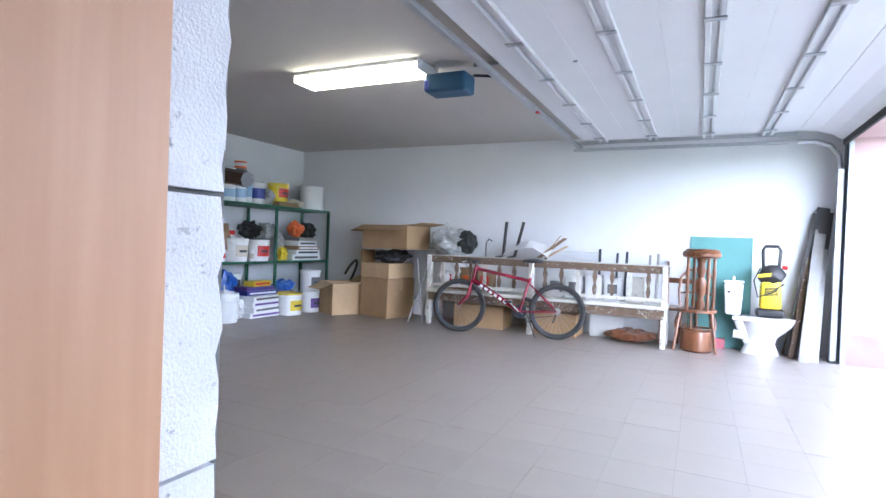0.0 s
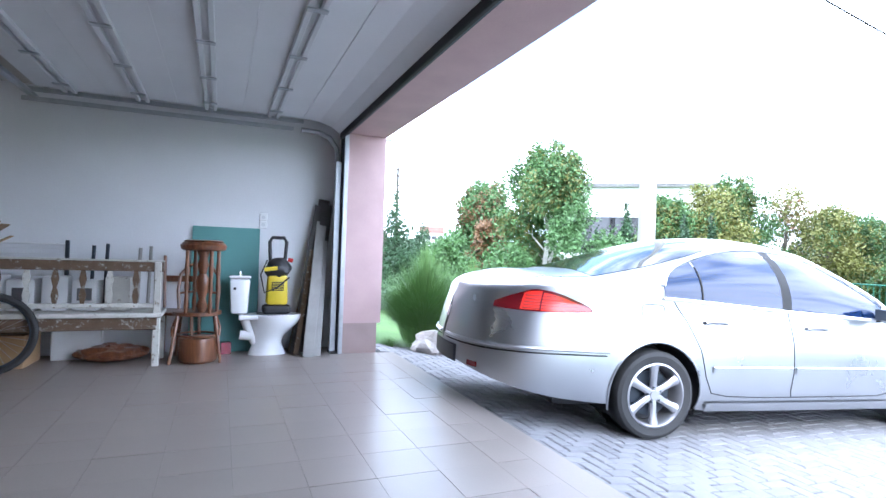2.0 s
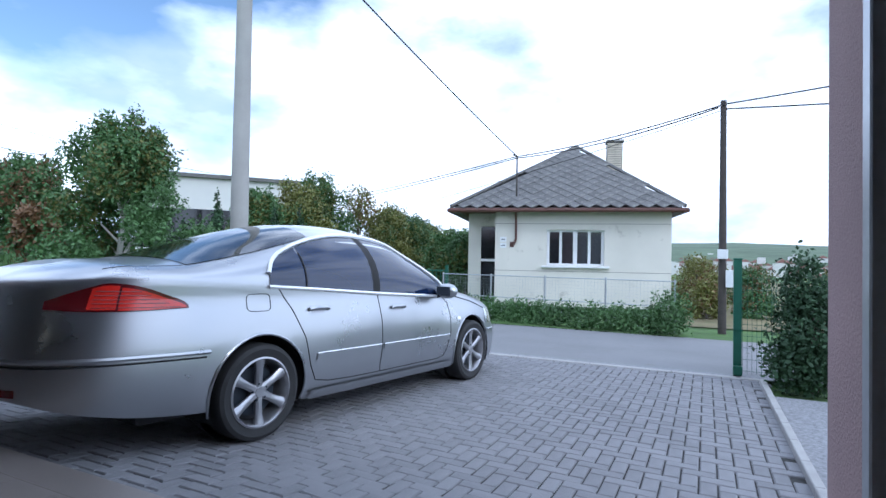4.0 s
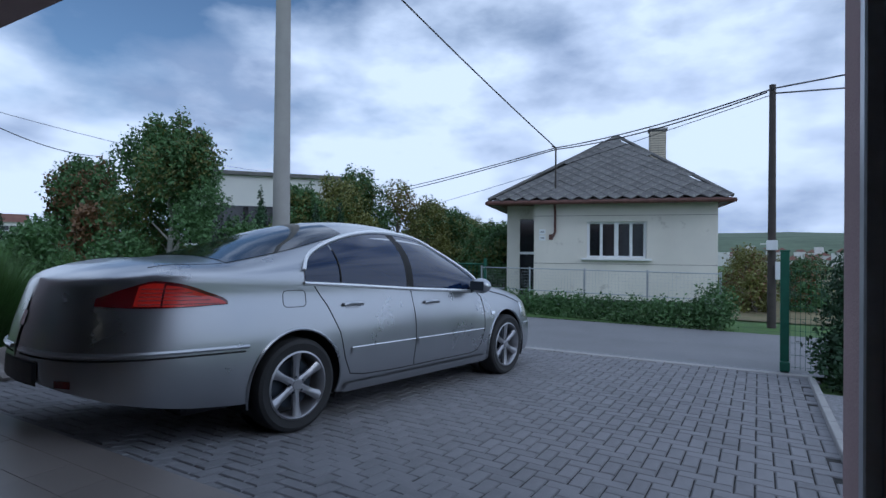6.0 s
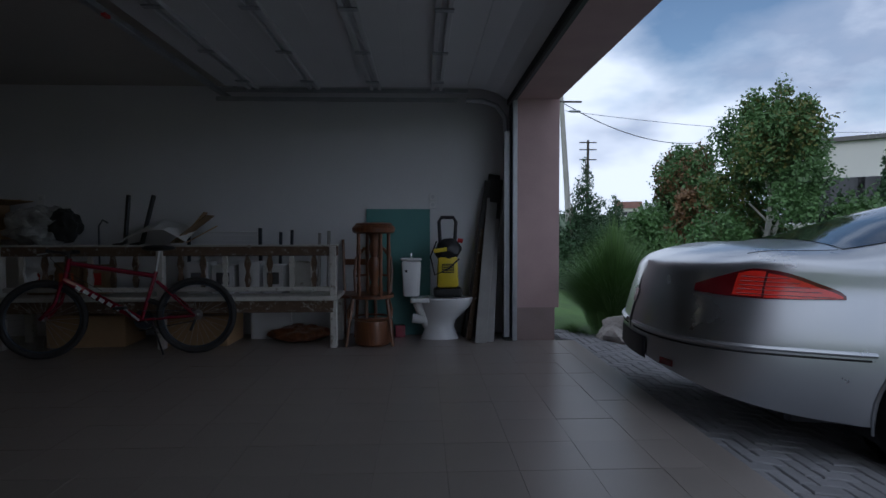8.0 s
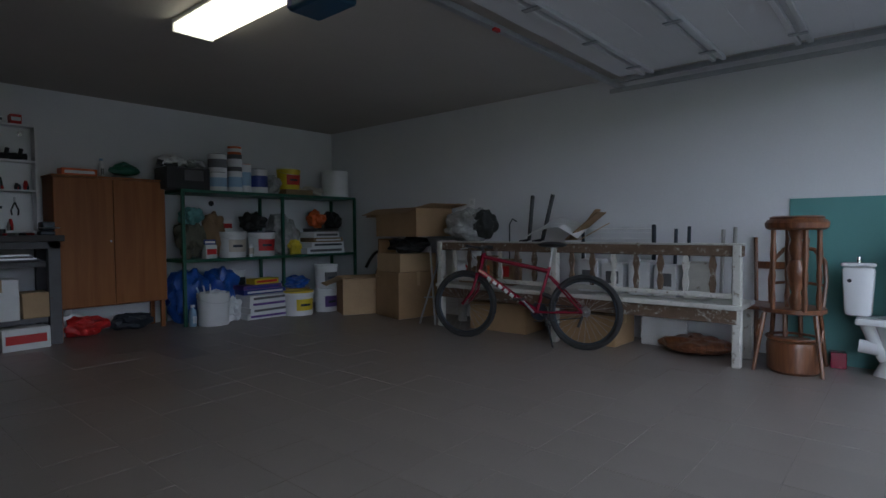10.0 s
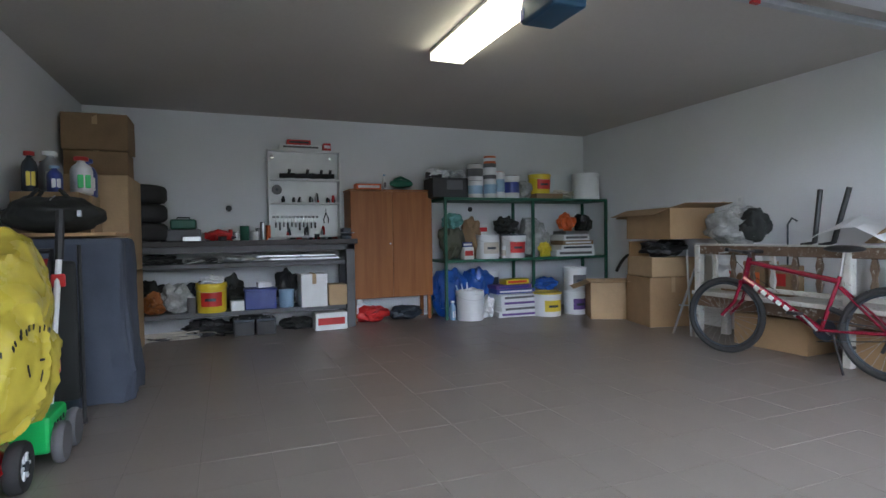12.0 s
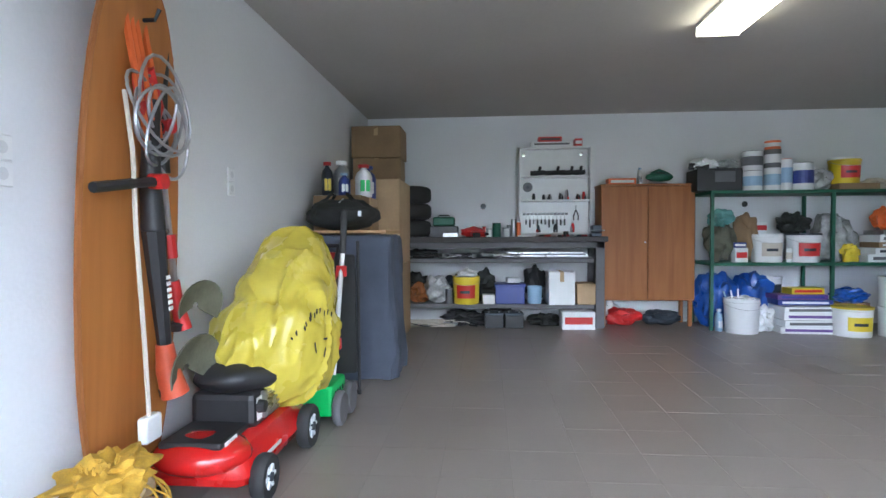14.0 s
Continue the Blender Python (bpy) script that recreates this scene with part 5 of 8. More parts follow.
def tub(name, x, y, z, r, h, material, label, lid=None, band=None, handle=True, taper=0.92, cat="bucket", facing=0):
    """A plastic bucket with rim, wire handle, lid and printed band."""
    ob = thing(name, pose(x, y, z, 0, 0, facing), label, cat)
    w = 0.004
    part("body", L([(r * taper * 0.98, 0), (r * taper, 0.004), (r * 0.985, h * 0.86), (r * 1.03, h * 0.865), (r * 1.03, h * 0.9), (r, h * 0.905), (r, h), (r - w, h), (r - w, h * 0.9), (r * taper - w, 0.01)], 28), material, ob, smooth=True)
    if lid:
        part("lid", L([(r * 1.035, h - 0.012), (r * 1.04, h + 0.008), (r * 0.93, h + 0.010), (r * 0.9, h + 0.004)], 28), lid, ob, smooth=True)
    if band:
        bm = bmesh.new()
        rows = []
        for z0 in (h * 0.22, h * 0.70):
            k = taper + (1 - taper) * z0 / h
            rows.append([((r * k + 0.002) * math.cos(a), (r * k + 0.002) * math.sin(a), z0) for a in np.linspace(-0.75, 0.75, 13)])
        sheet(bm, rows)
        part("printed_label", bm, band, ob)
        bm = bmesh.new()
        k = taper + (1 - taper) * 0.45
        sheet(bm, [[((r * k + 0.0035) * math.cos(a), (r * k + 0.0035) * math.sin(a), z0) for a in np.linspace(-0.45, 0.3, 7)] for z0 in (h * 0.40, h * 0.50)])
        part("label_bar", bm, "dkmetal", ob)
    if handle:
        pts = [(r * 1.05 * math.sin(a), r * 1.05 * math.cos(a), h * 0.87 - 0.35 * r * math.sin(a)) for a in np.linspace(0, math.pi, 13)]
        part("wire_handle", T(pts, 0.0022, 5), "steel", ob)
    return ob


def tin(x, y, z, r, h, material, label, lid="steel", band=None):
    ob = thing("paint_tin", pose(x, y, z), label, "paint tin", "paint tins on the rack")
    part("body", L([(r * 0.97, 0), (r, 0.004), (r, h - 0.008), (r * 1.02, h - 0.005), (r * 1.02, h)], 22), material, ob, smooth=True)
    part("lid", L([(r * 0.96, h), (r * 0.95, h + 0.006), (r * 0.8, h + 0.003)], 22), lid, ob)
    if band:
        part("printed_label", L([(r + 0.0012, h * 0.25), (r + 0.0015, h * 0.26), (r + 0.0015, h * 0.72), (r + 0.0012, h * 0.73)], 22, cap=False), band, ob)
    return ob


def bottle(x, y, z, r, h, material, label, cap="red", band="white", rz=0):
    ob = thing("bottle", pose(x, y, z, 0, 0, rz), label, "bottle")
    bm = L([(r * 0.9, 0), (r, 0.01), (r, h * 0.62), (r * 0.85, h * 0.74), (r * 0.35, h * 0.86), (r * 0.35, h * 0.9)], 18)
    for v in bm.verts:
        v.co.y *= 0.62
    part("body", bm, material, ob, smooth=True)
    part("cap", L([(r * 0.4, h * 0.9), (r * 0.42, h * 0.91), (r * 0.42, h), (r * 0.36, h + 0.002)], 12), cap, ob)
    part("label", B(r * 0.62, r * 0.99, -r * 0.35, r * 0.35, h * 0.15, h * 0.5, bev=0.004), band, ob)
    part("grip", T([(-r * 0.5, 0, h * 0.8), (-r * 0.95, 0, h * 0.78), (-r * 1.0, 0, h * 0.5)], 0.012, 6), material, ob)
    return ob


def pack(name, x, y, z, sx, sy, sz, rz, material, label, cat="box", stripe=None):
    """A small printed pack with a bar of print on its faces."""
    ob = thing(name, pose(x, y, z, 0, 0, rz), label, cat)
    part("body", B(-sx / 2, sx / 2, -sy / 2, sy / 2, 0, sz, bev=0.004), material, ob)
    if stripe:
        part("print", B(sx / 2, sx / 2 + 0.001, -sy * 0.42, sy * 0.42, sz * 0.3, sz * 0.7), stripe, ob)
    return ob


def lump(name, x, y, z, s, material, label, cat, seed=1, amp=0.5, freq=2.2, rz=0, sub=4):
    """A crumpled bag or bundle resting on its support."""
    bm = blob(bmesh.new(), (0, 0, s[2]), s, sub, amp, freq, seed)
    for v in bm.verts:
        v.co += v.co.normalized() * 0.03 * s[0] / 0.2 * noise.noise(v.co * 22 / max(s[0] / 0.2, 0.6))
        v.co.z = max(v.co.z, 0.0)
    ob = part(name, bm, material, smooth=True)
    ob.matrix_basis = pose(x, y, z, 0, 0, rz)
    return tagged(ob, label, cat)


# ---- workbench ----
wb = thing("workbench", pose(-5.22, 0, 0), "long grey-painted workbench with a dark wooden top", "workbench")
part("top", B(0, 0.56, 4.30, 6.74, 0.99, 1.05, bev=0.006), "darkplank", wb, "dark oily wooden top")
part("apron", B(0.49, 0.52, 4.30, 6.71, 0.92, 0.989, bev=0.003), "grey", wb)
part("shelf", B(0.02, 0.50, 4.32, 6.60, 0.75, 0.80, bev=0.004), "grey", wb)
part("shelf", B(0.02, 0.50, 4.32, 6.60, 0.22, 0.27, bev=0.004), "grey", wb)
for x in (0.0, 0.44):
    for y in (4.30, 6.61):
        part("leg", B(x, x + 0.08, y, y + 0.10, 0, 0.989, bev=0.004), "grey", wb)
WX = -4.85
carton("carton", -4.80, 6.22, 0.27, 0.28, 0.30, 0.38, 2, "white", "white document box on the bench shelf")
carton("carton", -4.84, 6.51, 0.27, 0.26, 0.22, 0.24, 0, "carton2", "plain brown box on the bench shelf")
tub("bucket", -4.84, 5.93, 0.27, 0.088, 0.20, "ltblue", "small pale blue bucket with dark tools inside", None, None, False)
cr = thing("blue_crate", pose(-4.84, 5.64, 0.27), "dark blue plastic crate with clutter", "crate")
part("body", B(-0.13, 0.13, -0.17, 0.17, 0, 0.24, bev=0.012), "blue", cr)
part("rim", B(-0.14, 0.14, -0.18, 0.18, 0.205, 0.235, bev=0.006), "blue", cr)
for k in range(5):
    part("rib", B(0.1305, 0.136, -0.14 + k * 0.07 - 0.008, -0.14 + k * 0.07 + 0.008, 0.02, 0.2), "blue", cr)
pack("carton", -4.84, 5.68, 0.512, 0.12, 0.15, 0.06, 8, "white", "white packet on the blue crate")
carton("carton", -4.78, 5.39, 0.27, 0.14, 0.14, 0.11, 3, "white", "small white box on the bench shelf", 0, False)
lump("black_bag", -4.95, 5.42, 0.27, (0.12, 0.14, 0.12), "canvas", "black crumpled bag on the bench shelf", "bag", 3)
tub("bucket", -4.80, 5.13, 0.27, 0.16, 0.32, "yellow", "yellow paint bucket with a red print", None, "red", True)
lump("plastic_bag", -4.80, 5.13, 0.55, (0.12, 0.12, 0.06), "white", "crumpled clear plastic in the yellow bucket", "bag", 4, 0.6)
lump("plastic_bag", -4.86, 4.78, 0.27, (0.13, 0.15, 0.16), "film", "grey translucent plastic bag of parts", "bag", 5, 0.4)
tin(-4.78, 4.93, 0.27, 0.045, 0.17, "grey", "small dull grey metal tin")
lump("rag_bundle", -4.86, 4.56, 0.27, (0.12, 0.12, 0.11), "brown", "brown bundle of rags on the bench shelf", "rags", 6, 0.5)
for y0, y1, mtl in ((4.5, 4.75, "cable"), (4.85, 5.25, "steel"), (4.8, 5.2, "cable")):
    bm = bmesh.new()
    for k in range(3):
        tube(bm, [(-4.80 + 0.03 * math.sin(a * 2 + k), (y0 + y1) / 2 + (y1 - y0) / 2 * math.cos(a), 0.82 + 0.012 * k + 0.012 * math.sin(3 * a)) for a in np.linspace(0, 2 * math.pi, 24)[:-1]], 0.006, 5, closed=True)
    tagged(part("cable_coil", bm, mtl), "coiled cable on the shelf under the bench top", "cable")
for k in range(4):
    bm = B(-4.95, -4.80, 0, 1.02 - 0.05 * k, 0, 0.018, bev=0.003)
    ob = part("metal_strip", bm, "steel" if k % 2 else "grey")
    ob.matrix_basis = pose(0.02 * k, 5.55 + 0.02 * k, 0.80 + 0.0185 * k)
    tagged(ob, "long thin metal strip lying under the bench top", "metal strip", "metal strips under the bench")
pack("printed_box", -4.70, 6.40, 0.0, 0.2, 0.37, 0.20, 2, "white", "white box with a red tool picture on the floor", "box", "red")
bm = bmesh.new()
for k in range(7):
    tube(bm, [(-4.86 + 0.12 * math.cos(a * 1.0 + k), 5.35 + 0.2 * math.sin(a + k * 0.7), 0.02 + 0.02 * k + 0.015 * math.sin(a * 2)) for a in np.linspace(0, 5.8, 18)], 0.012, 5)
tagged(part("hose_coil", bm, "black"), "black hoses coiled on the floor under the bench", "hose")
bm = bmesh.new()
for k in range(4):
    tube(bm, [(-4.72 + 0.06 * math.cos(a * 1.0 + k), 4.72 + 0.28 * math.sin(a + k * 0.7), 0.014 + 0.02 * k) for a in np.linspace(0, 5.8, 18)], 0.008, 5)
tagged(part("cable_coil", bm, "rope"), "pale cable coiled on the floor under the bench", "cable")
lump("dark_roll", -4.9, 5.52, 0.0, (0.14, 0.2, 0.1), "canvas", "dark bundle on the floor under the bench", "bundle", 8)

# on the bench
case = thing("toolbox", pose(-4.93, 4.86, 1.05), "grey toolbox with a green lid on the workbench", "toolbox")
part("body", B(-0.1, 0.1, -0.17, 0.17, 0, 0.13, bev=0.008), "grey", case)
part("lid", B(-0.09, 0.09, -0.13, 0.13, 0.131, 0.24, bev=0.02), "green", case)
part("handle", T([(0, -0.07, 0.235), (0, -0.06, 0.26), (0, 0.06, 0.26), (0, 0.07, 0.235)], 0.008, 6), "black", case)
pack("glass_jar_tray", -4.80, 4.95, 1.05, 0.1, 0.18, 0.05, 0, "steel", "small clear tray of screws", "tray")
lump("red_tool_case", -4.88, 5.21, 1.05, (0.08, 0.15, 0.06), "red", "red power tool lying on the workbench", "power tool", 4, 0.25)
for i, (y, r, h, mtl) in enumerate(((5.40, 0.035, 0.09, "white"), (5.49, 0.05, 0.16, "green"), (5.60, 0.04, 0.10, "white"), (5.69, 0.03, 0.2, "steel"))):
    tin(-4.92, y, 1.05, r, h, mtl, ("white plastic jar on the bench", "green tin on the workbench", "white jar with dull lid", "slim metal can on bench")[i], "black")
pack("file_tray", -4.85, 5.84, 1.05, 0.12, 0.2, 0.02, 0, "white", "flat white tray of small tools", "tray")
for i in range(9):
    ob = part("hand_tool", T([(-4.9 + 0.06 * math.sin(i * 2.1), 5.9 + 0.075 * i, 1.062), (-4.82 + 0.04 * math.cos(i), 5.97 + 0.07 * i, 1.062)], 0.011, 6), ("steel", "black", "red")[i % 3])
    tagged(ob, "small hand tool lying on the workbench", "hand tool", "hand tools on the bench")
vise = thing("bench_vise", pose(-4.78, 6.62, 1.05), "dark blue cast-iron bench vise", "vise")
part("base", B(-0.06, 0.06, -0.06, 0.06, 0, 0.04, bev=0.008), "dkmetal", vise)
part("jaw", B(-0.07, 0.05, -0.05, 0.05, 0.041, 0.13, bev=0.015), "dkmetal", vise)
part("jaw", B(0.06, 0.10, -0.05, 0.05, 0.05, 0.13, bev=0.01), "dkmetal", vise)
part("handle", T([(0.12, -0.08, 0.07), (0.12, 0.08, 0.07)], 0.006, 6), "steel", vise)
for k in range(3):
    ty = thing("tyre", pose(-4.88, 4.42, 1.055 + 0.2 * k + (0.0), 0, 0, 15 * k), "used black car tyre lying in a stack", "tyre", "stacked tyres")
    part("tread", L([(0.17, 0.02), (0.22, 0.0), (0.26, 0.012), (0.285, 0.035), (0.29, 0.06), (0.29, 0.135), (0.285, 0.16), (0.26, 0.185), (0.22, 0.195), (0.17, 0.175)], 36, cap=False), "rubber", ty, smooth=True)

# bench clutter, with dark lumps added to stand in for shade on the wall
for i, (y, z, sx, sy, sz, mtl, lab) in enumerate((
    (4.50, 0.27, 0.10, 0.15, 0.17, "canvas", "dark bundle added for shade at the back of the shelf"),
    (4.98, 0.27, 0.09, 0.16, 0.15, "dkmetal", "dark lump added for shade at the back of the shelf"),
    (5.34, 0.27, 0.08, 0.12, 0.19, "canvas", "black bundle added for shade at the back of the shelf"),
    (5.95, 0.27, 0.07, 0.12, 0.20, "black", "black bag added for shade at the back of the shelf"),
    (4.62, 0.80, 0.09, 0.18, 0.05, "canvas", "dark rags on the shelf under the bench top"),
    (5.60, 0.80, 0.10, 0.26, 0.045, "film", "grey crumpled film under the bench top"),
    (5.05, 0.0, 0.12, 0.2, 0.09, "black", "dark coil of hose on the floor"),
    (6.05, 0.0, 0.12, 0.18, 0.07, "canvas", "dark rag on the floor under the bench"),
)):
    lump("dusty_bag", -5.06 if z == 0.27 else -4.86, y, z, (sx, sy, sz), mtl, lab, "bag", 60 + i, 0.55)
for y in (5.45, 5.68):
    bt = thing("car_battery", pose(-4.72, y, 0.0, 0, 0, 4), "black car battery on the floor under the bench", "battery", "car batteries")
    part("case", B(-0.085, 0.085, -0.105, 0.105, 0, 0.15, bev=0.006), "black", bt)
    part("lid", B(-0.088, 0.088, -0.108, 0.108, 0.151, 0.178, bev=0.005), "dkmetal", bt)
    for dy in (-0.06, 0.06):
        part("terminal", L([(0.009, 0.178), (0.008, 0.195)], 10, (0.05, dy, 0)), "steel", bt)
    part("carry_handle", T([(0, -0.1, 0.17), (0, -0.07, 0.2), (0, 0.07, 0.2), (0, 0.1, 0.17)], 0.006, 6), "rubber", bt)
for k in range(5):
    pts = [(-4.70 + 0.10 * math.sin(a * 1.7 + k), 4.45 + 0.14 * k + 0.16 * math.cos(a + k * 0.9), 0.008 + 0.012 * k + 0.02 * max(0, math.sin(a * 2 + k))) for a in np.linspace(0, 5.2, 20)]
    tagged(part("loose_cable", T(pts, 0.006, 5), ("rope", "cable", "rope", "galv", "rope")[k]), "loose cable lying on the floor under the bench", "cable", "loose cables")
for i, (y, r_, h, mtl, lid) in enumerate(((4.66, 0.03, 0.11, "dkmetal", "steel"), (5.08, 0.028, 0.08, "white", "red"), (5.34, 0.022, 0.12, "red", "black"), (5.64, 0.03, 0.13, "galv", "black"), (5.75, 0.026, 0.17, "orange", "white"), (6.30, 0.03, 0.06, "black", "steel"))):
    tin(-4.98 + 0.05 * (i % 3), y, 1.05, r_, h, mtl, ("dark jar of screws", "small white jar with red lid", "slim red spray can", "dull metal oil can", "orange spray can with white cap", "low black tin")[i] + " on the workbench", lid)
drl = thing("cordless_drill", pose(-4.80, 5.28, 1.05, 0, 0, 25), "red and black drill lying on the workbench", "power tool")
part("motor_housing", T([(0, -0.10, 0.035), (0, 0.06, 0.035)], 0.033, 12), "red", drl, smooth=True)
part("chuck", L([(0.022, 0.06), (0.018, 0.10), (0.008, 0.13)], 12, (0, 0, 0.035), axis="y"), "dkmetal", drl)
part("grip", T([(0, -0.06, 0.03), (0.10, -0.085, 0.024)], 0.021, 8), "black", drl)
part("battery_pack", B(0.10, 0.15, -0.125, -0.045, 0.001, 0.05, bev=0.006), "black", drl)

# ---- wall rack for tools ----
rk = thing("tool_rack", pose(X0 + 0.002, 5.77, 1.08), "white shallow wall rack filled with hand tools", "tool rack")
part("back", B(0, 0.015, 0, 0.87, 0, 1.06), "white", rk)
for y in (0.0, 0.85):
    part("side", B(0.015, 0.16, y, y + 0.02, 0, 1.06, bev=0.002), "white", rk)
for z in (0.0, 0.40, 0.69, 1.04):
    part("shelf", B(0.0155, 0.158, 0.0205, 0.8495, z, z + 0.02, bev=0.002), "white", rk)
part("magnet_bar", B(0.016, 0.03, 0.05, 0.60, 0.235, 0.26), "black", rk)
for y in (0.06, 0.76):
    part("spot", L([(0.02, 0.016), (0.022, 0.03), (0.0, 0.032)], 10, (0, y, 0.98), axis="x"), "chrome", rk)
rg = random.Random(8)
for i in range(11):
    y = 0.09 + i * 0.047
    ob = thing("hand_tool", rk.matrix_basis @ pose(0.045, y, 0.27), "hand tool hanging on the magnet bar", "hand tool", "tools on the rack")
    part("blade", B(-0.005, 0.005, -0.006, 0.006, -0.09, 0, bev=0.001), "steel", ob)
    part("handle", T([(0, 0, -0.09), (0, 0, -0.09 - rg.uniform(0.05, 0.1))], 0.011, 6), ("black", "black", "grey")[i % 3], ob)
for i in range(27):
    z = (0.4205, 0.4205, 0.0205)[i % 3]
    y = 0.18 + (i * 0.137) % 0.62
    h = rg.uniform(0.04, 0.12) if i % 3 != 1 else rg.uniform(0.05, 0.08)
    ob = part("small_part", L([(0.02, 0), (0.022, h * 0.5), (0.012, h)], 8), ("black", "steel", "black", "red", "dkmetal")[i % 5])
    ob.matrix_basis = rk.matrix_basis @ pose(0.07, y, z)
    tagged(ob, "small workshop tin or part on the rack", "workshop part", "parts on the rack")
for y, l in ((0.26, 0.18), (0.44, 0.24), (0.62, 0.22), (0.78, 0.14)):
    bm = T([(0, 0, 0), (0, l, 0.01)], 0.03, 8)
    tube(bm, [(0, l * 0.6, 0), (0.03, l * 0.65, 0.08)], 0.018, 6)
    ob = part("power_tool", bm, "black")
    ob.matrix_basis = rk.matrix_basis @ pose(0.08, y - 0.12, 0.745)
    tagged(ob, "black hand power tool lying on the rack", "power tool")
pl = thing("pliers", rk.matrix_basis @ pose(0.03, 0.70, 0.3), "pliers hanging open on the rack", "pliers")
part("grip", T([(0, 0, 0), (0, -0.03, -0.08), (0, -0.025, -0.13)], 0.007, 6), "black", pl)
part("grip", T([(0, 0, 0), (0, 0.03, -0.08), (0, 0.025, -0.13)], 0.007, 6), "black", pl)
part("jaw", T([(0, 0, 0), (0, 0, 0.05)], 0.009, 6), "steel", pl)
dc = thing("grinding_disc", rk.matrix_basis @ pose(0.03, 0.11, 0.58), "round grey grinding disc on the rack", "disc")
part("disc", L([(0.06, 0), (0.06, 0.004)], 20, axis="x"), "grey", dc)
part("hole", L([(0.018, 0.0042), (0.018, 0.005)], 12, axis="x"), "dkmetal", dc)
pack("printed_box", -5.15, 6.16, 2.141, 0.14, 0.5, 0.055, 0, "white", "flat white box on top of the rack", "box", "grey")
pack("tool_case", -5.15, 6.14, 2.197, 0.13, 0.28, 0.06, 0, "red", "flat red tool case on the rack", "tool case", "black")
pack("printed_box", -5.15, 6.48, 2.141, 0.12, 0.09, 0.09, 0, "red", "small red box on the rack", "box", "white")

# ---- cabinet ----
cb = thing("cabinet", pose(-5.23, 6.70, 0), "brown wood-veneer two-door cabinet on short legs", "cabinet")
part("body", B(0, 0.36, 0, 1.06, 0.30, 1.635, bev=0.004), "brown", cb)
for y in (0.004, 0.533):
    d = part("door", B(0.361, 0.378, y, y + 0.523, 0.31, 1.62, bev=0.003), "brown", cb)
part("lock", L([(0.01, 0.379), (0.009, 0.386)], 12, (0, 0.50, 0.98), axis="x"), "steel", cb)
for y in (0.02, 1.0):
    for x in (0.02, 0.31):
        part("leg", B(x, x + 0.04, y, y + 0.04, 0, 0.299), "brown", cb)
part("top_board", B(-0.0, 0.385, -0.01, 1.07, 1.636, 1.655, bev=0.003), "brown", cb)
lump("red_trolley_jack", -4.95, 6.98, 0, (0.12, 0.2, 0.1), "red", "red trolley jack under the cabinet", "jack", 9, 0.35)
lump("grey_tool_bag", -4.98, 7.42, 0, (0.12, 0.22, 0.09), "dkmetal", "dark tool roll under the cabinet", "tool bag", 10, 0.3)
lump("plastic_bag", -5.05, 6.85, 0, (0.1, 0.12, 0.13), "white", "pale crumpled plastic bag under the cabinet", "bag", 14, 0.5)
pack("tool_case", -5.02, 6.96, 1.656, 0.16, 0.32, 0.075, 0, "orange", "flat orange case on the cabinet", "tool case", "white")
bottle(-5.02, 7.18, 1.656, 0.04, 0.2, "white", "white spray bottle with a blue head", "ltblue", "grey")
dr = thing("jigsaw", pose(-5.02, 7.40, 1.656), "dark green jigsaw on the cabinet", "power tool")
part("housing", blob(bmesh.new(), (0, 0, 0.09), (0.06, 0.16, 0.055), 3, 0.2, 2, 2), "green", dr, smooth=True)
part("foot", B(-0.05, 0.05, -0.12, 0.08, 0, 0.02, bev=0.004), "dkmetal", dr)
part("grip", T([(0, -0.09, 0.13), (0, 0, 0.17), (0, 0.12, 0.12)], 0.02, 7), "green", dr)
for y in (5.33, 8.48):
    ob = part("junction_hole", L([(0.035, 0.001), (0.035, 0.006), (0.02, 0.007)], 16, (X0, y, 1.43), axis="x"), "black")
    tagged(ob, "round black electrical box in the wall", "electrical box", "", "structure")

# ---- green metal rack ----
gr = thing("storage_rack", pose(-5.2, 7.84, 0), "green metal storage rack loaded with paint and boxes", "storage rack")
for z in (0.72, 1.515):
    part("shelf", B(0, 0.58, 0, 2.5, z, z + 0.035, bev=0.004), "green", gr)
for x in (0.0, 0.545):
    for y in (0.0, 1.27, 2.465):
        part("post", B(x, x + 0.035, y, y + 0.035, 0, 1.514 if y else 1.55, bev=0.002), "green", gr)
# top shelf, left to right
ct = thing("black_crate", pose(-4.85, 7.98, 1.551), "black crate heaped with rolled plastic", "crate")
part("body", B(-0.17, 0.17, -0.27, 0.22, 0, 0.25, bev=0.012), "black", ct)
part("window", B(0.171, 0.176, -0.08, 0.14, 0.1, 0.22, bev=0.003), "grey", ct)
lump("plastic_roll", -4.86, 7.86, 1.80, (0.09, 0.14, 0.07), "white", "crumpled white plastic on the crate", "bag", 11, 0.7)
lump("plastic_roll", -4.86, 8.1, 1.80, (0.09, 0.12, 0.06), "film", "grey crumpled plastic on the crate", "bag", 12, 0.4)
ob = part("black_roll", T([(-4.85, 7.68, 1.85), (-4.8, 7.88, 1.83)], 0.04, 10), "black")
tagged(ob, "short black rolled tube on the crate", "tube")
tin(-4.78, 8.34, 1.551, 0.105, 0.22, "white", "white paint tin with a dark lid", "black", "ltblue")
tin(-4.78, 8.34, 1.778, 0.105, 0.21, "white", "white paint tin with a dark lid", "black", "grey")
tin(-4.78, 8.56, 1.551, 0.085, 0.25, "white", "white paint tin with a blue print", "steel", "ltblue")
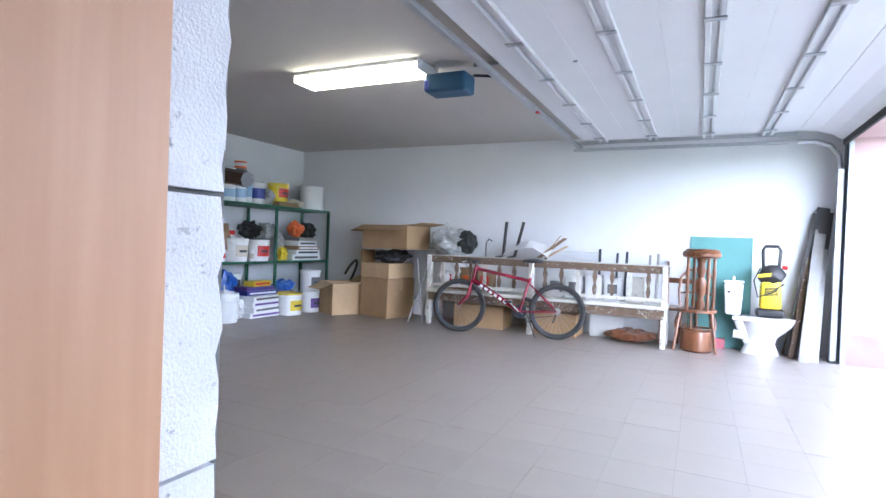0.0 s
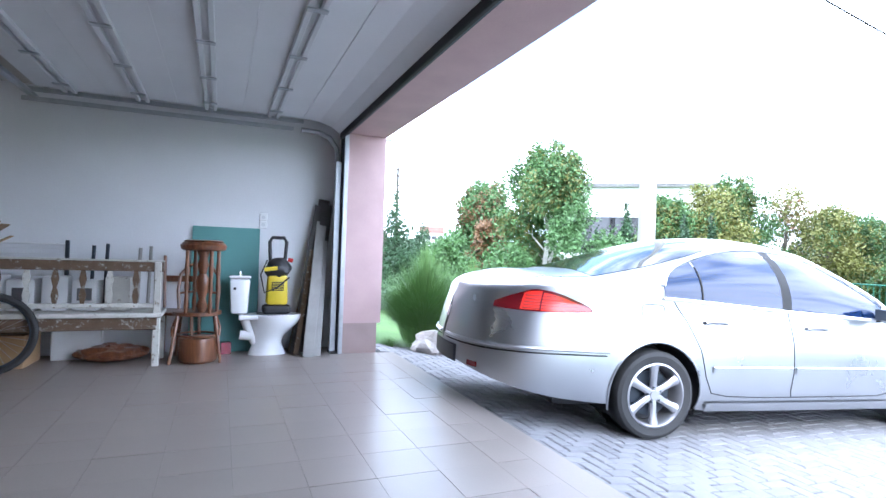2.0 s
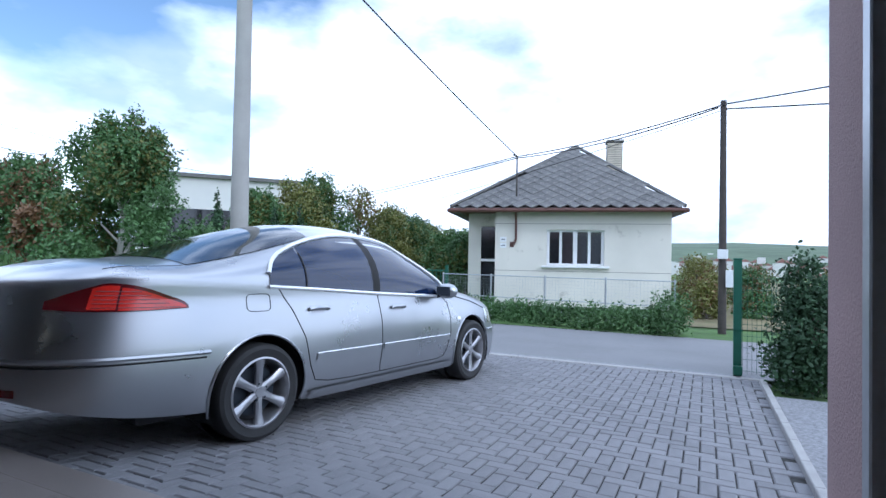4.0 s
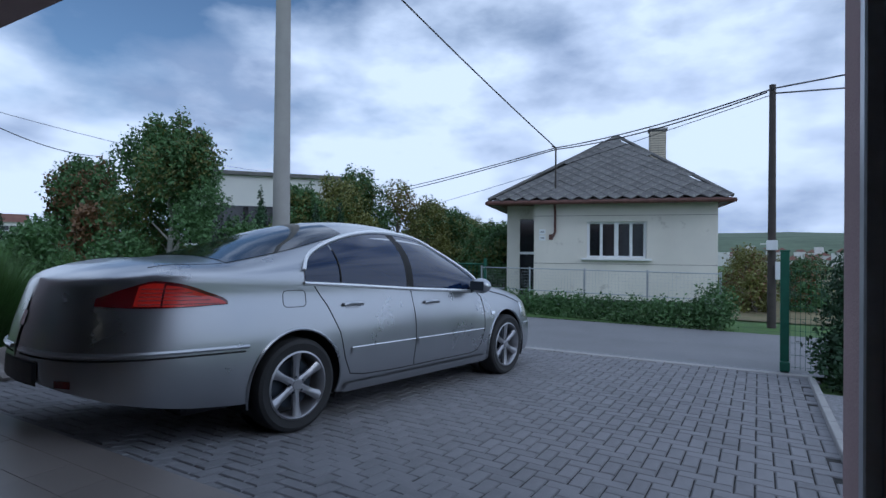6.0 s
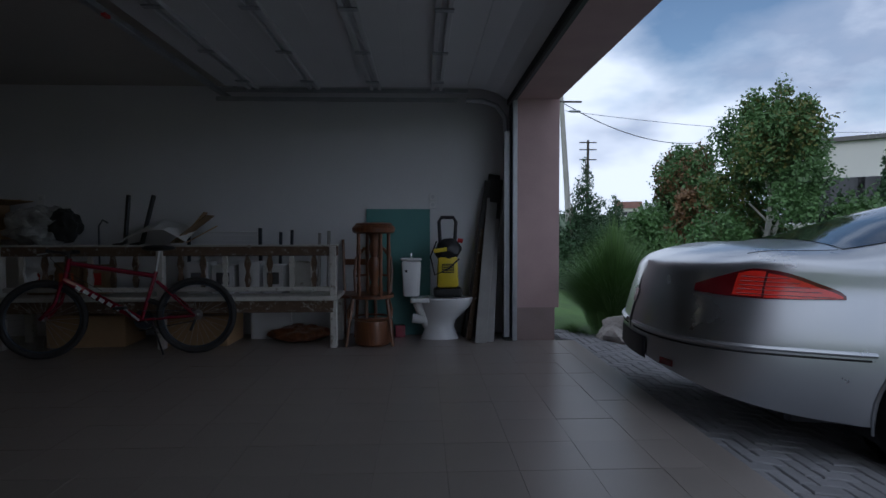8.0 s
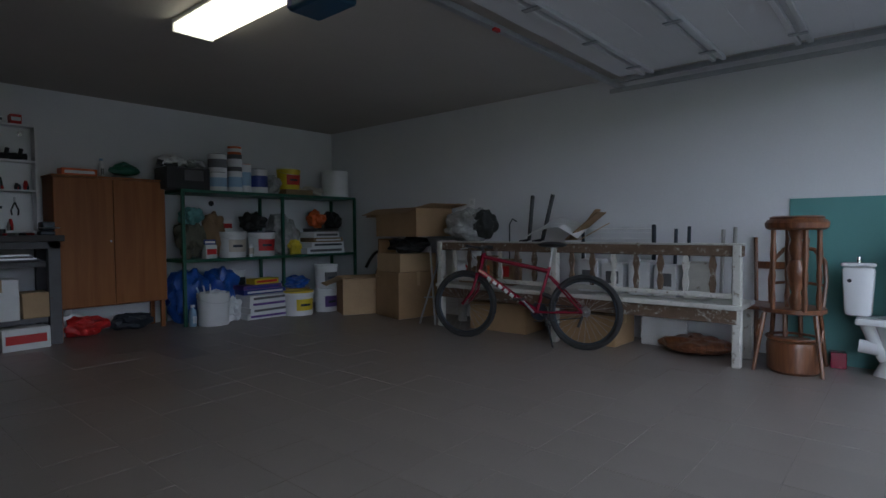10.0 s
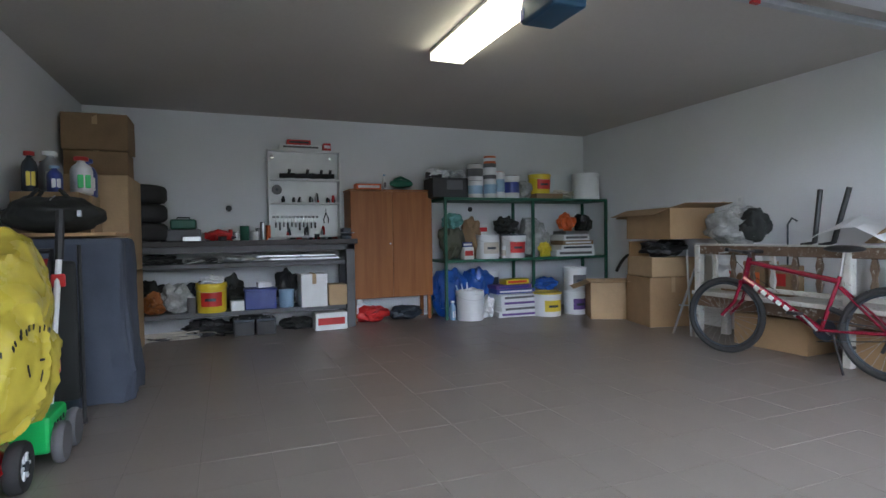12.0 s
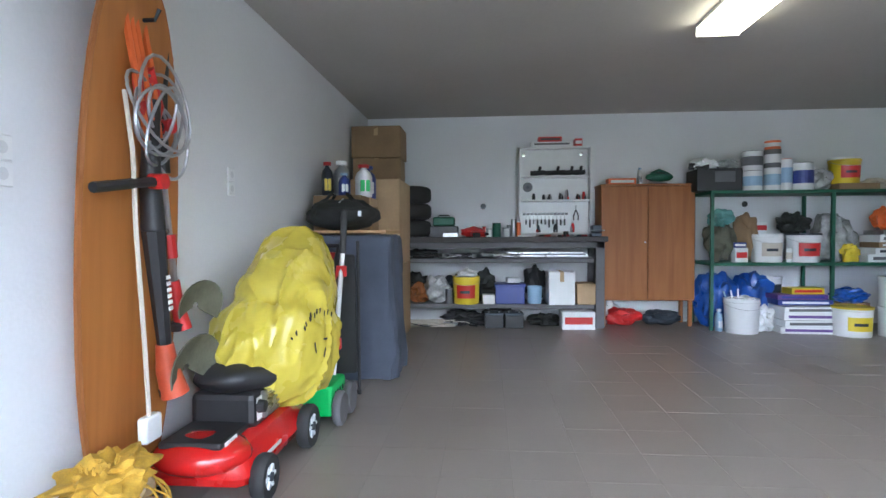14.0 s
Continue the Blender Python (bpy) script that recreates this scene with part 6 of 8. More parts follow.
tin(-4.78, 8.56, 1.808, 0.085, 0.20, "grey", "grey paint tin in a stack", "orange", "white")
tin(-4.78, 8.56, 2.015, 0.08, 0.09, "orange", "orange paint tin on a stack", "white", "white")
tin(-4.80, 8.71, 1.551, 0.07, 0.35, "white", "tall white tin with orange lid", "orange", "ltblue")
tin(-4.78, 8.88, 1.551, 0.11, 0.30, "white", "white tin with a blue label", "black", "blue")
lump("plastic_bag", -4.80, 9.08, 1.551, (0.1, 0.12, 0.12), "film", "translucent plastic bag on the rack", "bag", 13, 0.4)
pack("carton", -4.82, 9.42, 1.551, 0.3, 0.42, 0.07, 0, "carton3", "flat brown box on the rack", "box")
tub("bucket", -4.84, 9.36, 1.622, 0.155, 0.28, "yellow", "pale yellow paint bucket with a red base band", "white", "red", True)
lump("folded_cloth", -4.82, 9.68, 1.551, (0.12, 0.2, 0.06), "rope", "folded pale dusty cloth on the rack", "cloth", 16, 0.4)
tub("white_tub", -4.82, 10.12, 1.551, 0.19, 0.37, "white", "plain white plastic tub on the rack", None, None, False, 1.0)
# middle shelf
lump("green_bag", -4.85, 8.02, 0.756, (0.14, 0.16, 0.25), "moss", "dark green filled bag on the rack", "bag", 21, 0.4)
lump("green_cloth", -4.76, 8.0, 1.15, (0.1, 0.12, 0.1), "teal", "green cloth lying on a bag", "cloth", 22, 0.6)
lump("brown_sack", -4.88, 8.32, 0.756, (0.14, 0.14, 0.27), "carton3", "brown paper sack on the rack", "sack", 23, 0.3)
pack("printed_box", -4.72, 8.19, 0.756, 0.1, 0.14, 0.16, 4, "white", "white and red small box on the rack", "box", "red")
pack("printed_box", -4.72, 8.18, 0.918, 0.1, 0.13, 0.06, -5, "blue", "dark blue small box on the rack", "box", "white")
tub("bucket", -4.76, 8.5, 0.756, 0.165, 0.31, "white", "white paint bucket with a printed label", None, "rope", True)
pack("printed_box", -4.86, 8.46, 1.07, 0.12, 0.14, 0.14, 0, "white", "white box with a red square on the rack", "box", "red")
tin(-4.66, 8.69, 0.756, 0.03, 0.15, "white", "slim white bottle-like tin", "white", "rope")
tub("bucket", -4.76, 8.89, 0.756, 0.17, 0.31, "white", "white bucket with a red print and dark lid", "dkmetal", "red", True)
lump("black_bag", -4.86, 8.84, 1.075, (0.13, 0.16, 0.11), "canvas", "black bundle on a bucket", "bag", 24, 0.5)
lump("wrapped_roll", -4.9, 9.28, 0.756, (0.16, 0.2, 0.27), "film", "grey plastic-wrapped bundle on the rack", "bundle", 25, 0.45)
lump("yellow_bag", -4.72, 9.36, 0.756, (0.06, 0.09, 0.1), "yellow", "small yellow bag on the rack", "bag", 26, 0.4)
for k, (mtl, st, hh) in enumerate((("white", "grey", 0.085), ("white", "dkmetal", 0.07), ("carton3", "white", 0.06), ("white", "grey", 0.08), ("steel", None, 0.05))):
    pack("flat_box", -4.80 + 0.01 * (k % 2), 9.82 + 0.02 * (k % 3), 0.756 + sum((0.085, 0.07, 0.06, 0.08, 0.05)[:k]) + 0.001 * k, 0.32, 0.62 - 0.06 * k, hh, (k * 3) % 5 - 2, mtl, ("flat white packed box in a stack", "flat white box with dark print", "flat brown box in a stack", "flat white box in a stack", "flat grey tray on the stack")[k], "box", st)
lump("orange_sack", -4.9, 9.84, 1.108, (0.1, 0.13, 0.12), "orange", "orange and black bundle on the stack", "bundle", 27, 0.5)
lump("dark_sack", -4.88, 10.12, 1.058, (0.12, 0.12, 0.14), "canvas", "dark bundle at the end of the rack", "bundle", 28, 0.5)
# floor under the rack
lump("blue_bag", -4.9, 8.02, 0.0, (0.18, 0.24, 0.32), "tarp", "large blue plastic bag under the rack", "bag", 31, 0.4)
lump("blue_bag", -4.92, 8.42, 0.0, (0.17, 0.22, 0.31), "tarp", "large blue plastic bag under the rack", "bag", 32, 0.4)
bk = tub("bucket", -4.55, 8.14, 0.0, 0.178, 0.37, "white", "white open bucket with brushes on the floor", None, None, True)
for k in range(3):
    part("brush_stick", T([(0.03 * k, -0.05, 0.1), (0.06 * k - 0.05, -0.17 + 0.05 * k, 0.44 + 0.02 * k)], 0.01, 6), "white" if k else "ltblue", bk)
lump("rag_wad", -4.55, 8.14, 0.3, (0.1, 0.12, 0.05), "white", "pale rags filling the open bucket", "rags", 33, 0.6)
bottle(-4.62, 7.93, 0, 0.06, 0.24, "ltblue", "pale blue bottle beside a bucket", "white", "white")
lump("plastic_bag", -4.62, 8.41, 0.0, (0.1, 0.1, 0.13), "white", "crumpled white plastic bag on the floor", "bag", 34, 0.6)
tub("bucket", -4.98, 8.62, 0.30, 0.15, 0.28, "white", "white bucket with black printed band", None, "dkmetal", False)
pack("carton", -4.98, 8.62, 0.0, 0.3, 0.34, 0.299, 0, "carton3", "brown box under the rack", "box")
for k in range(4):
    pack("tile_box", -4.62 + 0.015 * (k % 2), 8.82 + 0.012 * (k % 3), 0.0735 * k, 0.32, 0.60, 0.072, (-3, 2, -1, 3)[k], "white", "flat white box of laminate with a dark print", "box", ("purple", "grey", "purple", "grey")[k])
pack("printed_box", -4.66, 8.80, 0.296, 0.26, 0.56, 0.06, -2, "blue", "long blue printed box on the stack", "box", "white")
pack("printed_box", -4.68, 8.78, 0.357, 0.24, 0.54, 0.05, 3, "purple", "long purple printed box on the stack", "box", "blue")
pack("printed_box", -4.70, 8.86, 0.408, 0.18, 0.36, 0.07, 5, "yellow", "yellow and red printed box on the stack", "box", "red")
tub("bucket", -4.42, 9.20, 0.0, 0.182, 0.30, "white", "white tub with a yellow lid and print", "yellow", "yellow", False, 0.95)
lump("blue_tool", -4.62, 9.30, 0.32, (0.1, 0.17, 0.08), "tarp", "blue and red tools behind the tub", "tool", 35, 0.5)
pack("carton", -4.72, 9.3, 0.0, 0.24, 0.4, 0.319, 0, "carton3", "brown box under the rack", "box")
tub("bucket", -4.40, 9.62, 0.0, 0.15, 0.30, "white", "white plastic bucket with purple print", "white", "purple", False, 0.97)
tub("bucket", -4.40, 9.62, 0.313, 0.15, 0.30, "white", "white plastic bucket stacked on another", "white", "grey", False, 0.97)

# ---- corner cartons ----
carton("carton", -3.99, 9.86, 0, 0.56, 0.56, 0.46, -28, "carton2", "open light brown carton on the floor", 1)
bm = bmesh.new()
tube(bm, [(-4.1 + 0.25 * math.sin(a) * 0.6, 10.15 + 0.12 * math.cos(a), 0.5 + 0.28 * math.sin(a)) for a in np.linspace(-0.4, 2.9, 18)], 0.02, 8)
ob = part("hose", bm, "black")
tagged(ob, "thick black hose bowed out of a carton", "hose")
carton("carton", -3.28, 10.02, 0.0, 0.56, 0.56, 0.56, -14, "carton", "brown carton under other boxes")
carton("carton", -3.30, 10.04, 0.561, 0.54, 0.54, 0.22, -12, "carton2", "light brown carton in a stack")
ob = part("veneer_panel", B(-0.02, 0.02, -0.25, 0.0, 0, 0.96, bev=0.003), "pine")
ob.matrix_basis = pose(-3.62, 10.16, 0, 0, 0, -14)
tagged(ob, "light pine panel standing beside cartons", "panel")
lump("black_machine", -3.22, 10.0, 0.782, (0.24, 0.22, 0.10), "black", "black machine parts on a carton", "machine part", 41, 0.5)
carton("carton", -3.18, 10.05, 0.99, 0.82, 0.56, 0.34, -8, "carton", "large open brown carton on a stack", 1)
st = thing("folding_stand", pose(-2.72, 9.78, 0), "thin grey folding metal stand", "stand")
for a, b in (((0.0, -0.12, 0), (0.25, 0.0, 0.86)), ((0.22, -0.1, 0), (0.02, 0.05, 0.86)), ((0.05, 0.2, 0), (0.25, 0.05, 0.86))):
    part("leg", T([a, b], 0.012, 6), "galv", st)
part("crossbar", T([(0.05, -0.09, 0.3), (0.18, 0.08, 0.3)], 0.008, 6), "galv", st)

# ---- old bench ----
bn = thing("old_bench", pose(0, 9.70, 0), "old bench of flaking white wood stacked with junk", "bench")
part("top_rail", B(-2.48, 0.58, 0.0, 0.045, 0.845, 0.93, bev=0.006), "oldwood", bn, "bare brown top rail with white remnants")
part("top_cap", B(-2.48, 0.58, -0.012, 0.06, 0.931, 0.945, bev=0.003), "oldpaint", bn)
part("lower_rail", B(-2.46, 0.56, 0.005, 0.04, 0.52, 0.56, bev=0.005), "oldpaint", bn)
part("seat", B(-2.46, 0.58, -0.06, 0.42, 0.44, 0.48, bev=0.006), "oldpaint", bn)
part("seat_apron", B(-2.44, 0.54, -0.02, 0.02, 0.33, 0.439, bev=0.005), "oldwood", bn)
for x in (-2.48, -1.06, 0.49):
    part("leg", B(x + 0.015, x + 0.075, -0.015, 0.06, 0, 0.93, bev=0.006), "oldpaint", bn)
    part("leg", B(x, x + 0.08, 0.36, 0.43, 0, 0.439, bev=0.006), "oldpaint", bn)
for i in range(14):
    x = -2.24 + i * 0.20
    if abs(x + 1.02) < 0.08:
        continue
    bm = bmesh.new()
    prof = [(-0.014, 0.56), (-0.026, 0.63), (-0.012, 0.70), (-0.028, 0.77), (-0.014, 0.845)]
    g = [[bm.verts.new((x + s * dx, yy, z)) for dx, z in prof] for s, yy in ((1, 0.01), (1, 0.035), (-1, 0.035), (-1, 0.01))]
    for a, b in zip(g, g[1:] + g[:1]):
        for k in range(4):
            bm.faces.new((a[k], a[k + 1], b[k + 1], b[k]))
    part("baluster", bm, "oldwood" if i % 3 else "oldpaint", bn)
# behind and on the bench
for i, (x, mtl, st_, w) in enumerate(((-2.2, "carton3", "red", 0.22), (-1.95, "carton3", "orange", 0.22), (-1.7, "carton3", "red", 0.2), (-0.75, "white", "grey", 0.2), (-0.52, "white", "grey", 0.2), (-0.28, "white", None, 0.19), (-0.05, "white", "grey", 0.19), (0.2, "oldpaint", None, 0.2))):
    sb = pack("storage_box", x, 9.97, 0.481, w, 0.2, 0.27 + 0.03 * (i % 2), 3 * (i % 3) - 3, mtl, "white plastic box standing on the bench" if i > 2 else "brown box with red print on the bench", "box")
    if st_:
        part("print", B(-w * 0.3, w * 0.3, -0.1015, -0.1005, 0.09, 0.2), st_, sb)
ob = thing("dish_rack", pose(-0.62, 10.22, 0.72), "white wire rack leaning by the wall", "wire rack")
part("frame", T([(-0.33, 0, 0), (0.33, 0, 0), (0.33, 0.0, 0.34), (-0.33, 0.0, 0.34)], 0.012, 6, closed=True), "white", ob)
for j in range(6):
    part("wire", T([(-0.33, 0, 0.05 + j * 0.05), (0.33, 0, 0.05 + j * 0.05)], 0.004, 5), "white", ob)
for x in (-0.35, 0.35):
    part("end_post", B(x - 0.015, x + 0.015, -0.02, 0.02, -0.24, 0.38, bev=0.003), "dkmetal", ob)
for i, (x, h) in enumerate(((-0.05, 1.06), (0.06, 1.08), (0.33, 1.05), (0.42, 1.07))):
    ob = part("chair_leg_upturned", T([(x, 10.1, 0.48), (x + 0.01, 10.12, h)], 0.016, 7), "dkmetal" if i < 2 else "graywood")
    tagged(ob, "thin upturned furniture leg on the bench", "furniture leg", "upturned legs")
for x, dx in ((-1.52, 0.02), (-1.36, 0.10)):
    ob = part("bent_rod", T([(x - 0.1, 10.05, 0.93), (x, 10.08, 0.96), (x + dx, 10.12, 1.42)], 0.022, 7), "black")
    tagged(ob, "black padded bar sticking up", "bar", "black bars")
bm = bmesh.new()
sheet(bm, [[(-1.45 + 0.6 * i / 6, 9.85 + 0.25 * j / 3, 0.96 + 0.12 * math.sin(i * 0.5) + 0.03 * j + 0.01 * math.sin(i * 2 + j)) for j in range(4)] for i in range(7)])
tagged(part("paper_sheet", thicken(bm, 0.004), "white"), "large white paper sheet draped on junk", "paper")
for k, (a, mtl) in enumerate(((38, "carton3"), (52, "carton"), (30, "carton2"))):
    ob = part("cardboard_sheet", B(0, 0.42 - 0.05 * k, -0.1, 0.1, -0.004, 0.004), mtl)
    ob.matrix_basis = pose(-1.0 + 0.03 * k, 9.98 + 0.05 * k, 0.96, 0, -a, 12 * k)
    tagged(ob, "torn piece of cardboard sticking up", "cardboard", "cardboard pieces")
lump("plastic_film", -2.2, 10.0, 0.95 - 0.46, (0.2, 0.18, 0.22), "white", "pale plastic bags piled behind the bench", "bag", 42, 0.6)
lump("plastic_film", -2.25, 10.02, 0.90, (0.3, 0.18, 0.20), "film", "grey crumpled plastic film heap", "plastic film", 43, 0.4)
lump("dark_sack", -2.02, 9.98, 0.96, (0.14, 0.12, 0.16), "canvas", "dark strapped bundle in the heap", "bundle", 44, 0.25)
ob = part("metal_hook", T([(-1.78, 10.1, 0.6), (-1.78, 10.1, 1.12), (-1.74, 10.1, 1.18), (-1.69, 10.1, 1.15)], 0.008, 6), "dkmetal")
tagged(ob, "thin bent metal hook standing up", "hook")
carton("carton", -1.75, 10.0, 0, 0.7, 0.4, 0.3, 2, "carton", "brown carton under the bench")
carton("carton", -0.75, 10.02, 0, 0.6, 0.4, 0.28, -2, "carton", "brown carton under the bench")
pack("white_board", -0.15, 10.15, 0, 0.4, 0.04, 0.27, 0, "white", "white panel leaning under the bench", "panel")
lump("round_basin", 0.15, 10.05, 0, (0.3, 0.22, 0.07), "chairwood", "brown round basin under the bench", "basin", 45, 0.05)

# ---- bicycle ----
def bicycle():
    ob = thing("bicycle", pose(-1.185, 9.475, 0, -3, 0, 9), "red mountain bike leaning against the old bench", "bicycle")
    rx, fx_, r = 0.55, -0.66, 0.33
    hubs = {rx: Vector((rx, 0, r)), fx_: Vector((fx_, 0, r))}
    for hx, nm in ((rx, "rear_wheel"), (fx_, "front_wheel")):
        c = hubs[hx]
        wh = new(nm)
        wh.parent = ob
        wh.matrix_basis = pose(hx, 0, r) @ pose(0, 0, 0, 0, 0, 6 if hx < 0 else 0)
        pts = [(math.cos(a) * (r - 0.022), 0, math.sin(a) * (r - 0.022)) for a in np.linspace(0, 2 * math.pi, 49)[:-1]]
        part("tyre", T(pts, 0.027, 8, closed=True), "rubber", wh, smooth=True)
        pts = [(math.cos(a) * (r - 0.052), 0, math.sin(a) * (r - 0.052)) for a in np.linspace(0, 2 * math.pi, 49)[:-1]]
        part("rim", T(pts, 0.010, 6, closed=True), "dkmetal", wh, smooth=True)
        part("hub", L([(0.016, -0.05), (0.02, -0.045), (0.016, 0), (0.02, 0.045), (0.016, 0.05)], 12, axis="y"), "steel", wh)
        bm = bmesh.new()
        for k in range(28):
            a = 2 * math.pi * k / 28
            b = a + (0.5 if k % 2 else -0.5)
            tube(bm, [(0.018 * math.cos(b), 0.03 * (1 if k % 4 < 2 else -1), 0.018 * math.sin(b)), ((r - 0.055) * math.cos(a), 0, (r - 0.055) * math.sin(a))], 0.0014, 3, cap=False)
        part("spokes", bm, "steel", wh)
    bb, st, ht, hb = Vector((0.10, 0, 0.30)), Vector((0.22, 0, 0.72)), Vector((-0.45, 0, 0.80)), Vector((-0.50, 0, 0.66))
    fr = part("frame", T([bb, st], 0.016, 8), "bikered", ob, smooth=True)
    for n, a, b, rr in (("down_tube", hb, bb, 0.030), ("top_tube", ht, st - Vector((0.01, 0, 0.04)), 0.022), ("head_tube", ht + Vector((-0.01, 0, 0.04)), hb - Vector((-0.0, 0, 0.03)), 0.022)):
        part(n, T([a, b], rr, 8), "bikered", ob, smooth=True)
    for s in (-1, 1):
        part("chain_stay", T([bb + Vector((0, s * 0.03, 0)), hubs[rx] + Vector((0, s * 0.065, 0))], 0.010, 6), "bikered", ob)
        part("seat_stay", T([st - Vector((0, -s * 0.02, 0.08)), hubs[rx] + Vector((0, s * 0.065, 0))], 0.009, 6), "bikered", ob)
        part("fork_blade", T([hb + Vector((0, s * 0.05, -0.03)), hb + Vector((-0.05, s * 0.055, -0.2)), hubs[fx_] + Vector((0, s * 0.055, 0))], 0.014, 7), "bikered", ob)
        part("crank", T([bb + Vector((0, s * 0.06, 0)), bb + Vector((s * 0.12, s * 0.08, -s * 0.12))], 0.010, 6), "steel", ob)
        part("pedal", B(bb.x + s * 0.12 - 0.045, bb.x + s * 0.12 + 0.045, s * 0.14 - 0.04, s * 0.14 + 0.04, bb.z - s * 0.12 - 0.012, bb.z - s * 0.12 + 0.012, bev=0.004), "black", ob)
        part("grip", T([(-0.53, s * 0.19, 0.90), (-0.49, s * 0.29, 0.90)], 0.017, 8), "rubber", ob)
        part("brake_lever", T([(-0.55, s * 0.16, 0.885), (-0.59, s * 0.24, 0.87)], 0.006, 5), "steel", ob)
    part("fork_crown", T([hb + Vector((0, -0.06, -0.03)), hb + Vector((0, 0.06, -0.03))], 0.018, 7), "bikered", ob)
    for k in range(6):
        p = hb.lerp(bb, 0.2 + 0.1 * k)
        part("frame_print", B(-0.022, 0.022, -0.0325, -0.0295, -0.016, 0.016, m=Matrix.Translation(p) @ Matrix.Rotation(0.66, 4, "Y")), "white", fr)
    part("handlebar", T([(-0.49, -0.29, 0.90), (-0.53, -0.18, 0.90), (-0.52, 0, 0.89), (-0.53, 0.18, 0.90), (-0.49, 0.29, 0.90)], 0.011, 8), "black", ob)
    part("stem", T([ht + Vector((-0.01, 0, 0.04)), (-0.47, 0, 0.88), (-0.52, 0, 0.89)], 0.016, 8), "black", ob)
    part("seat_post", T([st, (0.245, 0, 0.90)], 0.012, 8), "steel", ob)
    bm = blob(bmesh.new(), (0.24, 0, 0.925), (0.14, 0.065, 0.028), 3, 0.0)
    for v in bm.verts:
        v.co.y *= 0.4 + 0.75 * min(1, max(0, (v.co.x - 0.08) / 0.2))
    part("saddle", bm, "black", ob, smooth=True)
    part("chainring", L([(0.085, 0.058), (0.085, 0.063)], 28, (bb.x, 0, bb.z), axis="y"), "dkmetal", ob)
    part("cassette", L([(0.045, 0.03), (0.03, 0.06)], 20, (rx, 0, r), axis="y"), "steel", ob)
    part("chain", T([bb + Vector((0, -0.055, 0.085)), hubs[rx] + Vector((0, -0.045, 0.045))], 0.004, 4), "dkmetal", ob)
    part("chain", T([bb + Vector((0, -0.055, -0.085)), hubs[rx] + Vector((0, -0.045, -0.045))], 0.004, 4), "dkmetal", ob)
    part("derailleur", T([hubs[rx] + Vector((0, -0.05, -0.03)), hubs[rx] + Vector((-0.04, -0.05, -0.13))], 0.012, 6), "black", ob)
    part("kickstand", T([bb + Vector((0.1, -0.04, -0.02)), bb + Vector((0.22, -0.15, -0.285))], 0.009, 6), "black", ob)
    part("shock", T([(0.16, 0, 0.47), (0.30, 0, 0.42)], 0.022, 8), "black", ob)
    part("brake_cable", T([(-0.55, -0.1, 0.88), (-0.59, -0.03, 0.84), (-0.5, -0.02, 0.74), (-0.2, -0.025, 0.56)], 0.003, 4), "black", ob)


bicycle()

# ---- chair, stool, drum ----
chr_ = thing("bentwood_chair", pose(0.86, 9.95, 0, 0, 0, 180), "dark bentwood chair carrying an upturned stool", "chair")
part("seat", L([(0.20, 0.43), (0.215, 0.435), (0.215, 0.465), (0.195, 0.47)], 28), "chairwood", chr_, smooth=True)
for sx in (-1, 1):
    part("leg", T([(sx * 0.16, 0.15, 0.43), (sx * 0.19, 0.19, 0.2), (sx * 0.215, 0.22, 0)], 0.018, 8, r1=0.013), "chairwood", chr_, smooth=True)
    part("leg", T([(sx * 0.15, -0.16, 0.43), (sx * 0.17, -0.2, 0.2), (sx * 0.19, -0.23, 0)], 0.018, 8, r1=0.013), "chairwood", chr_, smooth=True)
    part("brace", T([(sx * 0.17, 0.05, 0.43), (sx * 0.205, 0.16, 0.33), (sx * 0.2, 0.19, 0.25)], 0.010, 6), "chairwood", chr_)
pts = [(-0.17, -0.16, 0.45), (-0.185, -0.2, 0.65), (-0.17, -0.24, 0.80), (-0.1, -0.26, 0.89), (0, -0.265, 0.91), (0.1, -0.26, 0.89), (0.17, -0.24, 0.80), (0.185, -0.2, 0.65), (0.17, -0.16, 0.45)]
part("backrest", T(pts, 0.016, 8), "chairwood", chr_, smooth=True)
part("back_slat", T([(-0.175, -0.2, 0.62), (0, -0.22, 0.64), (0.175, -0.2, 0.62)], 0.012, 6), "chairwood", chr_)
part("leg_ring", T([(0.17 * math.cos(a), 0.17 * math.sin(a), 0.24) for a in np.linspace(0, 2 * math.pi, 25)[:-1]], 0.010, 6, closed=True), "chairwood", chr_)
stl = thing("wooden_stool", pose(0.90, 9.78, 0.471), "turned wooden stool stacked upside down on a chair", "stool")
part("seat", L([(0.17, 0.575), (0.195, 0.59), (0.20, 0.625), (0.185, 0.645), (0.165, 0.655), (0.172, 0.665), (0.15, 0.675)], 28), "chairwood", stl, smooth=True)
part("hub", L([(0.03, 0.0), (0.05, 0.06), (0.028, 0.12), (0.055, 0.22), (0.06, 0.30), (0.03, 0.36), (0.05, 0.44), (0.035, 0.50), (0.06, 0.584)], 16), "chairwood", stl, smooth=True)
for k in range(4):
    a = k * math.pi / 2 + 0.5
    prof = [(0.014, 0.0), (0.02, 0.08), (0.013, 0.16), (0.02, 0.24), (0.015, 0.3), (0.022, 0.4), (0.016, 0.5), (0.018, 0.59)]
    part("leg", L(prof, 10, (0.15 * math.cos(a), 0.15 * math.sin(a), 0)), "chairwood", stl, smooth=True)
drum = thing("clay_drum", pose(0.88, 9.86, 0), "reddish-brown round drum under the chair", "drum")
part("body", L([(0.15, 0), (0.17, 0.02), (0.175, 0.2), (0.168, 0.23), (0.15, 0.232)], 28), "chairwood", drum, smooth=True)
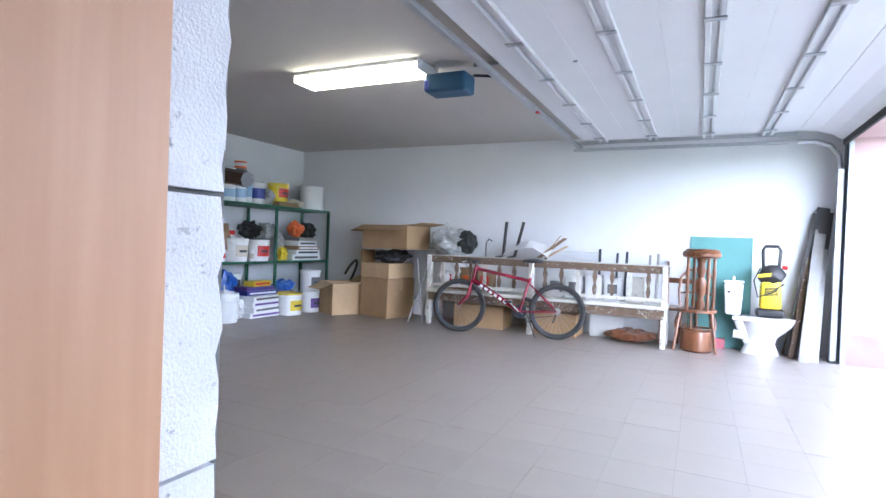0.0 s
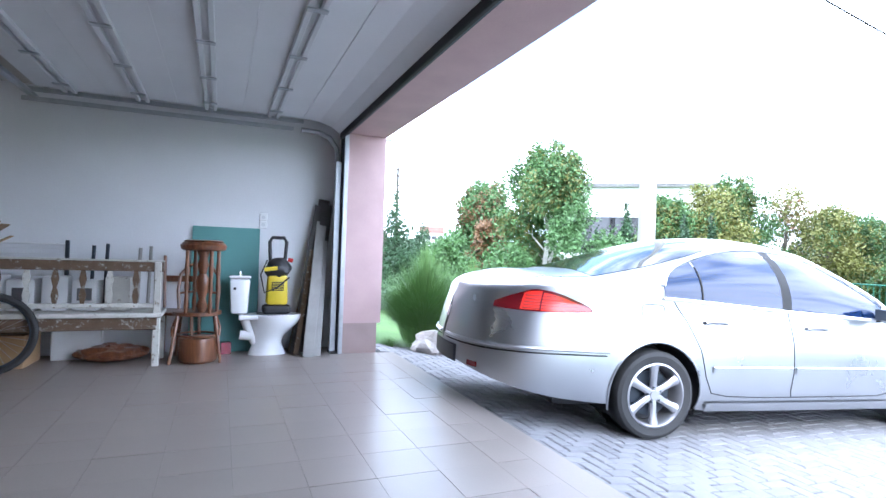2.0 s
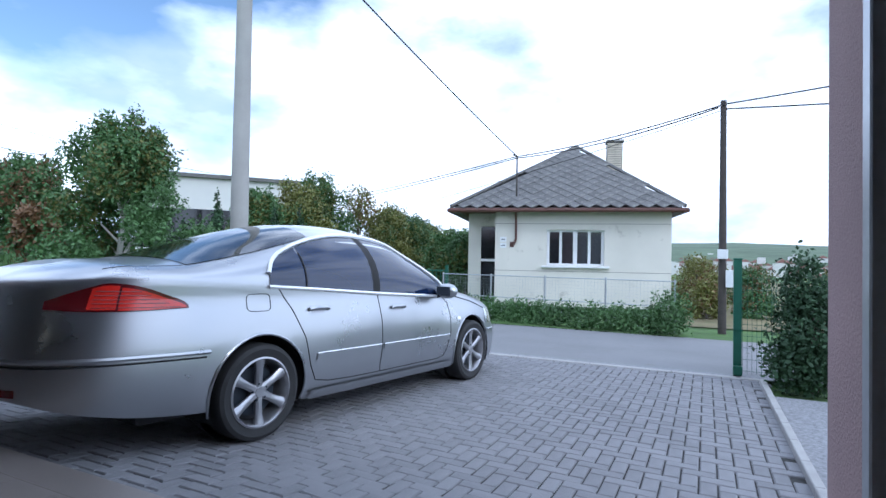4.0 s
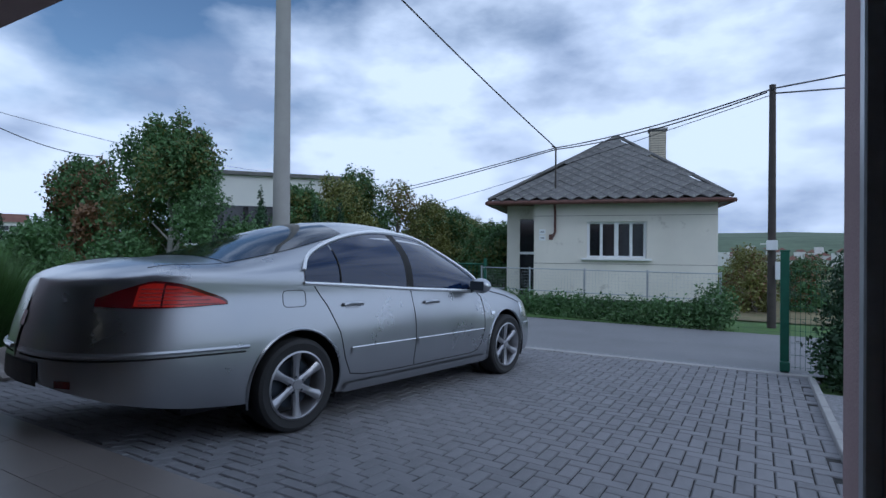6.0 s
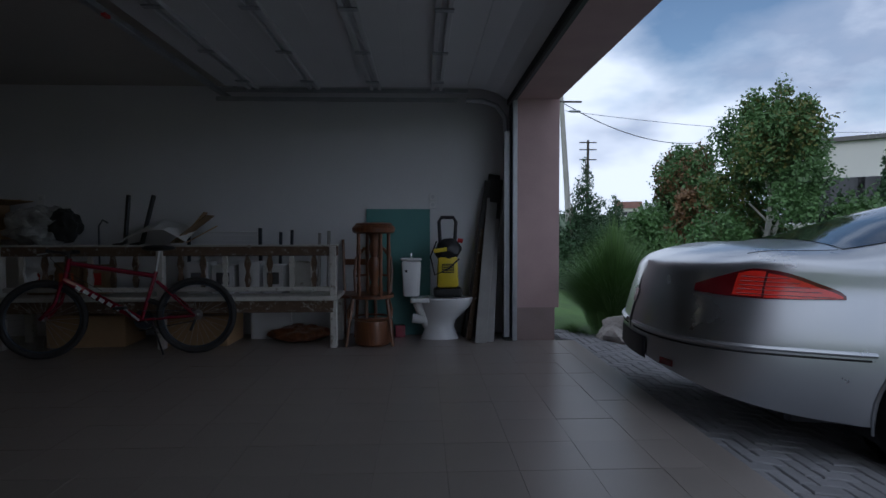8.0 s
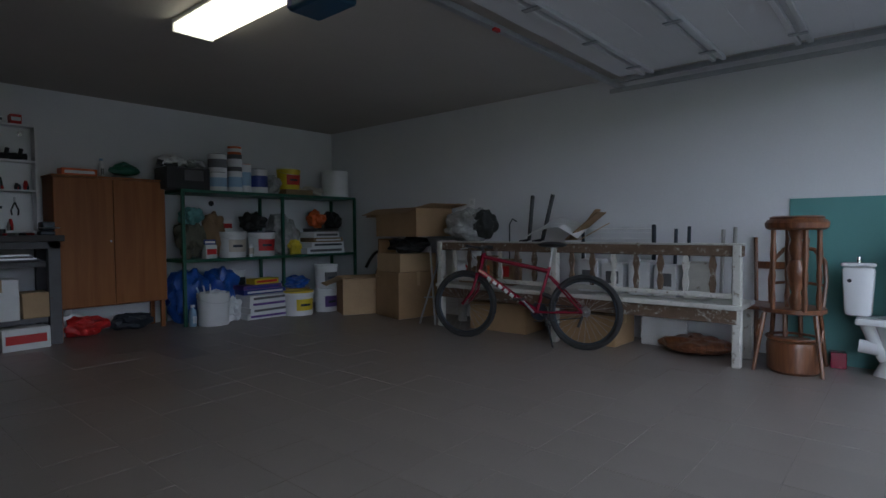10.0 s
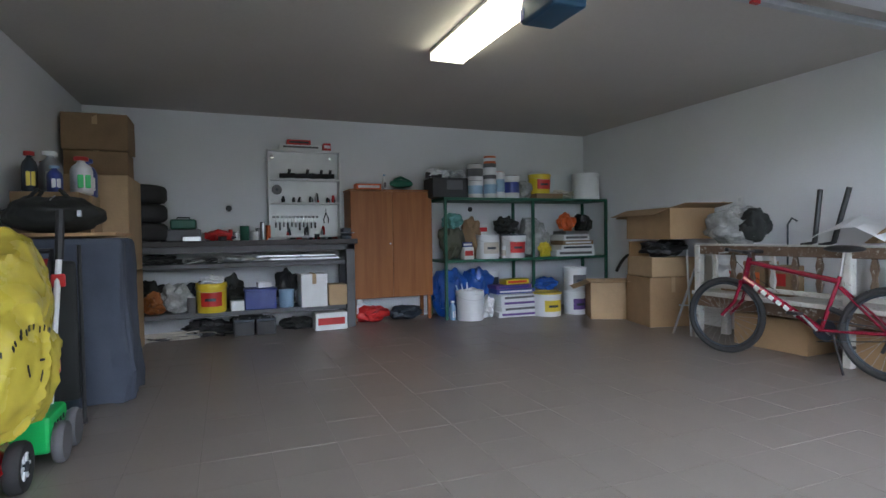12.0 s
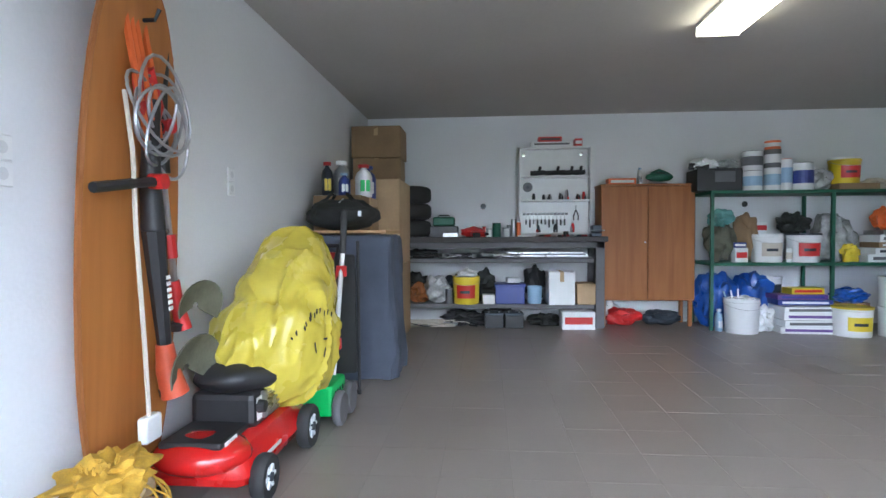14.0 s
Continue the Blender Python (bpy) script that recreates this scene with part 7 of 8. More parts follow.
ch2 = thing("wooden_chair", pose(0.68, 10.14, 0, 0, 0, 170), "dark wooden chair behind the stacked one", "chair")
part("seat", B(-0.2, 0.2, -0.2, 0.2, 0.42, 0.45, bev=0.01), "chairwood", ch2)
for sx in (-1, 1):
    for sy in (-1, 1):
        part("leg", T([(sx * 0.17, sy * 0.17, 0), (sx * 0.16, sy * 0.16, 0.42)], 0.017, 7), "chairwood", ch2)
    part("back_post", T([(sx * 0.17, -0.18, 0.45), (sx * 0.19, -0.21, 0.98)], 0.015, 7), "chairwood", ch2)
part("back_rail", B(-0.19, 0.19, -0.215, -0.195, 0.72, 0.78, bev=0.005), "chairwood", ch2)

# ---- toilet and cistern ----
wc = thing("toilet_bowl", pose(1.50, 10.10, 0), "white ceramic toilet bowl standing loose on the floor", "toilet")


def bowl():
    bm = bmesh.new()
    prof = ((0.0, 0.19, 0.10, 0.02), (0.05, 0.17, 0.095, 0.02), (0.12, 0.14, 0.085, 0.02), (0.19, 0.15, 0.095, 0.03), (0.25, 0.19, 0.13, 0.06), (0.32, 0.235, 0.165, 0.085), (0.37, 0.255, 0.18, 0.09), (0.405, 0.262, 0.185, 0.09), (0.415, 0.255, 0.178, 0.09), (0.41, 0.2, 0.13, 0.09), (0.33, 0.15, 0.09, 0.09), (0.28, 0.05, 0.04, 0.07))
    rows = []
    for z, rx, ry, cx in prof:
        rows.append([bm.verts.new((cx + rx * math.cos(a), ry * math.sin(a), z)) for a in np.linspace(0, 2 * math.pi, 33)[:-1]])
    for a, b in zip(rows, rows[1:]):
        skin(bm, a, b)
    bm.faces.new(rows[0][::-1])
    bm.faces.new(rows[-1])
    return bm


part("bowl", bowl(), "ceramic", wc, smooth=True)
part("rear_deck", B(-0.27, -0.08, -0.14, 0.14, 0.365, 0.412, bev=0.015), "ceramic", wc)
part("trap_pipe", T([(-0.02, 0, 0.10), (-0.1, 0, 0.13), (-0.16, 0, 0.25), (-0.2, 0, 0.36)], 0.05, 12), "ceramic", wc, smooth=True)
part("outlet", T([(-0.13, -0.02, 0.19), (-0.25, -0.02, 0.205)], 0.048, 14), "ceramic", wc, smooth=True)
cst = thing("cistern", pose(1.24, 10.14, 0.413), "white plastic toilet cistern on the bowl", "cistern")
bm = B(-0.10, 0.10, -0.075, 0.075, 0, 0.36, bev=0.03)
for v in bm.verts:
    v.co.x *= 0.82 + 0.5 * v.co.z
part("tank", bm, "ceramic", cst, smooth=True)
part("lid", B(-0.105, 0.105, -0.08, 0.08, 0.361, 0.39, bev=0.015), "ceramic", cst)
part("flush_button", L([(0.015, 0.39), (0.015, 0.41), (0.012, 0.432)], 12), "chrome", cst)
part("side_hole", L([(0.014, -0.079), (0.014, -0.0765)], 12, (-0.05, 0, 0.26), axis="y"), "black", cst)

# ---- pressure washer on the bowl ----
kw = thing("pressure_washer", pose(1.60, 10.10, 0.417), "yellow and black pressure washer on the toilet bowl", "pressure washer")
part("base", B(-0.14, 0.14, -0.1, 0.1, 0, 0.09, bev=0.03), "black", kw)
bm = B(-0.105, 0.105, -0.08, 0.08, 0.091, 0.40, bev=0.03)
for v in bm.verts:
    v.co.x *= 1.05 - 0.35 * v.co.z
part("housing", bm, "yellow", kw, "yellow housing", smooth=True)
part("front_grille", B(-0.06, 0.06, -0.088, -0.079, 0.24, 0.33, bev=0.003), "black", kw)
for k in range(5):
    part("grille_slat", B(-0.055, 0.055, -0.092, -0.0885, 0.25 + 0.016 * k, 0.256 + 0.016 * k), "yellow", kw)
part("top_cover", blob(bmesh.new(), (0, 0, 0.46), (0.13, 0.10, 0.11), 3, 0.25, 1.7, 3), "black", kw, smooth=True)
part("badge", B(-0.07, 0.06, -0.115, -0.1, 0.45, 0.49, bev=0.004, m=Matrix.Rotation(-0.15, 4, "Y")), "yellow", kw)
part("handle", T([(-0.07, 0.02, 0.5), (-0.085, 0.03, 0.74), (-0.06, 0.03, 0.785), (0.06, 0.03, 0.785), (0.085, 0.03, 0.74), (0.07, 0.02, 0.5)], 0.018, 8), "black", kw, smooth=True)
part("hose", T([(-0.11, -0.06, 0.55), (-0.17, -0.07, 0.4), (-0.13, -0.1, 0.22), (0.0, -0.11, 0.28), (0.11, -0.1, 0.38)], 0.008, 6), "black", kw)
part("red_fitting", T([(0.1, 0, 0.56), (0.15, 0, 0.55)], 0.022, 8), "red", kw)

# ---- boards in the corner ----
ob = part("teal_board", B(0, 0.66, 0, 0.014, 0, 1.30, bev=0.002), "teal")
ob.matrix_basis = pose(0.77, 10.285, 0.0, -4.3)
tagged(ob, "teal green board leaning against the wall", "board")
for i, (x, y, w, h, rx_, ry_, mtl, lab) in enumerate((
    (1.90, 9.82, 0.11, 1.60, -19, 7, "graywood", "weathered grey plank leaning in the corner"),
    (1.99, 9.88, 0.09, 1.56, -18, 5, "graywood", "weathered grey plank leaning in the corner"),
    (1.80, 9.98, 0.05, 1.30, -14, 9, "oldwood", "thin brown batten leaning in the corner"),
    (1.80, 10.08, 0.10, 1.62, -9, 9, "darkplank", "dark long panel leaning in the corner"),
    (1.87, 10.12, 0.12, 1.68, -8, 8, "darkplank", "dark long panel leaning in the corner"),
    (1.96, 10.10, 0.12, 1.62, -8, 6, "darkplank", "dark long panel leaning in the corner"),
    (1.76, 10.17, 0.05, 0.95, -8, 12, "oldwood", "short brown batten leaning in the corner"),
)):
    ob = part("plank", B(-w / 2, w / 2, 0, 0.025, 0, h, bev=0.003), mtl)
    ob.matrix_basis = pose(x, y, 0.003, rx_, ry_, 0)
    tagged(ob, lab, "plank", "planks in the corner")
pack("red_canister", 1.12, 10.2, 0.0, 0.1, 0.1, 0.12, 10, "bikered", "small dark red canister behind the toilet", "canister")


def socket(name, m, label):
    ob = thing(name, m, label, "socket", "wall fittings")
    part("plate", B(-0.04, 0.04, -0.012, 0.0, -0.04, 0.04, bev=0.004), "white", ob)
    part("plate", B(-0.04, 0.04, -0.012, 0.0, 0.042, 0.122, bev=0.004), "white", ob)
    for z in (0, 0.082):
        part("insert", L([(0.02, -0.0125), (0.02, -0.006)], 14, (0, 0, z), axis="y"), "rib", ob)
    return ob


socket("wall_socket", pose(1.46, Y1, 1.34), "white double wall socket")
socket("wall_socket", pose(-2.52, Y1, 1.32), "white double wall socket")
socket("light_switch", pose(-1.50, Y0, 1.365, 0, 0, 180), "white double switch on the wall")
socket("light_switch", pose(0.015, Y0, 1.29, 0, 0, 180), "white double switch on the wall")

# ---- along the south wall ----
brd = thing("oval_tabletop", pose(-0.43, Y0 + 0.075, 0.0, 2.6, 0, 180), "long orange wooden oval tabletop leaning on the wall", "tabletop")
bm = bmesh.new()
n = 40
ol = []
for i in range(n):
    a = 2 * math.pi * i / n
    c, s_ = math.cos(a), math.sin(a)
    ol.append((0.285 * math.copysign(abs(c) ** 0.75, c), 1.07 + 1.06 * math.copysign(abs(s_) ** 0.9, s_)))
f0 = [bm.verts.new((x, -0.011, z)) for x, z in ol]
f1 = [bm.verts.new((x, 0.011, z)) for x, z in ol]
skin(bm, f0, f1)
bm.faces.new(f0[::-1])
bm.faces.new(f1)
part("board", bm, "orangewood", brd)
part("edge_band", T([(x, 0, z) for x, z in ol], 0.0125, 6, closed=True), "brown", brd, "worn darker edge band")


def trimmer(name, m, label, body):
    """A corded grass trimmer hanging head down: local z up along the shaft."""
    ob = thing(name, m, label, "grass trimmer")
    part("motor_head", T([(0.01, -0.02, -0.06), (0.005, 0.0, 0.05), (0.0, 0, 0.16)], 0.056 if body else 0.034, 12, r1=0.034 if body else 0.024), "headred" if body else "red", ob, smooth=True)
    bm = bmesh.new()
    rows = []
    for r in (0.02, 0.08, 0.14, 0.18) if body else (0.02, 0.08, 0.12, 0.15):
        rows.append([(0.08 + r * math.cos(a) * 1.1, -0.03 - 1.6 * r * r, 0.03 + r * math.sin(a) * 0.75) for a in np.linspace(-0.9, 3.3, 16)])
    sheet(bm, rows)
    part("guard", thicken(bm, 0.006), "moss", ob, "grass-stained guard", smooth=True)
    part("spool", L([(0.035, -0.06), (0.04, -0.03), (0.03, -0.02)], 14), "black", ob)
    part("shaft", T([(0, 0, 0.16), (0, 0, 0.62)], 0.016 if not body else 0.028, 8, r1=0.013 if not body else 0.045), "steel" if not body else "black", ob, smooth=True)
    part("collar", T([(0, 0, 0.26), (0, 0, 0.36)], 0.026, 10), "red" if not body else "black", ob)
    part("grip_body", T([(0, 0, 0.62), (0.01, 0, 0.8), (0.04, 0, 0.98), (0.08, 0, 1.12)], 0.045 if body else 0.03, 10, r1=0.026), "black", ob, smooth=True)
    part("rear_handle", T([(0.05, 0, 1.0), (0.11, 0.0, 1.1), (0.07, 0, 1.24), (-0.01, 0, 1.2), (0.0, 0, 1.06)], 0.02, 8), "red", ob, smooth=True)
    part("front_handle", T([(0.0, -0.03, 0.80), (-0.06, -0.05, 0.81), (-0.33 if body else -0.08, -0.02, 0.80)], 0.019, 8), "black", ob, smooth=True)
    part("handle_knob", L([(0.03, -0.03), (0.03, 0.03)], 12, (-0.02, -0.05, 0.81), axis="y"), "red", ob)
    if body:
        for k in range(6):
            part("print_bar", B(-0.012, 0.012, -0.044, -0.040, 0.30 + 0.025 * k, 0.315 + 0.025 * k), "white", ob)
    return ob


trimmer("grass_trimmer", pose(-0.52, Y0 + 0.20, 0.50, 0, -7, 180), "black and orange electric grass trimmer hanging up", True)
trimmer("grass_trimmer", pose(-0.68, Y0 + 0.15, 0.74, 0, -7, 175), "slim red electric grass trimmer hanging up", False)
pts = []
for i in range(150):
    a, k = i * 0.29, i / 150
    pts.append((-0.46 + (0.13 + 0.05 * math.sin(i * 0.11)) * math.cos(a) + 0.03 * math.sin(i * 0.07), Y0 + 0.23 + 0.03 * math.sin(a * 0.5 + k), 1.60 + (0.14 + 0.05 * math.cos(i * 0.083)) * math.sin(a + 0.6 * math.sin(i * 0.05)) - 0.10 * k))
bm = T(pts, 0.0065, 6)
tagged(part("extension_cable", bm, "galv"), "grey coiled extension cable hanging on a hook", "cable")
bm = bmesh.new()
for k, x in enumerate((-0.36, -0.42, -0.47, -0.39)):
    tube(bm, [(x, Y0 + 0.16, 1.92), (x + 0.02, Y0 + 0.2, 1.75), (x - 0.01, Y0 + 0.21, 1.6 - 0.06 * k)], 0.014, 6)
tagged(part("orange_strap", bm, "orange"), "orange and red straps hanging on a hook", "straps")
ob = part("hook", T([(-0.45, Y0, 1.93), (-0.45, Y0 + 0.22, 1.93), (-0.45, Y0 + 0.24, 1.97)], 0.008, 6), "dkmetal")
tagged(ob, "dark metal wall hook", "hook")
ob = part("hanging_cord", T([(-0.29, Y0 + 0.20, 1.62), (-0.27, Y0 + 0.24, 1.4), (-0.28, Y0 + 0.24, 1.1), (-0.31, Y0 + 0.24, 0.75), (-0.34, Y0 + 0.235, 0.41)], 0.009, 6), "rope")
tagged(ob, "pale cord hanging down over the board", "cord")
pg = thing("plug_adapter", pose(-0.35, Y0 + 0.23, 0.32), "white plug adapter at the end of a cord", "plug")
part("body", B(-0.05, 0.05, -0.02, 0.02, 0, 0.10, bev=0.01), "white", pg)

# ---- lawn mower ----
mw = thing("lawn_mower", pose(-0.85, 4.21, 0), "red petrol lawn mower with a black engine", "lawn mower")
bm = B(-0.42, 0.40, -0.22, 0.22, 0.08, 0.25, bev=0.05)
for v in bm.verts:
    if v.co.z > 0.18:
        v.co.x *= 0.9
        v.co.y *= 0.86
part("deck", bm, "mowerred", mw, "glossy red steel deck", smooth=True)
part("front_cowl", blob(bmesh.new(), (0.33, 0, 0.21), (0.16, 0.2, 0.08), 3, 0.05), "mowerred", mw, smooth=True)
part("front_panel", B(0.17, 0.43, -0.13, 0.13, 0.255, 0.285, bev=0.012), "black", mw, "black plastic front cover")
part("front_badge", B(0.30, 0.40, 0.131, 0.135, 0.262, 0.278), "white", mw)
part("deck_stripe", B(0.05, 0.33, 0.218, 0.223, 0.15, 0.165), "white", mw)
part("engine_block", B(-0.16, 0.16, -0.15, 0.15, 0.24, 0.40, bev=0.03), "black", mw)
part("engine_cover", blob(bmesh.new(), (-0.02, 0, 0.45), (0.225, 0.19, 0.085), 3, 0.12, 1.5, 2), "black", mw, smooth=True)
part("cooling_fins", B(-0.05, 0.09, 0.13, 0.17, 0.27, 0.39, bev=0.008), "steel", mw, "grey metal muffler guard")
for k in range(4):
    part("fin", B(-0.045, 0.085, 0.171, 0.178, 0.285 + 0.027 * k, 0.296 + 0.027 * k), "steel", mw)
part("primer", L([(0.03, 0.155), (0.025, 0.185)], 14, (0.13, 0, 0.34), axis="y"), "rubber", mw)
part("fuel_cap", L([(0.035, 0.46), (0.035, 0.51), (0.02, 0.515)], 14, (0.08, -0.08, 0)), "black", mw)
part("label_plate", B(0.1, 0.15, 0.152, 0.156, 0.28, 0.38), "white", mw)
for x, r in ((0.28, 0.095), (-0.27, 0.11)):
    for s in (-1, 1):
        whl = part("wheel", L([(r * 0.55, -0.026), (r * 0.92, -0.03), (r, -0.018), (r, 0.018), (r * 0.92, 0.03), (r * 0.55, 0.026)], 24, (x, s * 0.24, r), axis="y", cap=False), "rubber", mw, smooth=True)
        part("hub_cap", L([(r * 0.6, -0.02), (r * 0.58, 0.0), (r * 0.6, 0.02)], 20, (x, s * 0.24, r), axis="y"), "galv", whl)
        part("hub_centre", L([(r * 0.2, -0.034), (r * 0.2, 0.034)], 14, (x, s * 0.24, r), axis="y"), "dkmetal", whl)
        for k in range(6):
            a = k * math.pi / 3
            part("spoke", B(r * 0.2, r * 0.55, -0.006, 0.006, -0.028, 0.028, m=Matrix.Translation((x, s * 0.24, r)) @ Matrix.Rotation(a, 4, "Y") @ Matrix.Rotation(math.pi / 2, 4, "X")), "white", whl)
for s in (-1, 1):
    part("push_bar", T([(-0.38, s * 0.2, 0.22), (-0.72, s * 0.2, 0.62), (-1.02, s * 0.2, 1.02)], 0.012, 7), "black", mw)
part("push_grip", T([(-1.02, -0.2, 1.02), (-1.02, 0.2, 1.02)], 0.014, 7), "black", mw)

# ---- green trolley ----
tr = thing("green_trolley", pose(-1.52, 4.40, 0), "bright green plastic trolley with grey wheels", "trolley")
part("tub", B(-0.16, 0.14, -0.16, 0.10, 0.06, 0.24, bev=0.02), "ltgreen", tr)
for k in range(4):
    for j in range(3):
        part("vent_slot", B(-0.09 + 0.05 * k, -0.065 + 0.05 * k, 0.1005, 0.102, 0.09 + 0.04 * j, 0.115 + 0.04 * j), "seam", tr)
for x in (-0.12, 0.10):
    part("wheel", L([(0.045, -0.022), (0.09, -0.024), (0.10, -0.01), (0.10, 0.01), (0.09, 0.024), (0.045, 0.022)], 22, (x - 0.02, 0.13, 0.10), axis="y"), "grey", tr, smooth=True)
part("handle_post", T([(-0.1, 0.04, 0.24), (-0.3, 0.05, 0.97)], 0.016, 8), "white", tr, "pale grey telescopic post")
part("handle_grip", T([(-0.30, 0.05, 0.97), (-0.36, 0.05, 1.24)], 0.022, 8), "black", tr)
for f in (0.25, 0.85):
    p = Vector((-0.1, 0.04, 0.24)).lerp(Vector((-0.3, 0.05, 0.97)), f)
    part("red_clip", B(p.x - 0.012, p.x + 0.012, p.y - 0.03, p.y + 0.035, p.z - 0.035, p.z + 0.035, bev=0.006), "red", tr)

# ---- folded camp chair behind the trolley ----
fc = thing("folded_chair", pose(-2.06, 4.34, 0, 0, 4, 6), "black folded camp chair leaning beside the cover", "chair")
bm = B(-0.03, 0.03, -0.15, 0.14, 0.14, 0.96, bev=0.02)
bmesh.ops.subdivide_edges(bm, edges=bm.edges[:], cuts=5, use_grid_fill=True)
for v in bm.verts:
    v.co.x += 0.018 * noise.noise(v.co * 9)
part("sling", bm, "canvas", fc, smooth=True)
for y in (-0.165, 0.155):
    part("frame_tube", T([(0.03, y, 0.0), (0.0, y, 0.55), (-0.02, y, 1.05)], 0.011, 8), "black", fc)
    part("foot", L([(0.014, 0.0), (0.016, 0.03)], 10, (0.03, y, 0)), "rubber", fc)
part("arm_pad", B(-0.02, 0.06, -0.17, -0.13, 0.66, 0.72, bev=0.01), "black", fc)
part("red_strap", B(0.03, 0.055, -0.02, 0.02, 0.80, 0.98, bev=0.004), "red", fc, "faded red strap")

# ---- yellow sack ----
ys = thing("yellow_sack", pose(-1.25, 4.27, 0.59), "large yellow plastic recycling sack with dark print", "sack")
bm = blob(bmesh.new(), (0, 0, 0), (0.42, 0.28, 0.44), 6, 0.0)
for v in bm.verts:
    p = v.co.copy()
    q = Vector((p.x * 1.0, p.y, p.z * 0.6)) + 0.25 * Vector((noise.noise(p * 2), noise.noise(p * 2 + Vector((5, 0, 0))), 0))
    fold = (1 - min(1, abs(noise.noise(q * 4.2)) * 2.6)) ** 2
    fine = (1 - min(1, abs(noise.noise(q * 9.0 + Vector((3, 1, 0)))) * 2.6)) ** 2
    k = 0.08 * noise.noise(p * 2.3) + 0.035 * fold + 0.012 * fine - 0.03 * math.exp(-((p.z - 0.10 - 0.25 * p.x) / 0.05) ** 2)
    top = max(0.0, p.z / 0.46)
    v.co += p.normalized() * k
    v.co.x -= 0.20 * top * top
    v.co.x *= 1.12 - 0.08 * top
    v.co.z = max(v.co.z * (1.18 if p.z > 0 else 0.95), -0.34 - 0.05 * min(1, max(0, -p.x / 0.4)))
part("sack", bm, "bagyellow", ys, smooth=True)


depsack = ys.children[0].data
pts_front = [v.co.copy() for v in depsack.vertices if v.co.y > 0.02]


def snap(x, z):
    best = min(pts_front, key=lambda p: (p.x - x) ** 2 + (p.z - z) ** 2)
    return best


for k in range(16):
    a = 2.7 - k * 0.15
    p = snap(0.20 + 0.20 * math.cos(a), -0.05 + 0.17 * math.sin(a))
    part("print_mark", B(-0.005 - 0.004 * (k % 3), 0.005, 0.0, 0.003, -0.014, 0.014, m=Matrix.Translation(p + Vector((0, 0.004, 0))) @ Matrix.Rotation(-(a - 1.57), 4, "Y")), "seam", ys)
for k in range(3):
    a = k * 2 * math.pi / 3
    p = snap(0.21 + 0.045 * math.cos(a), -0.05 + 0.045 * math.sin(a))
    part("arrow_mark", B(-0.028, 0.028, 0.0, 0.003, -0.005, 0.005, m=Matrix.Translation(p + Vector((0, 0.004, 0))) @ Matrix.Rotation(-a - 1.2, 4, "Y")), "seam", ys)

# ---- covered table, bag, boxes ----
cv = thing("covered_table", pose(-2.84, 4.32, 0), "grey-blue fabric cover over a folded table", "covered furniture")
bm = B(-0.06, 0.46, -0.36, 0.37, 0.0, 1.09, bev=0.04)
bmesh.ops.subdivide_edges(bm, edges=bm.edges[:], cuts=11, use_grid_fill=True)
for v in bm.verts:
    z = v.co.z
    q = Vector((v.co.x * 7, v.co.y * 7, z * 1.6))
    f = 0.035 * (1 - abs(noise.noise(q)) * 2.2) + 0.012 * noise.noise(v.co * 11) + 0.008 * math.sin(v.co.y * 34 + z * 5)
    v.co.x += f * (1.25 - z * 0.7) - 0.02
    v.co.y += f * (1.1 - z * 0.6) - 0.02 * z - 0.01
    if z < 0.05:
        v.co.z = max(0.0, 0.02 * noise.noise(v.co * 9) + 0.01)
part("cover", bm, "cloth", cv, smooth=True)
part("table_edge", B(-0.3, 0.40, -0.34, 0.30, 1.10, 1.125, bev=0.004), "pine", cv, "light wooden board edge")
db = thing("duffel_bag", pose(-2.64, 4.22, 1.126, 0, 0, 8), "black canvas duffel bag lying on the cover", "bag")
bm = blob(bmesh.new(), (0, 0.02, 0.12), (0.32, 0.28, 0.125), 5, 0.14, 2.2, 5)
for v in bm.verts:
    v.co.z = max(v.co.z, 0.0)
    v.co += v.co.normalized() * 0.015 * noise.noise(v.co * 14)
part("body", bm, "canvas", db, smooth=True)
for s in (-1, 1):
    part("strap", T([(-0.16, s * 0.12, 0.2), (-0.1, s * 0.06, 0.28), (0.1, s * 0.06, 0.28), (0.16, s * 0.12, 0.2)], 0.012, 6), "canvas", db)
part("zip", T([(-0.25, 0.02, 0.205), (0, 0.02, 0.247), (0.25, 0.02, 0.205)], 0.005, 5), "steel", db)
part("side_logo", B(0.25, 0.29, 0.16, 0.185, 0.10, 0.14, bev=0.003), "galv", db)
carton("tall_carton", -4.18, 4.20, 0.0, 0.76, 0.60, 0.78, 0, "carton", "tall brown carton in the corner")
carton("tall_carton", -4.18, 4.20, 0.785, 0.76, 0.60, 0.86, 0, "carton2", "tall brown carton in the corner")
carton("carton", -4.43, 4.18, 1.65, 0.42, 0.52, 0.26, 2, "carton3", "dark brown carton on a stack")
carton("carton", -4.45, 4.18, 1.92, 0.44, 0.54, 0.34, 0, "carton3", "large dark brown carton on a stack")
carton("carton", -3.3, 4.16, 1.12, 0.3, 0.4, 0.22, 0, "carton", "brown carton beside bottles")
carton("carton", -3.35, 4.12, 0.0, 0.6, 0.44, 1.11, 0, "carton3", "dark brown tall carton behind the cover")
pack("carton", -3.3, 4.14, 1.345, 0.36, 0.42, 0.07, 2, "carton2", "flat brown box under bottles", "box")
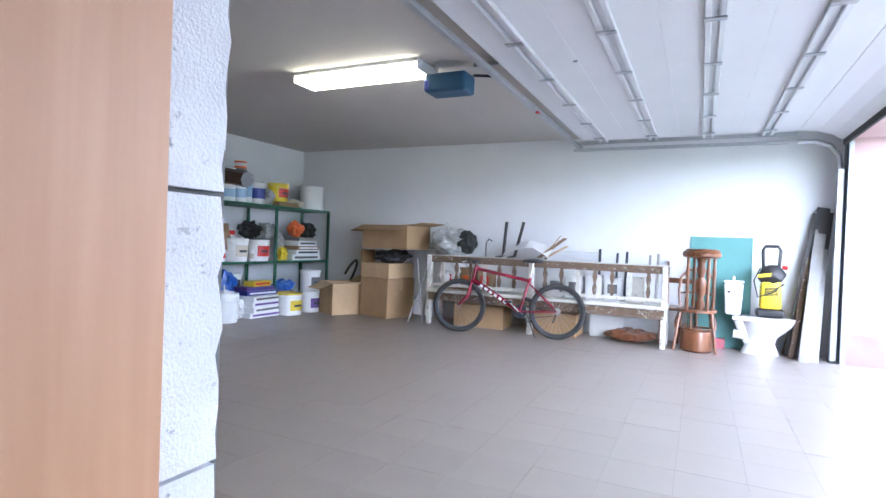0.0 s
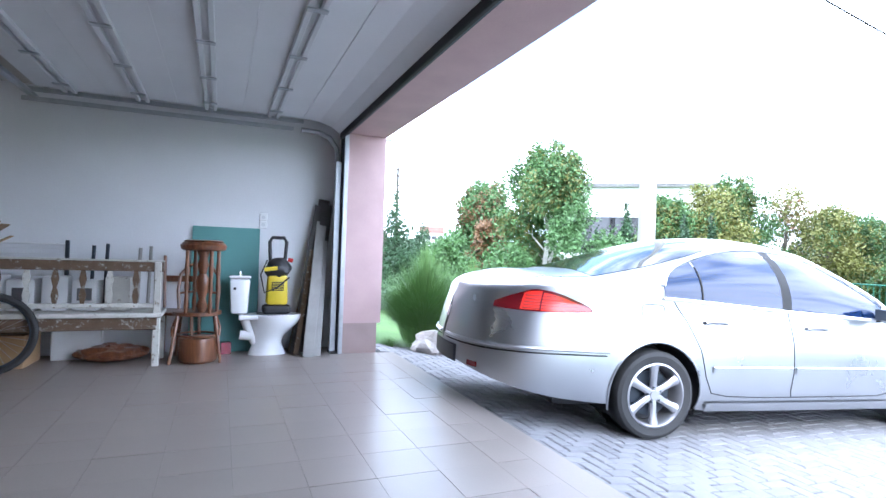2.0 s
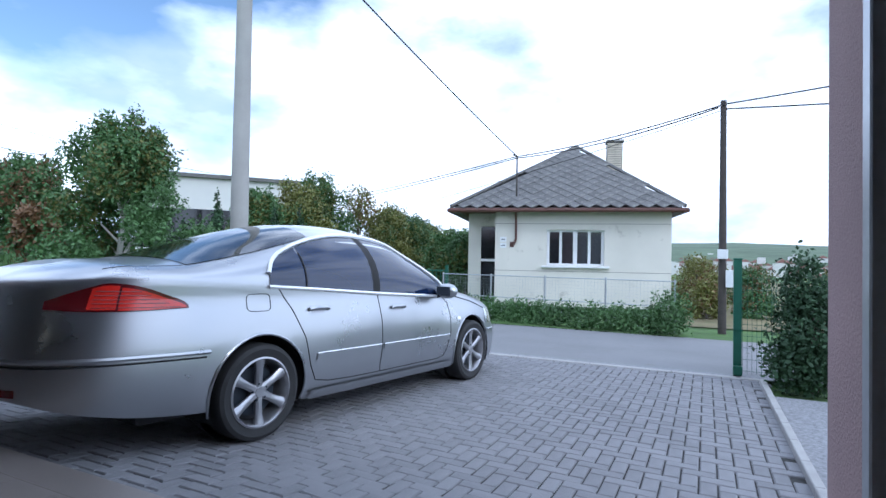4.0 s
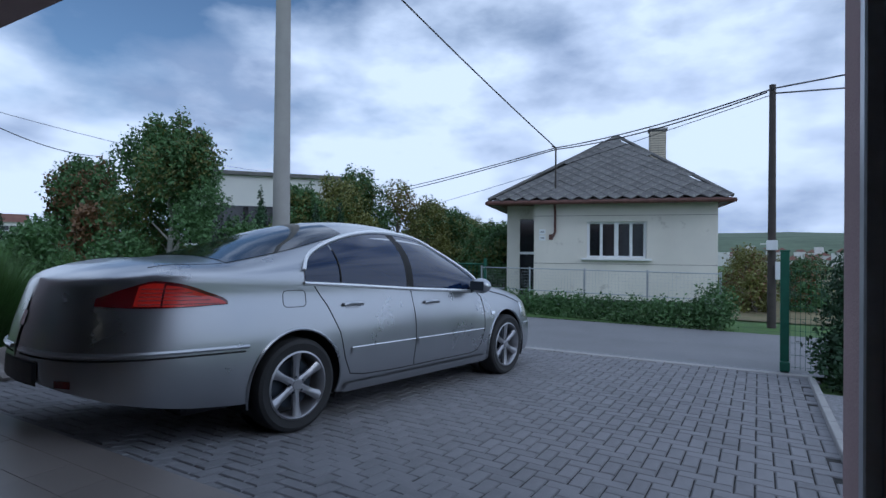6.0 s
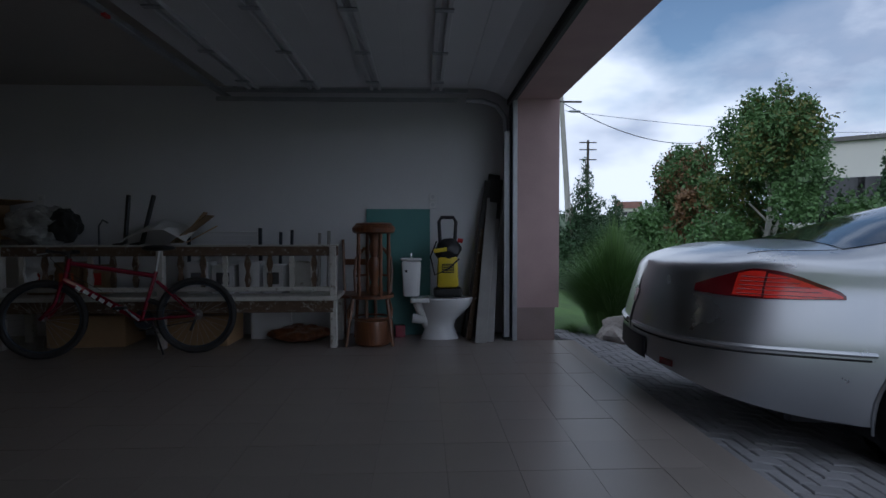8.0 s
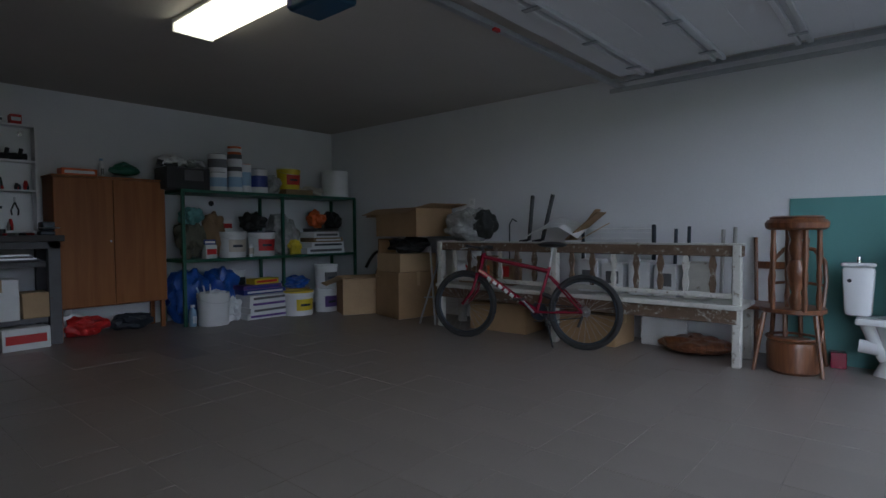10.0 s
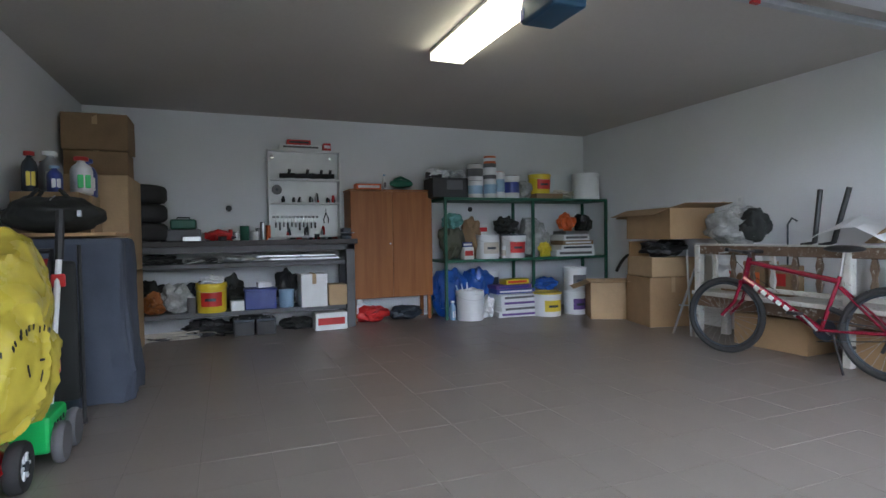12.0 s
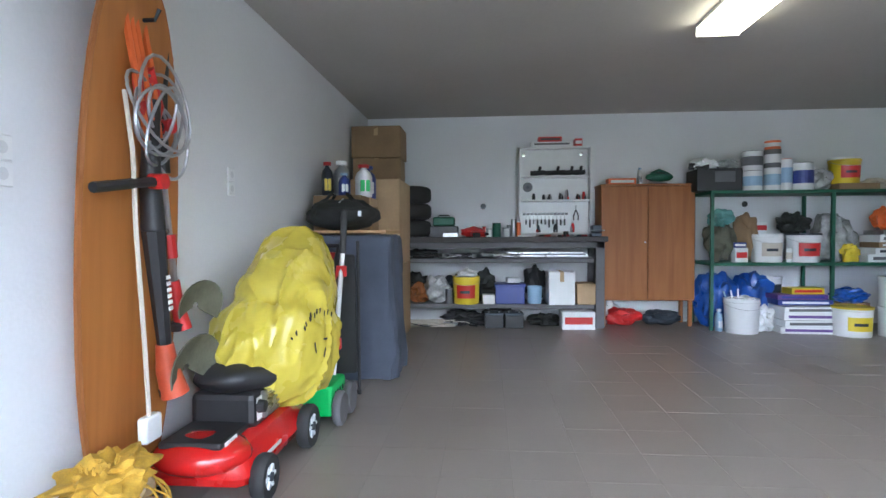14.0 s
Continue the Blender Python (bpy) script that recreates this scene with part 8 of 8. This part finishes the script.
for i, (x, y, r, h, mtl, cap, bd, lab) in enumerate(((-2.95, 4.02, 0.06, 0.34, "dkmetal", "red", "yellow", "dark motor oil bottle with a red cap"), (-3.05, 4.12, 0.09, 0.36, "galv", "white", "white", "grey plastic canister with handle"), (-3.22, 4.04, 0.055, 0.3, "carton3", "brown", "rope", "brown glass bottle on a box"), (-3.42, 4.26, 0.10, 0.36, "blue", "blue", "white", "dark blue oil canister with a white label"), (-3.1, 4.3, 0.09, 0.33, "white", "red", "ltgreen", "white canister with a green label"), (-2.9, 4.18, 0.06, 0.22, "blue", "ltblue", "white", "blue and white bottle on a box"))):
    bottle(x, y, 1.416, r * 1.3, h * 0.85, mtl, lab, cap, bd, 20)
pack("carton", -2.98, 4.14, 1.126, 0.34, 0.4, 0.2895, 0, "carton3", "dark carton under bottles", "box")
pack("carton", -2.98, 4.14, 0.0, 0.13, 0.4, 1.125, 0, "carton3", "dark carton behind the cover", "box")

# ---- net sack of potatoes ----
ns = thing("net_sack", pose(-0.06, 4.10, 0), "orange net sack half full of potatoes", "sack")
rg = random.Random(5)
for k in range(26):
    a, q = rg.uniform(0, 6.28), rg.uniform(0, 1) ** 0.5
    part("potato", blob(bmesh.new(), (0.20 * q * math.cos(a), 0.13 * q * math.sin(a) + 0.02, 0.06 + 0.16 * (k / 26) + 0.03 * rg.random()), (0.05, 0.04, 0.037), 2, 0.2, 2, k), "potato", ns, smooth=True)
bm = bmesh.new()
for k in range(16):
    a = k * math.pi / 8
    tube(bm, [((0.06 + 0.2 * math.sin(math.pi * min(1, t * 1.25)) ** 0.7) * math.cos(a + t * 1.2), (0.05 + 0.13 * math.sin(math.pi * min(1, t * 1.25)) ** 0.7) * math.sin(a + t * 1.2) + 0.02, 0.01 + 0.36 * t) for t in np.linspace(0.02, 1, 12)], 0.004, 4)
    tube(bm, [((0.06 + 0.2 * math.sin(math.pi * min(1, t * 1.25)) ** 0.7) * math.cos(a - t * 1.2), (0.05 + 0.13 * math.sin(math.pi * min(1, t * 1.25)) ** 0.7) * math.sin(a - t * 1.2) + 0.02, 0.01 + 0.36 * t) for t in np.linspace(0.02, 1, 12)], 0.004, 4)
part("net", bm, "mesh", ns, "orange plastic netting")
part("folded_net", blob(bmesh.new(), (-0.02, 0.02, 0.30), (0.16, 0.11, 0.07), 4, 0.7, 3.0, 9), "mesh", ns, smooth=True)
lump("black_shoe_pair", -0.26, 4.10, 0.0, (0.05, 0.1, 0.05), "black", "small black object beside the sack", "clutter", 51, 0.2)

# ---- floor tiles ----
def tile_mesh(sx, sy, h, bev, name, material):
    me = bpy.data.meshes.new(name)
    x, y, b = sx / 2, sy / 2, bev
    vs = [(-x, -y, -h), (x, -y, -h), (x, y, -h), (-x, y, -h), (-x, -y, -b), (x, -y, -b), (x, y, -b), (-x, y, -b), (-x + b, -y + b, 0), (x - b, -y + b, 0), (x - b, y - b, 0), (-x + b, y - b, 0)]
    fs = [(8, 9, 10, 11)] + [(i, (i + 1) % 4, 4 + (i + 1) % 4, 4 + i) for i in range(4)] + [(4 + i, 4 + (i + 1) % 4, 8 + (i + 1) % 4, 8 + i) for i in range(4)]
    me.from_pydata(vs, [], fs)
    me.materials.append(M[material])
    return me


def lay(cells, parent, meshes, name, box_near, rest_label, material):
    """Pieces inside box_near are objects; the rest is one mesh."""
    vs, fs, count = [], [], 0
    for (x, y, z, rz, slope, which) in cells:
        me = meshes[which]
        m = Matrix.Translation((x, y, z)) @ Matrix(((1, 0, 0, 0), (0, 1, 0, 0), (slope, 0, 1, 0), (0, 0, 0, 1))) @ Matrix.Rotation(rz, 4, "Z")
        a, b, c, d = box_near
        if a < x < b and c < y < d and count < 300:
            ob = new(name, me)
            ob.parent = parent
            ob.matrix_basis = m
            count += 1
        else:
            k = len(vs)
            vs += [m @ v.co for v in me.vertices]
            fs += [tuple(k + i for i in p.vertices) for p in me.polygons]
    me = bpy.data.meshes.new(name + "_field")
    me.from_pydata(vs, [], fs)
    me.materials.append(M[material])
    ob = new(name + "_field", me)
    ob.parent = parent
    tagged(ob, rest_label, "", "", "stuff")


P = 0.325
tm = {"full": tile_mesh(P - 0.002, P - 0.002, 0.003, 0.0006, "tile", "tile")}
cells = []
rng = random.Random(4)
gx, gy = 1.46, 6.13
for i in range(-24, 6):
    for j in range(-9, 16):
        x0, y0 = max(gx + i * P, X0 + 0.003), max(gy + j * P, Y0 + 0.003)
        x1, y1 = min(gx + (i + 1) * P, XO - 0.035), min(gy + (j + 1) * P, Y1 - 0.003)
        if x1 - x0 < 0.04 or y1 - y0 < 0.04:
            continue
        key = "full" if min(x1 - x0, y1 - y0) > P - 0.002 else f"{x1 - x0:.3f}_{y1 - y0:.3f}"
        if key not in tm:
            tm[key] = tile_mesh(x1 - x0 - 0.002, y1 - y0 - 0.002, 0.003, 0.0006, "tile", "tile")
        cells.append(((x0 + x1) / 2, (y0 + y1) / 2, rng.uniform(-0.0008, 0.0008), 0, 0, key))
lay(cells, floor, tm, "tile", (-1.2, 2.7, 3.8, 9.2), "grey-brown floor tiles further in", "tile")

bm = bmesh.new()
for k in range(22):
    along = rng.random() < 0.6
    ln, w = rng.uniform(0.2, 1.1), rng.uniform(0.0015, 0.0035)
    x, y = rng.uniform(-3.6, 1.2), rng.uniform(4.7, 8.8)
    if along:
        y = gy + P * round((y - gy) / P)
        box(bm, x, x + ln, y - w, y + w, -0.002, 0.0012)
    else:
        x = gx + P * round((x - gx) / P)
        box(bm, x - w, x + w, y, y + ln, -0.002, 0.0012)
part("joint_dust", bm, "dust", floor, "pale dust packed in some joints", kind="stuff")

# ---- driveway pavers in herringbone ----
pm = {"p": tile_mesh(0.191, 0.091, 0.03, 0.007, "paver", "paver")}
cells = []
for a in range(-80, 90):
    for b in range(-60, 60):
        for k in (0, 1):
            # two pavers to each cell of the pattern
            x = 5.5 + 0.1 * a + 0.2 * b * 1.0 + (0.0 if k == 0 else 0.15)
            y = 7.4 + 0.1 * a - 0.2 * b * 1.0 + (0.0 if k == 0 else -0.05)
            if 2.80 < x < 8.53 and 4.05 < y < 10.95:
                z = gz(x) + rng.uniform(-0.002, 0.002)
                cells.append((x, y, z, 0 if k == 0 else math.pi / 2, (gz(x + 0.05) - gz(x - 0.05)) / 0.1, "p"))
lay(cells, drive, pm, "paver", (3.4, 5.4, 4.3, 7.0), "grey concrete pavers in herringbone further out", "paver")
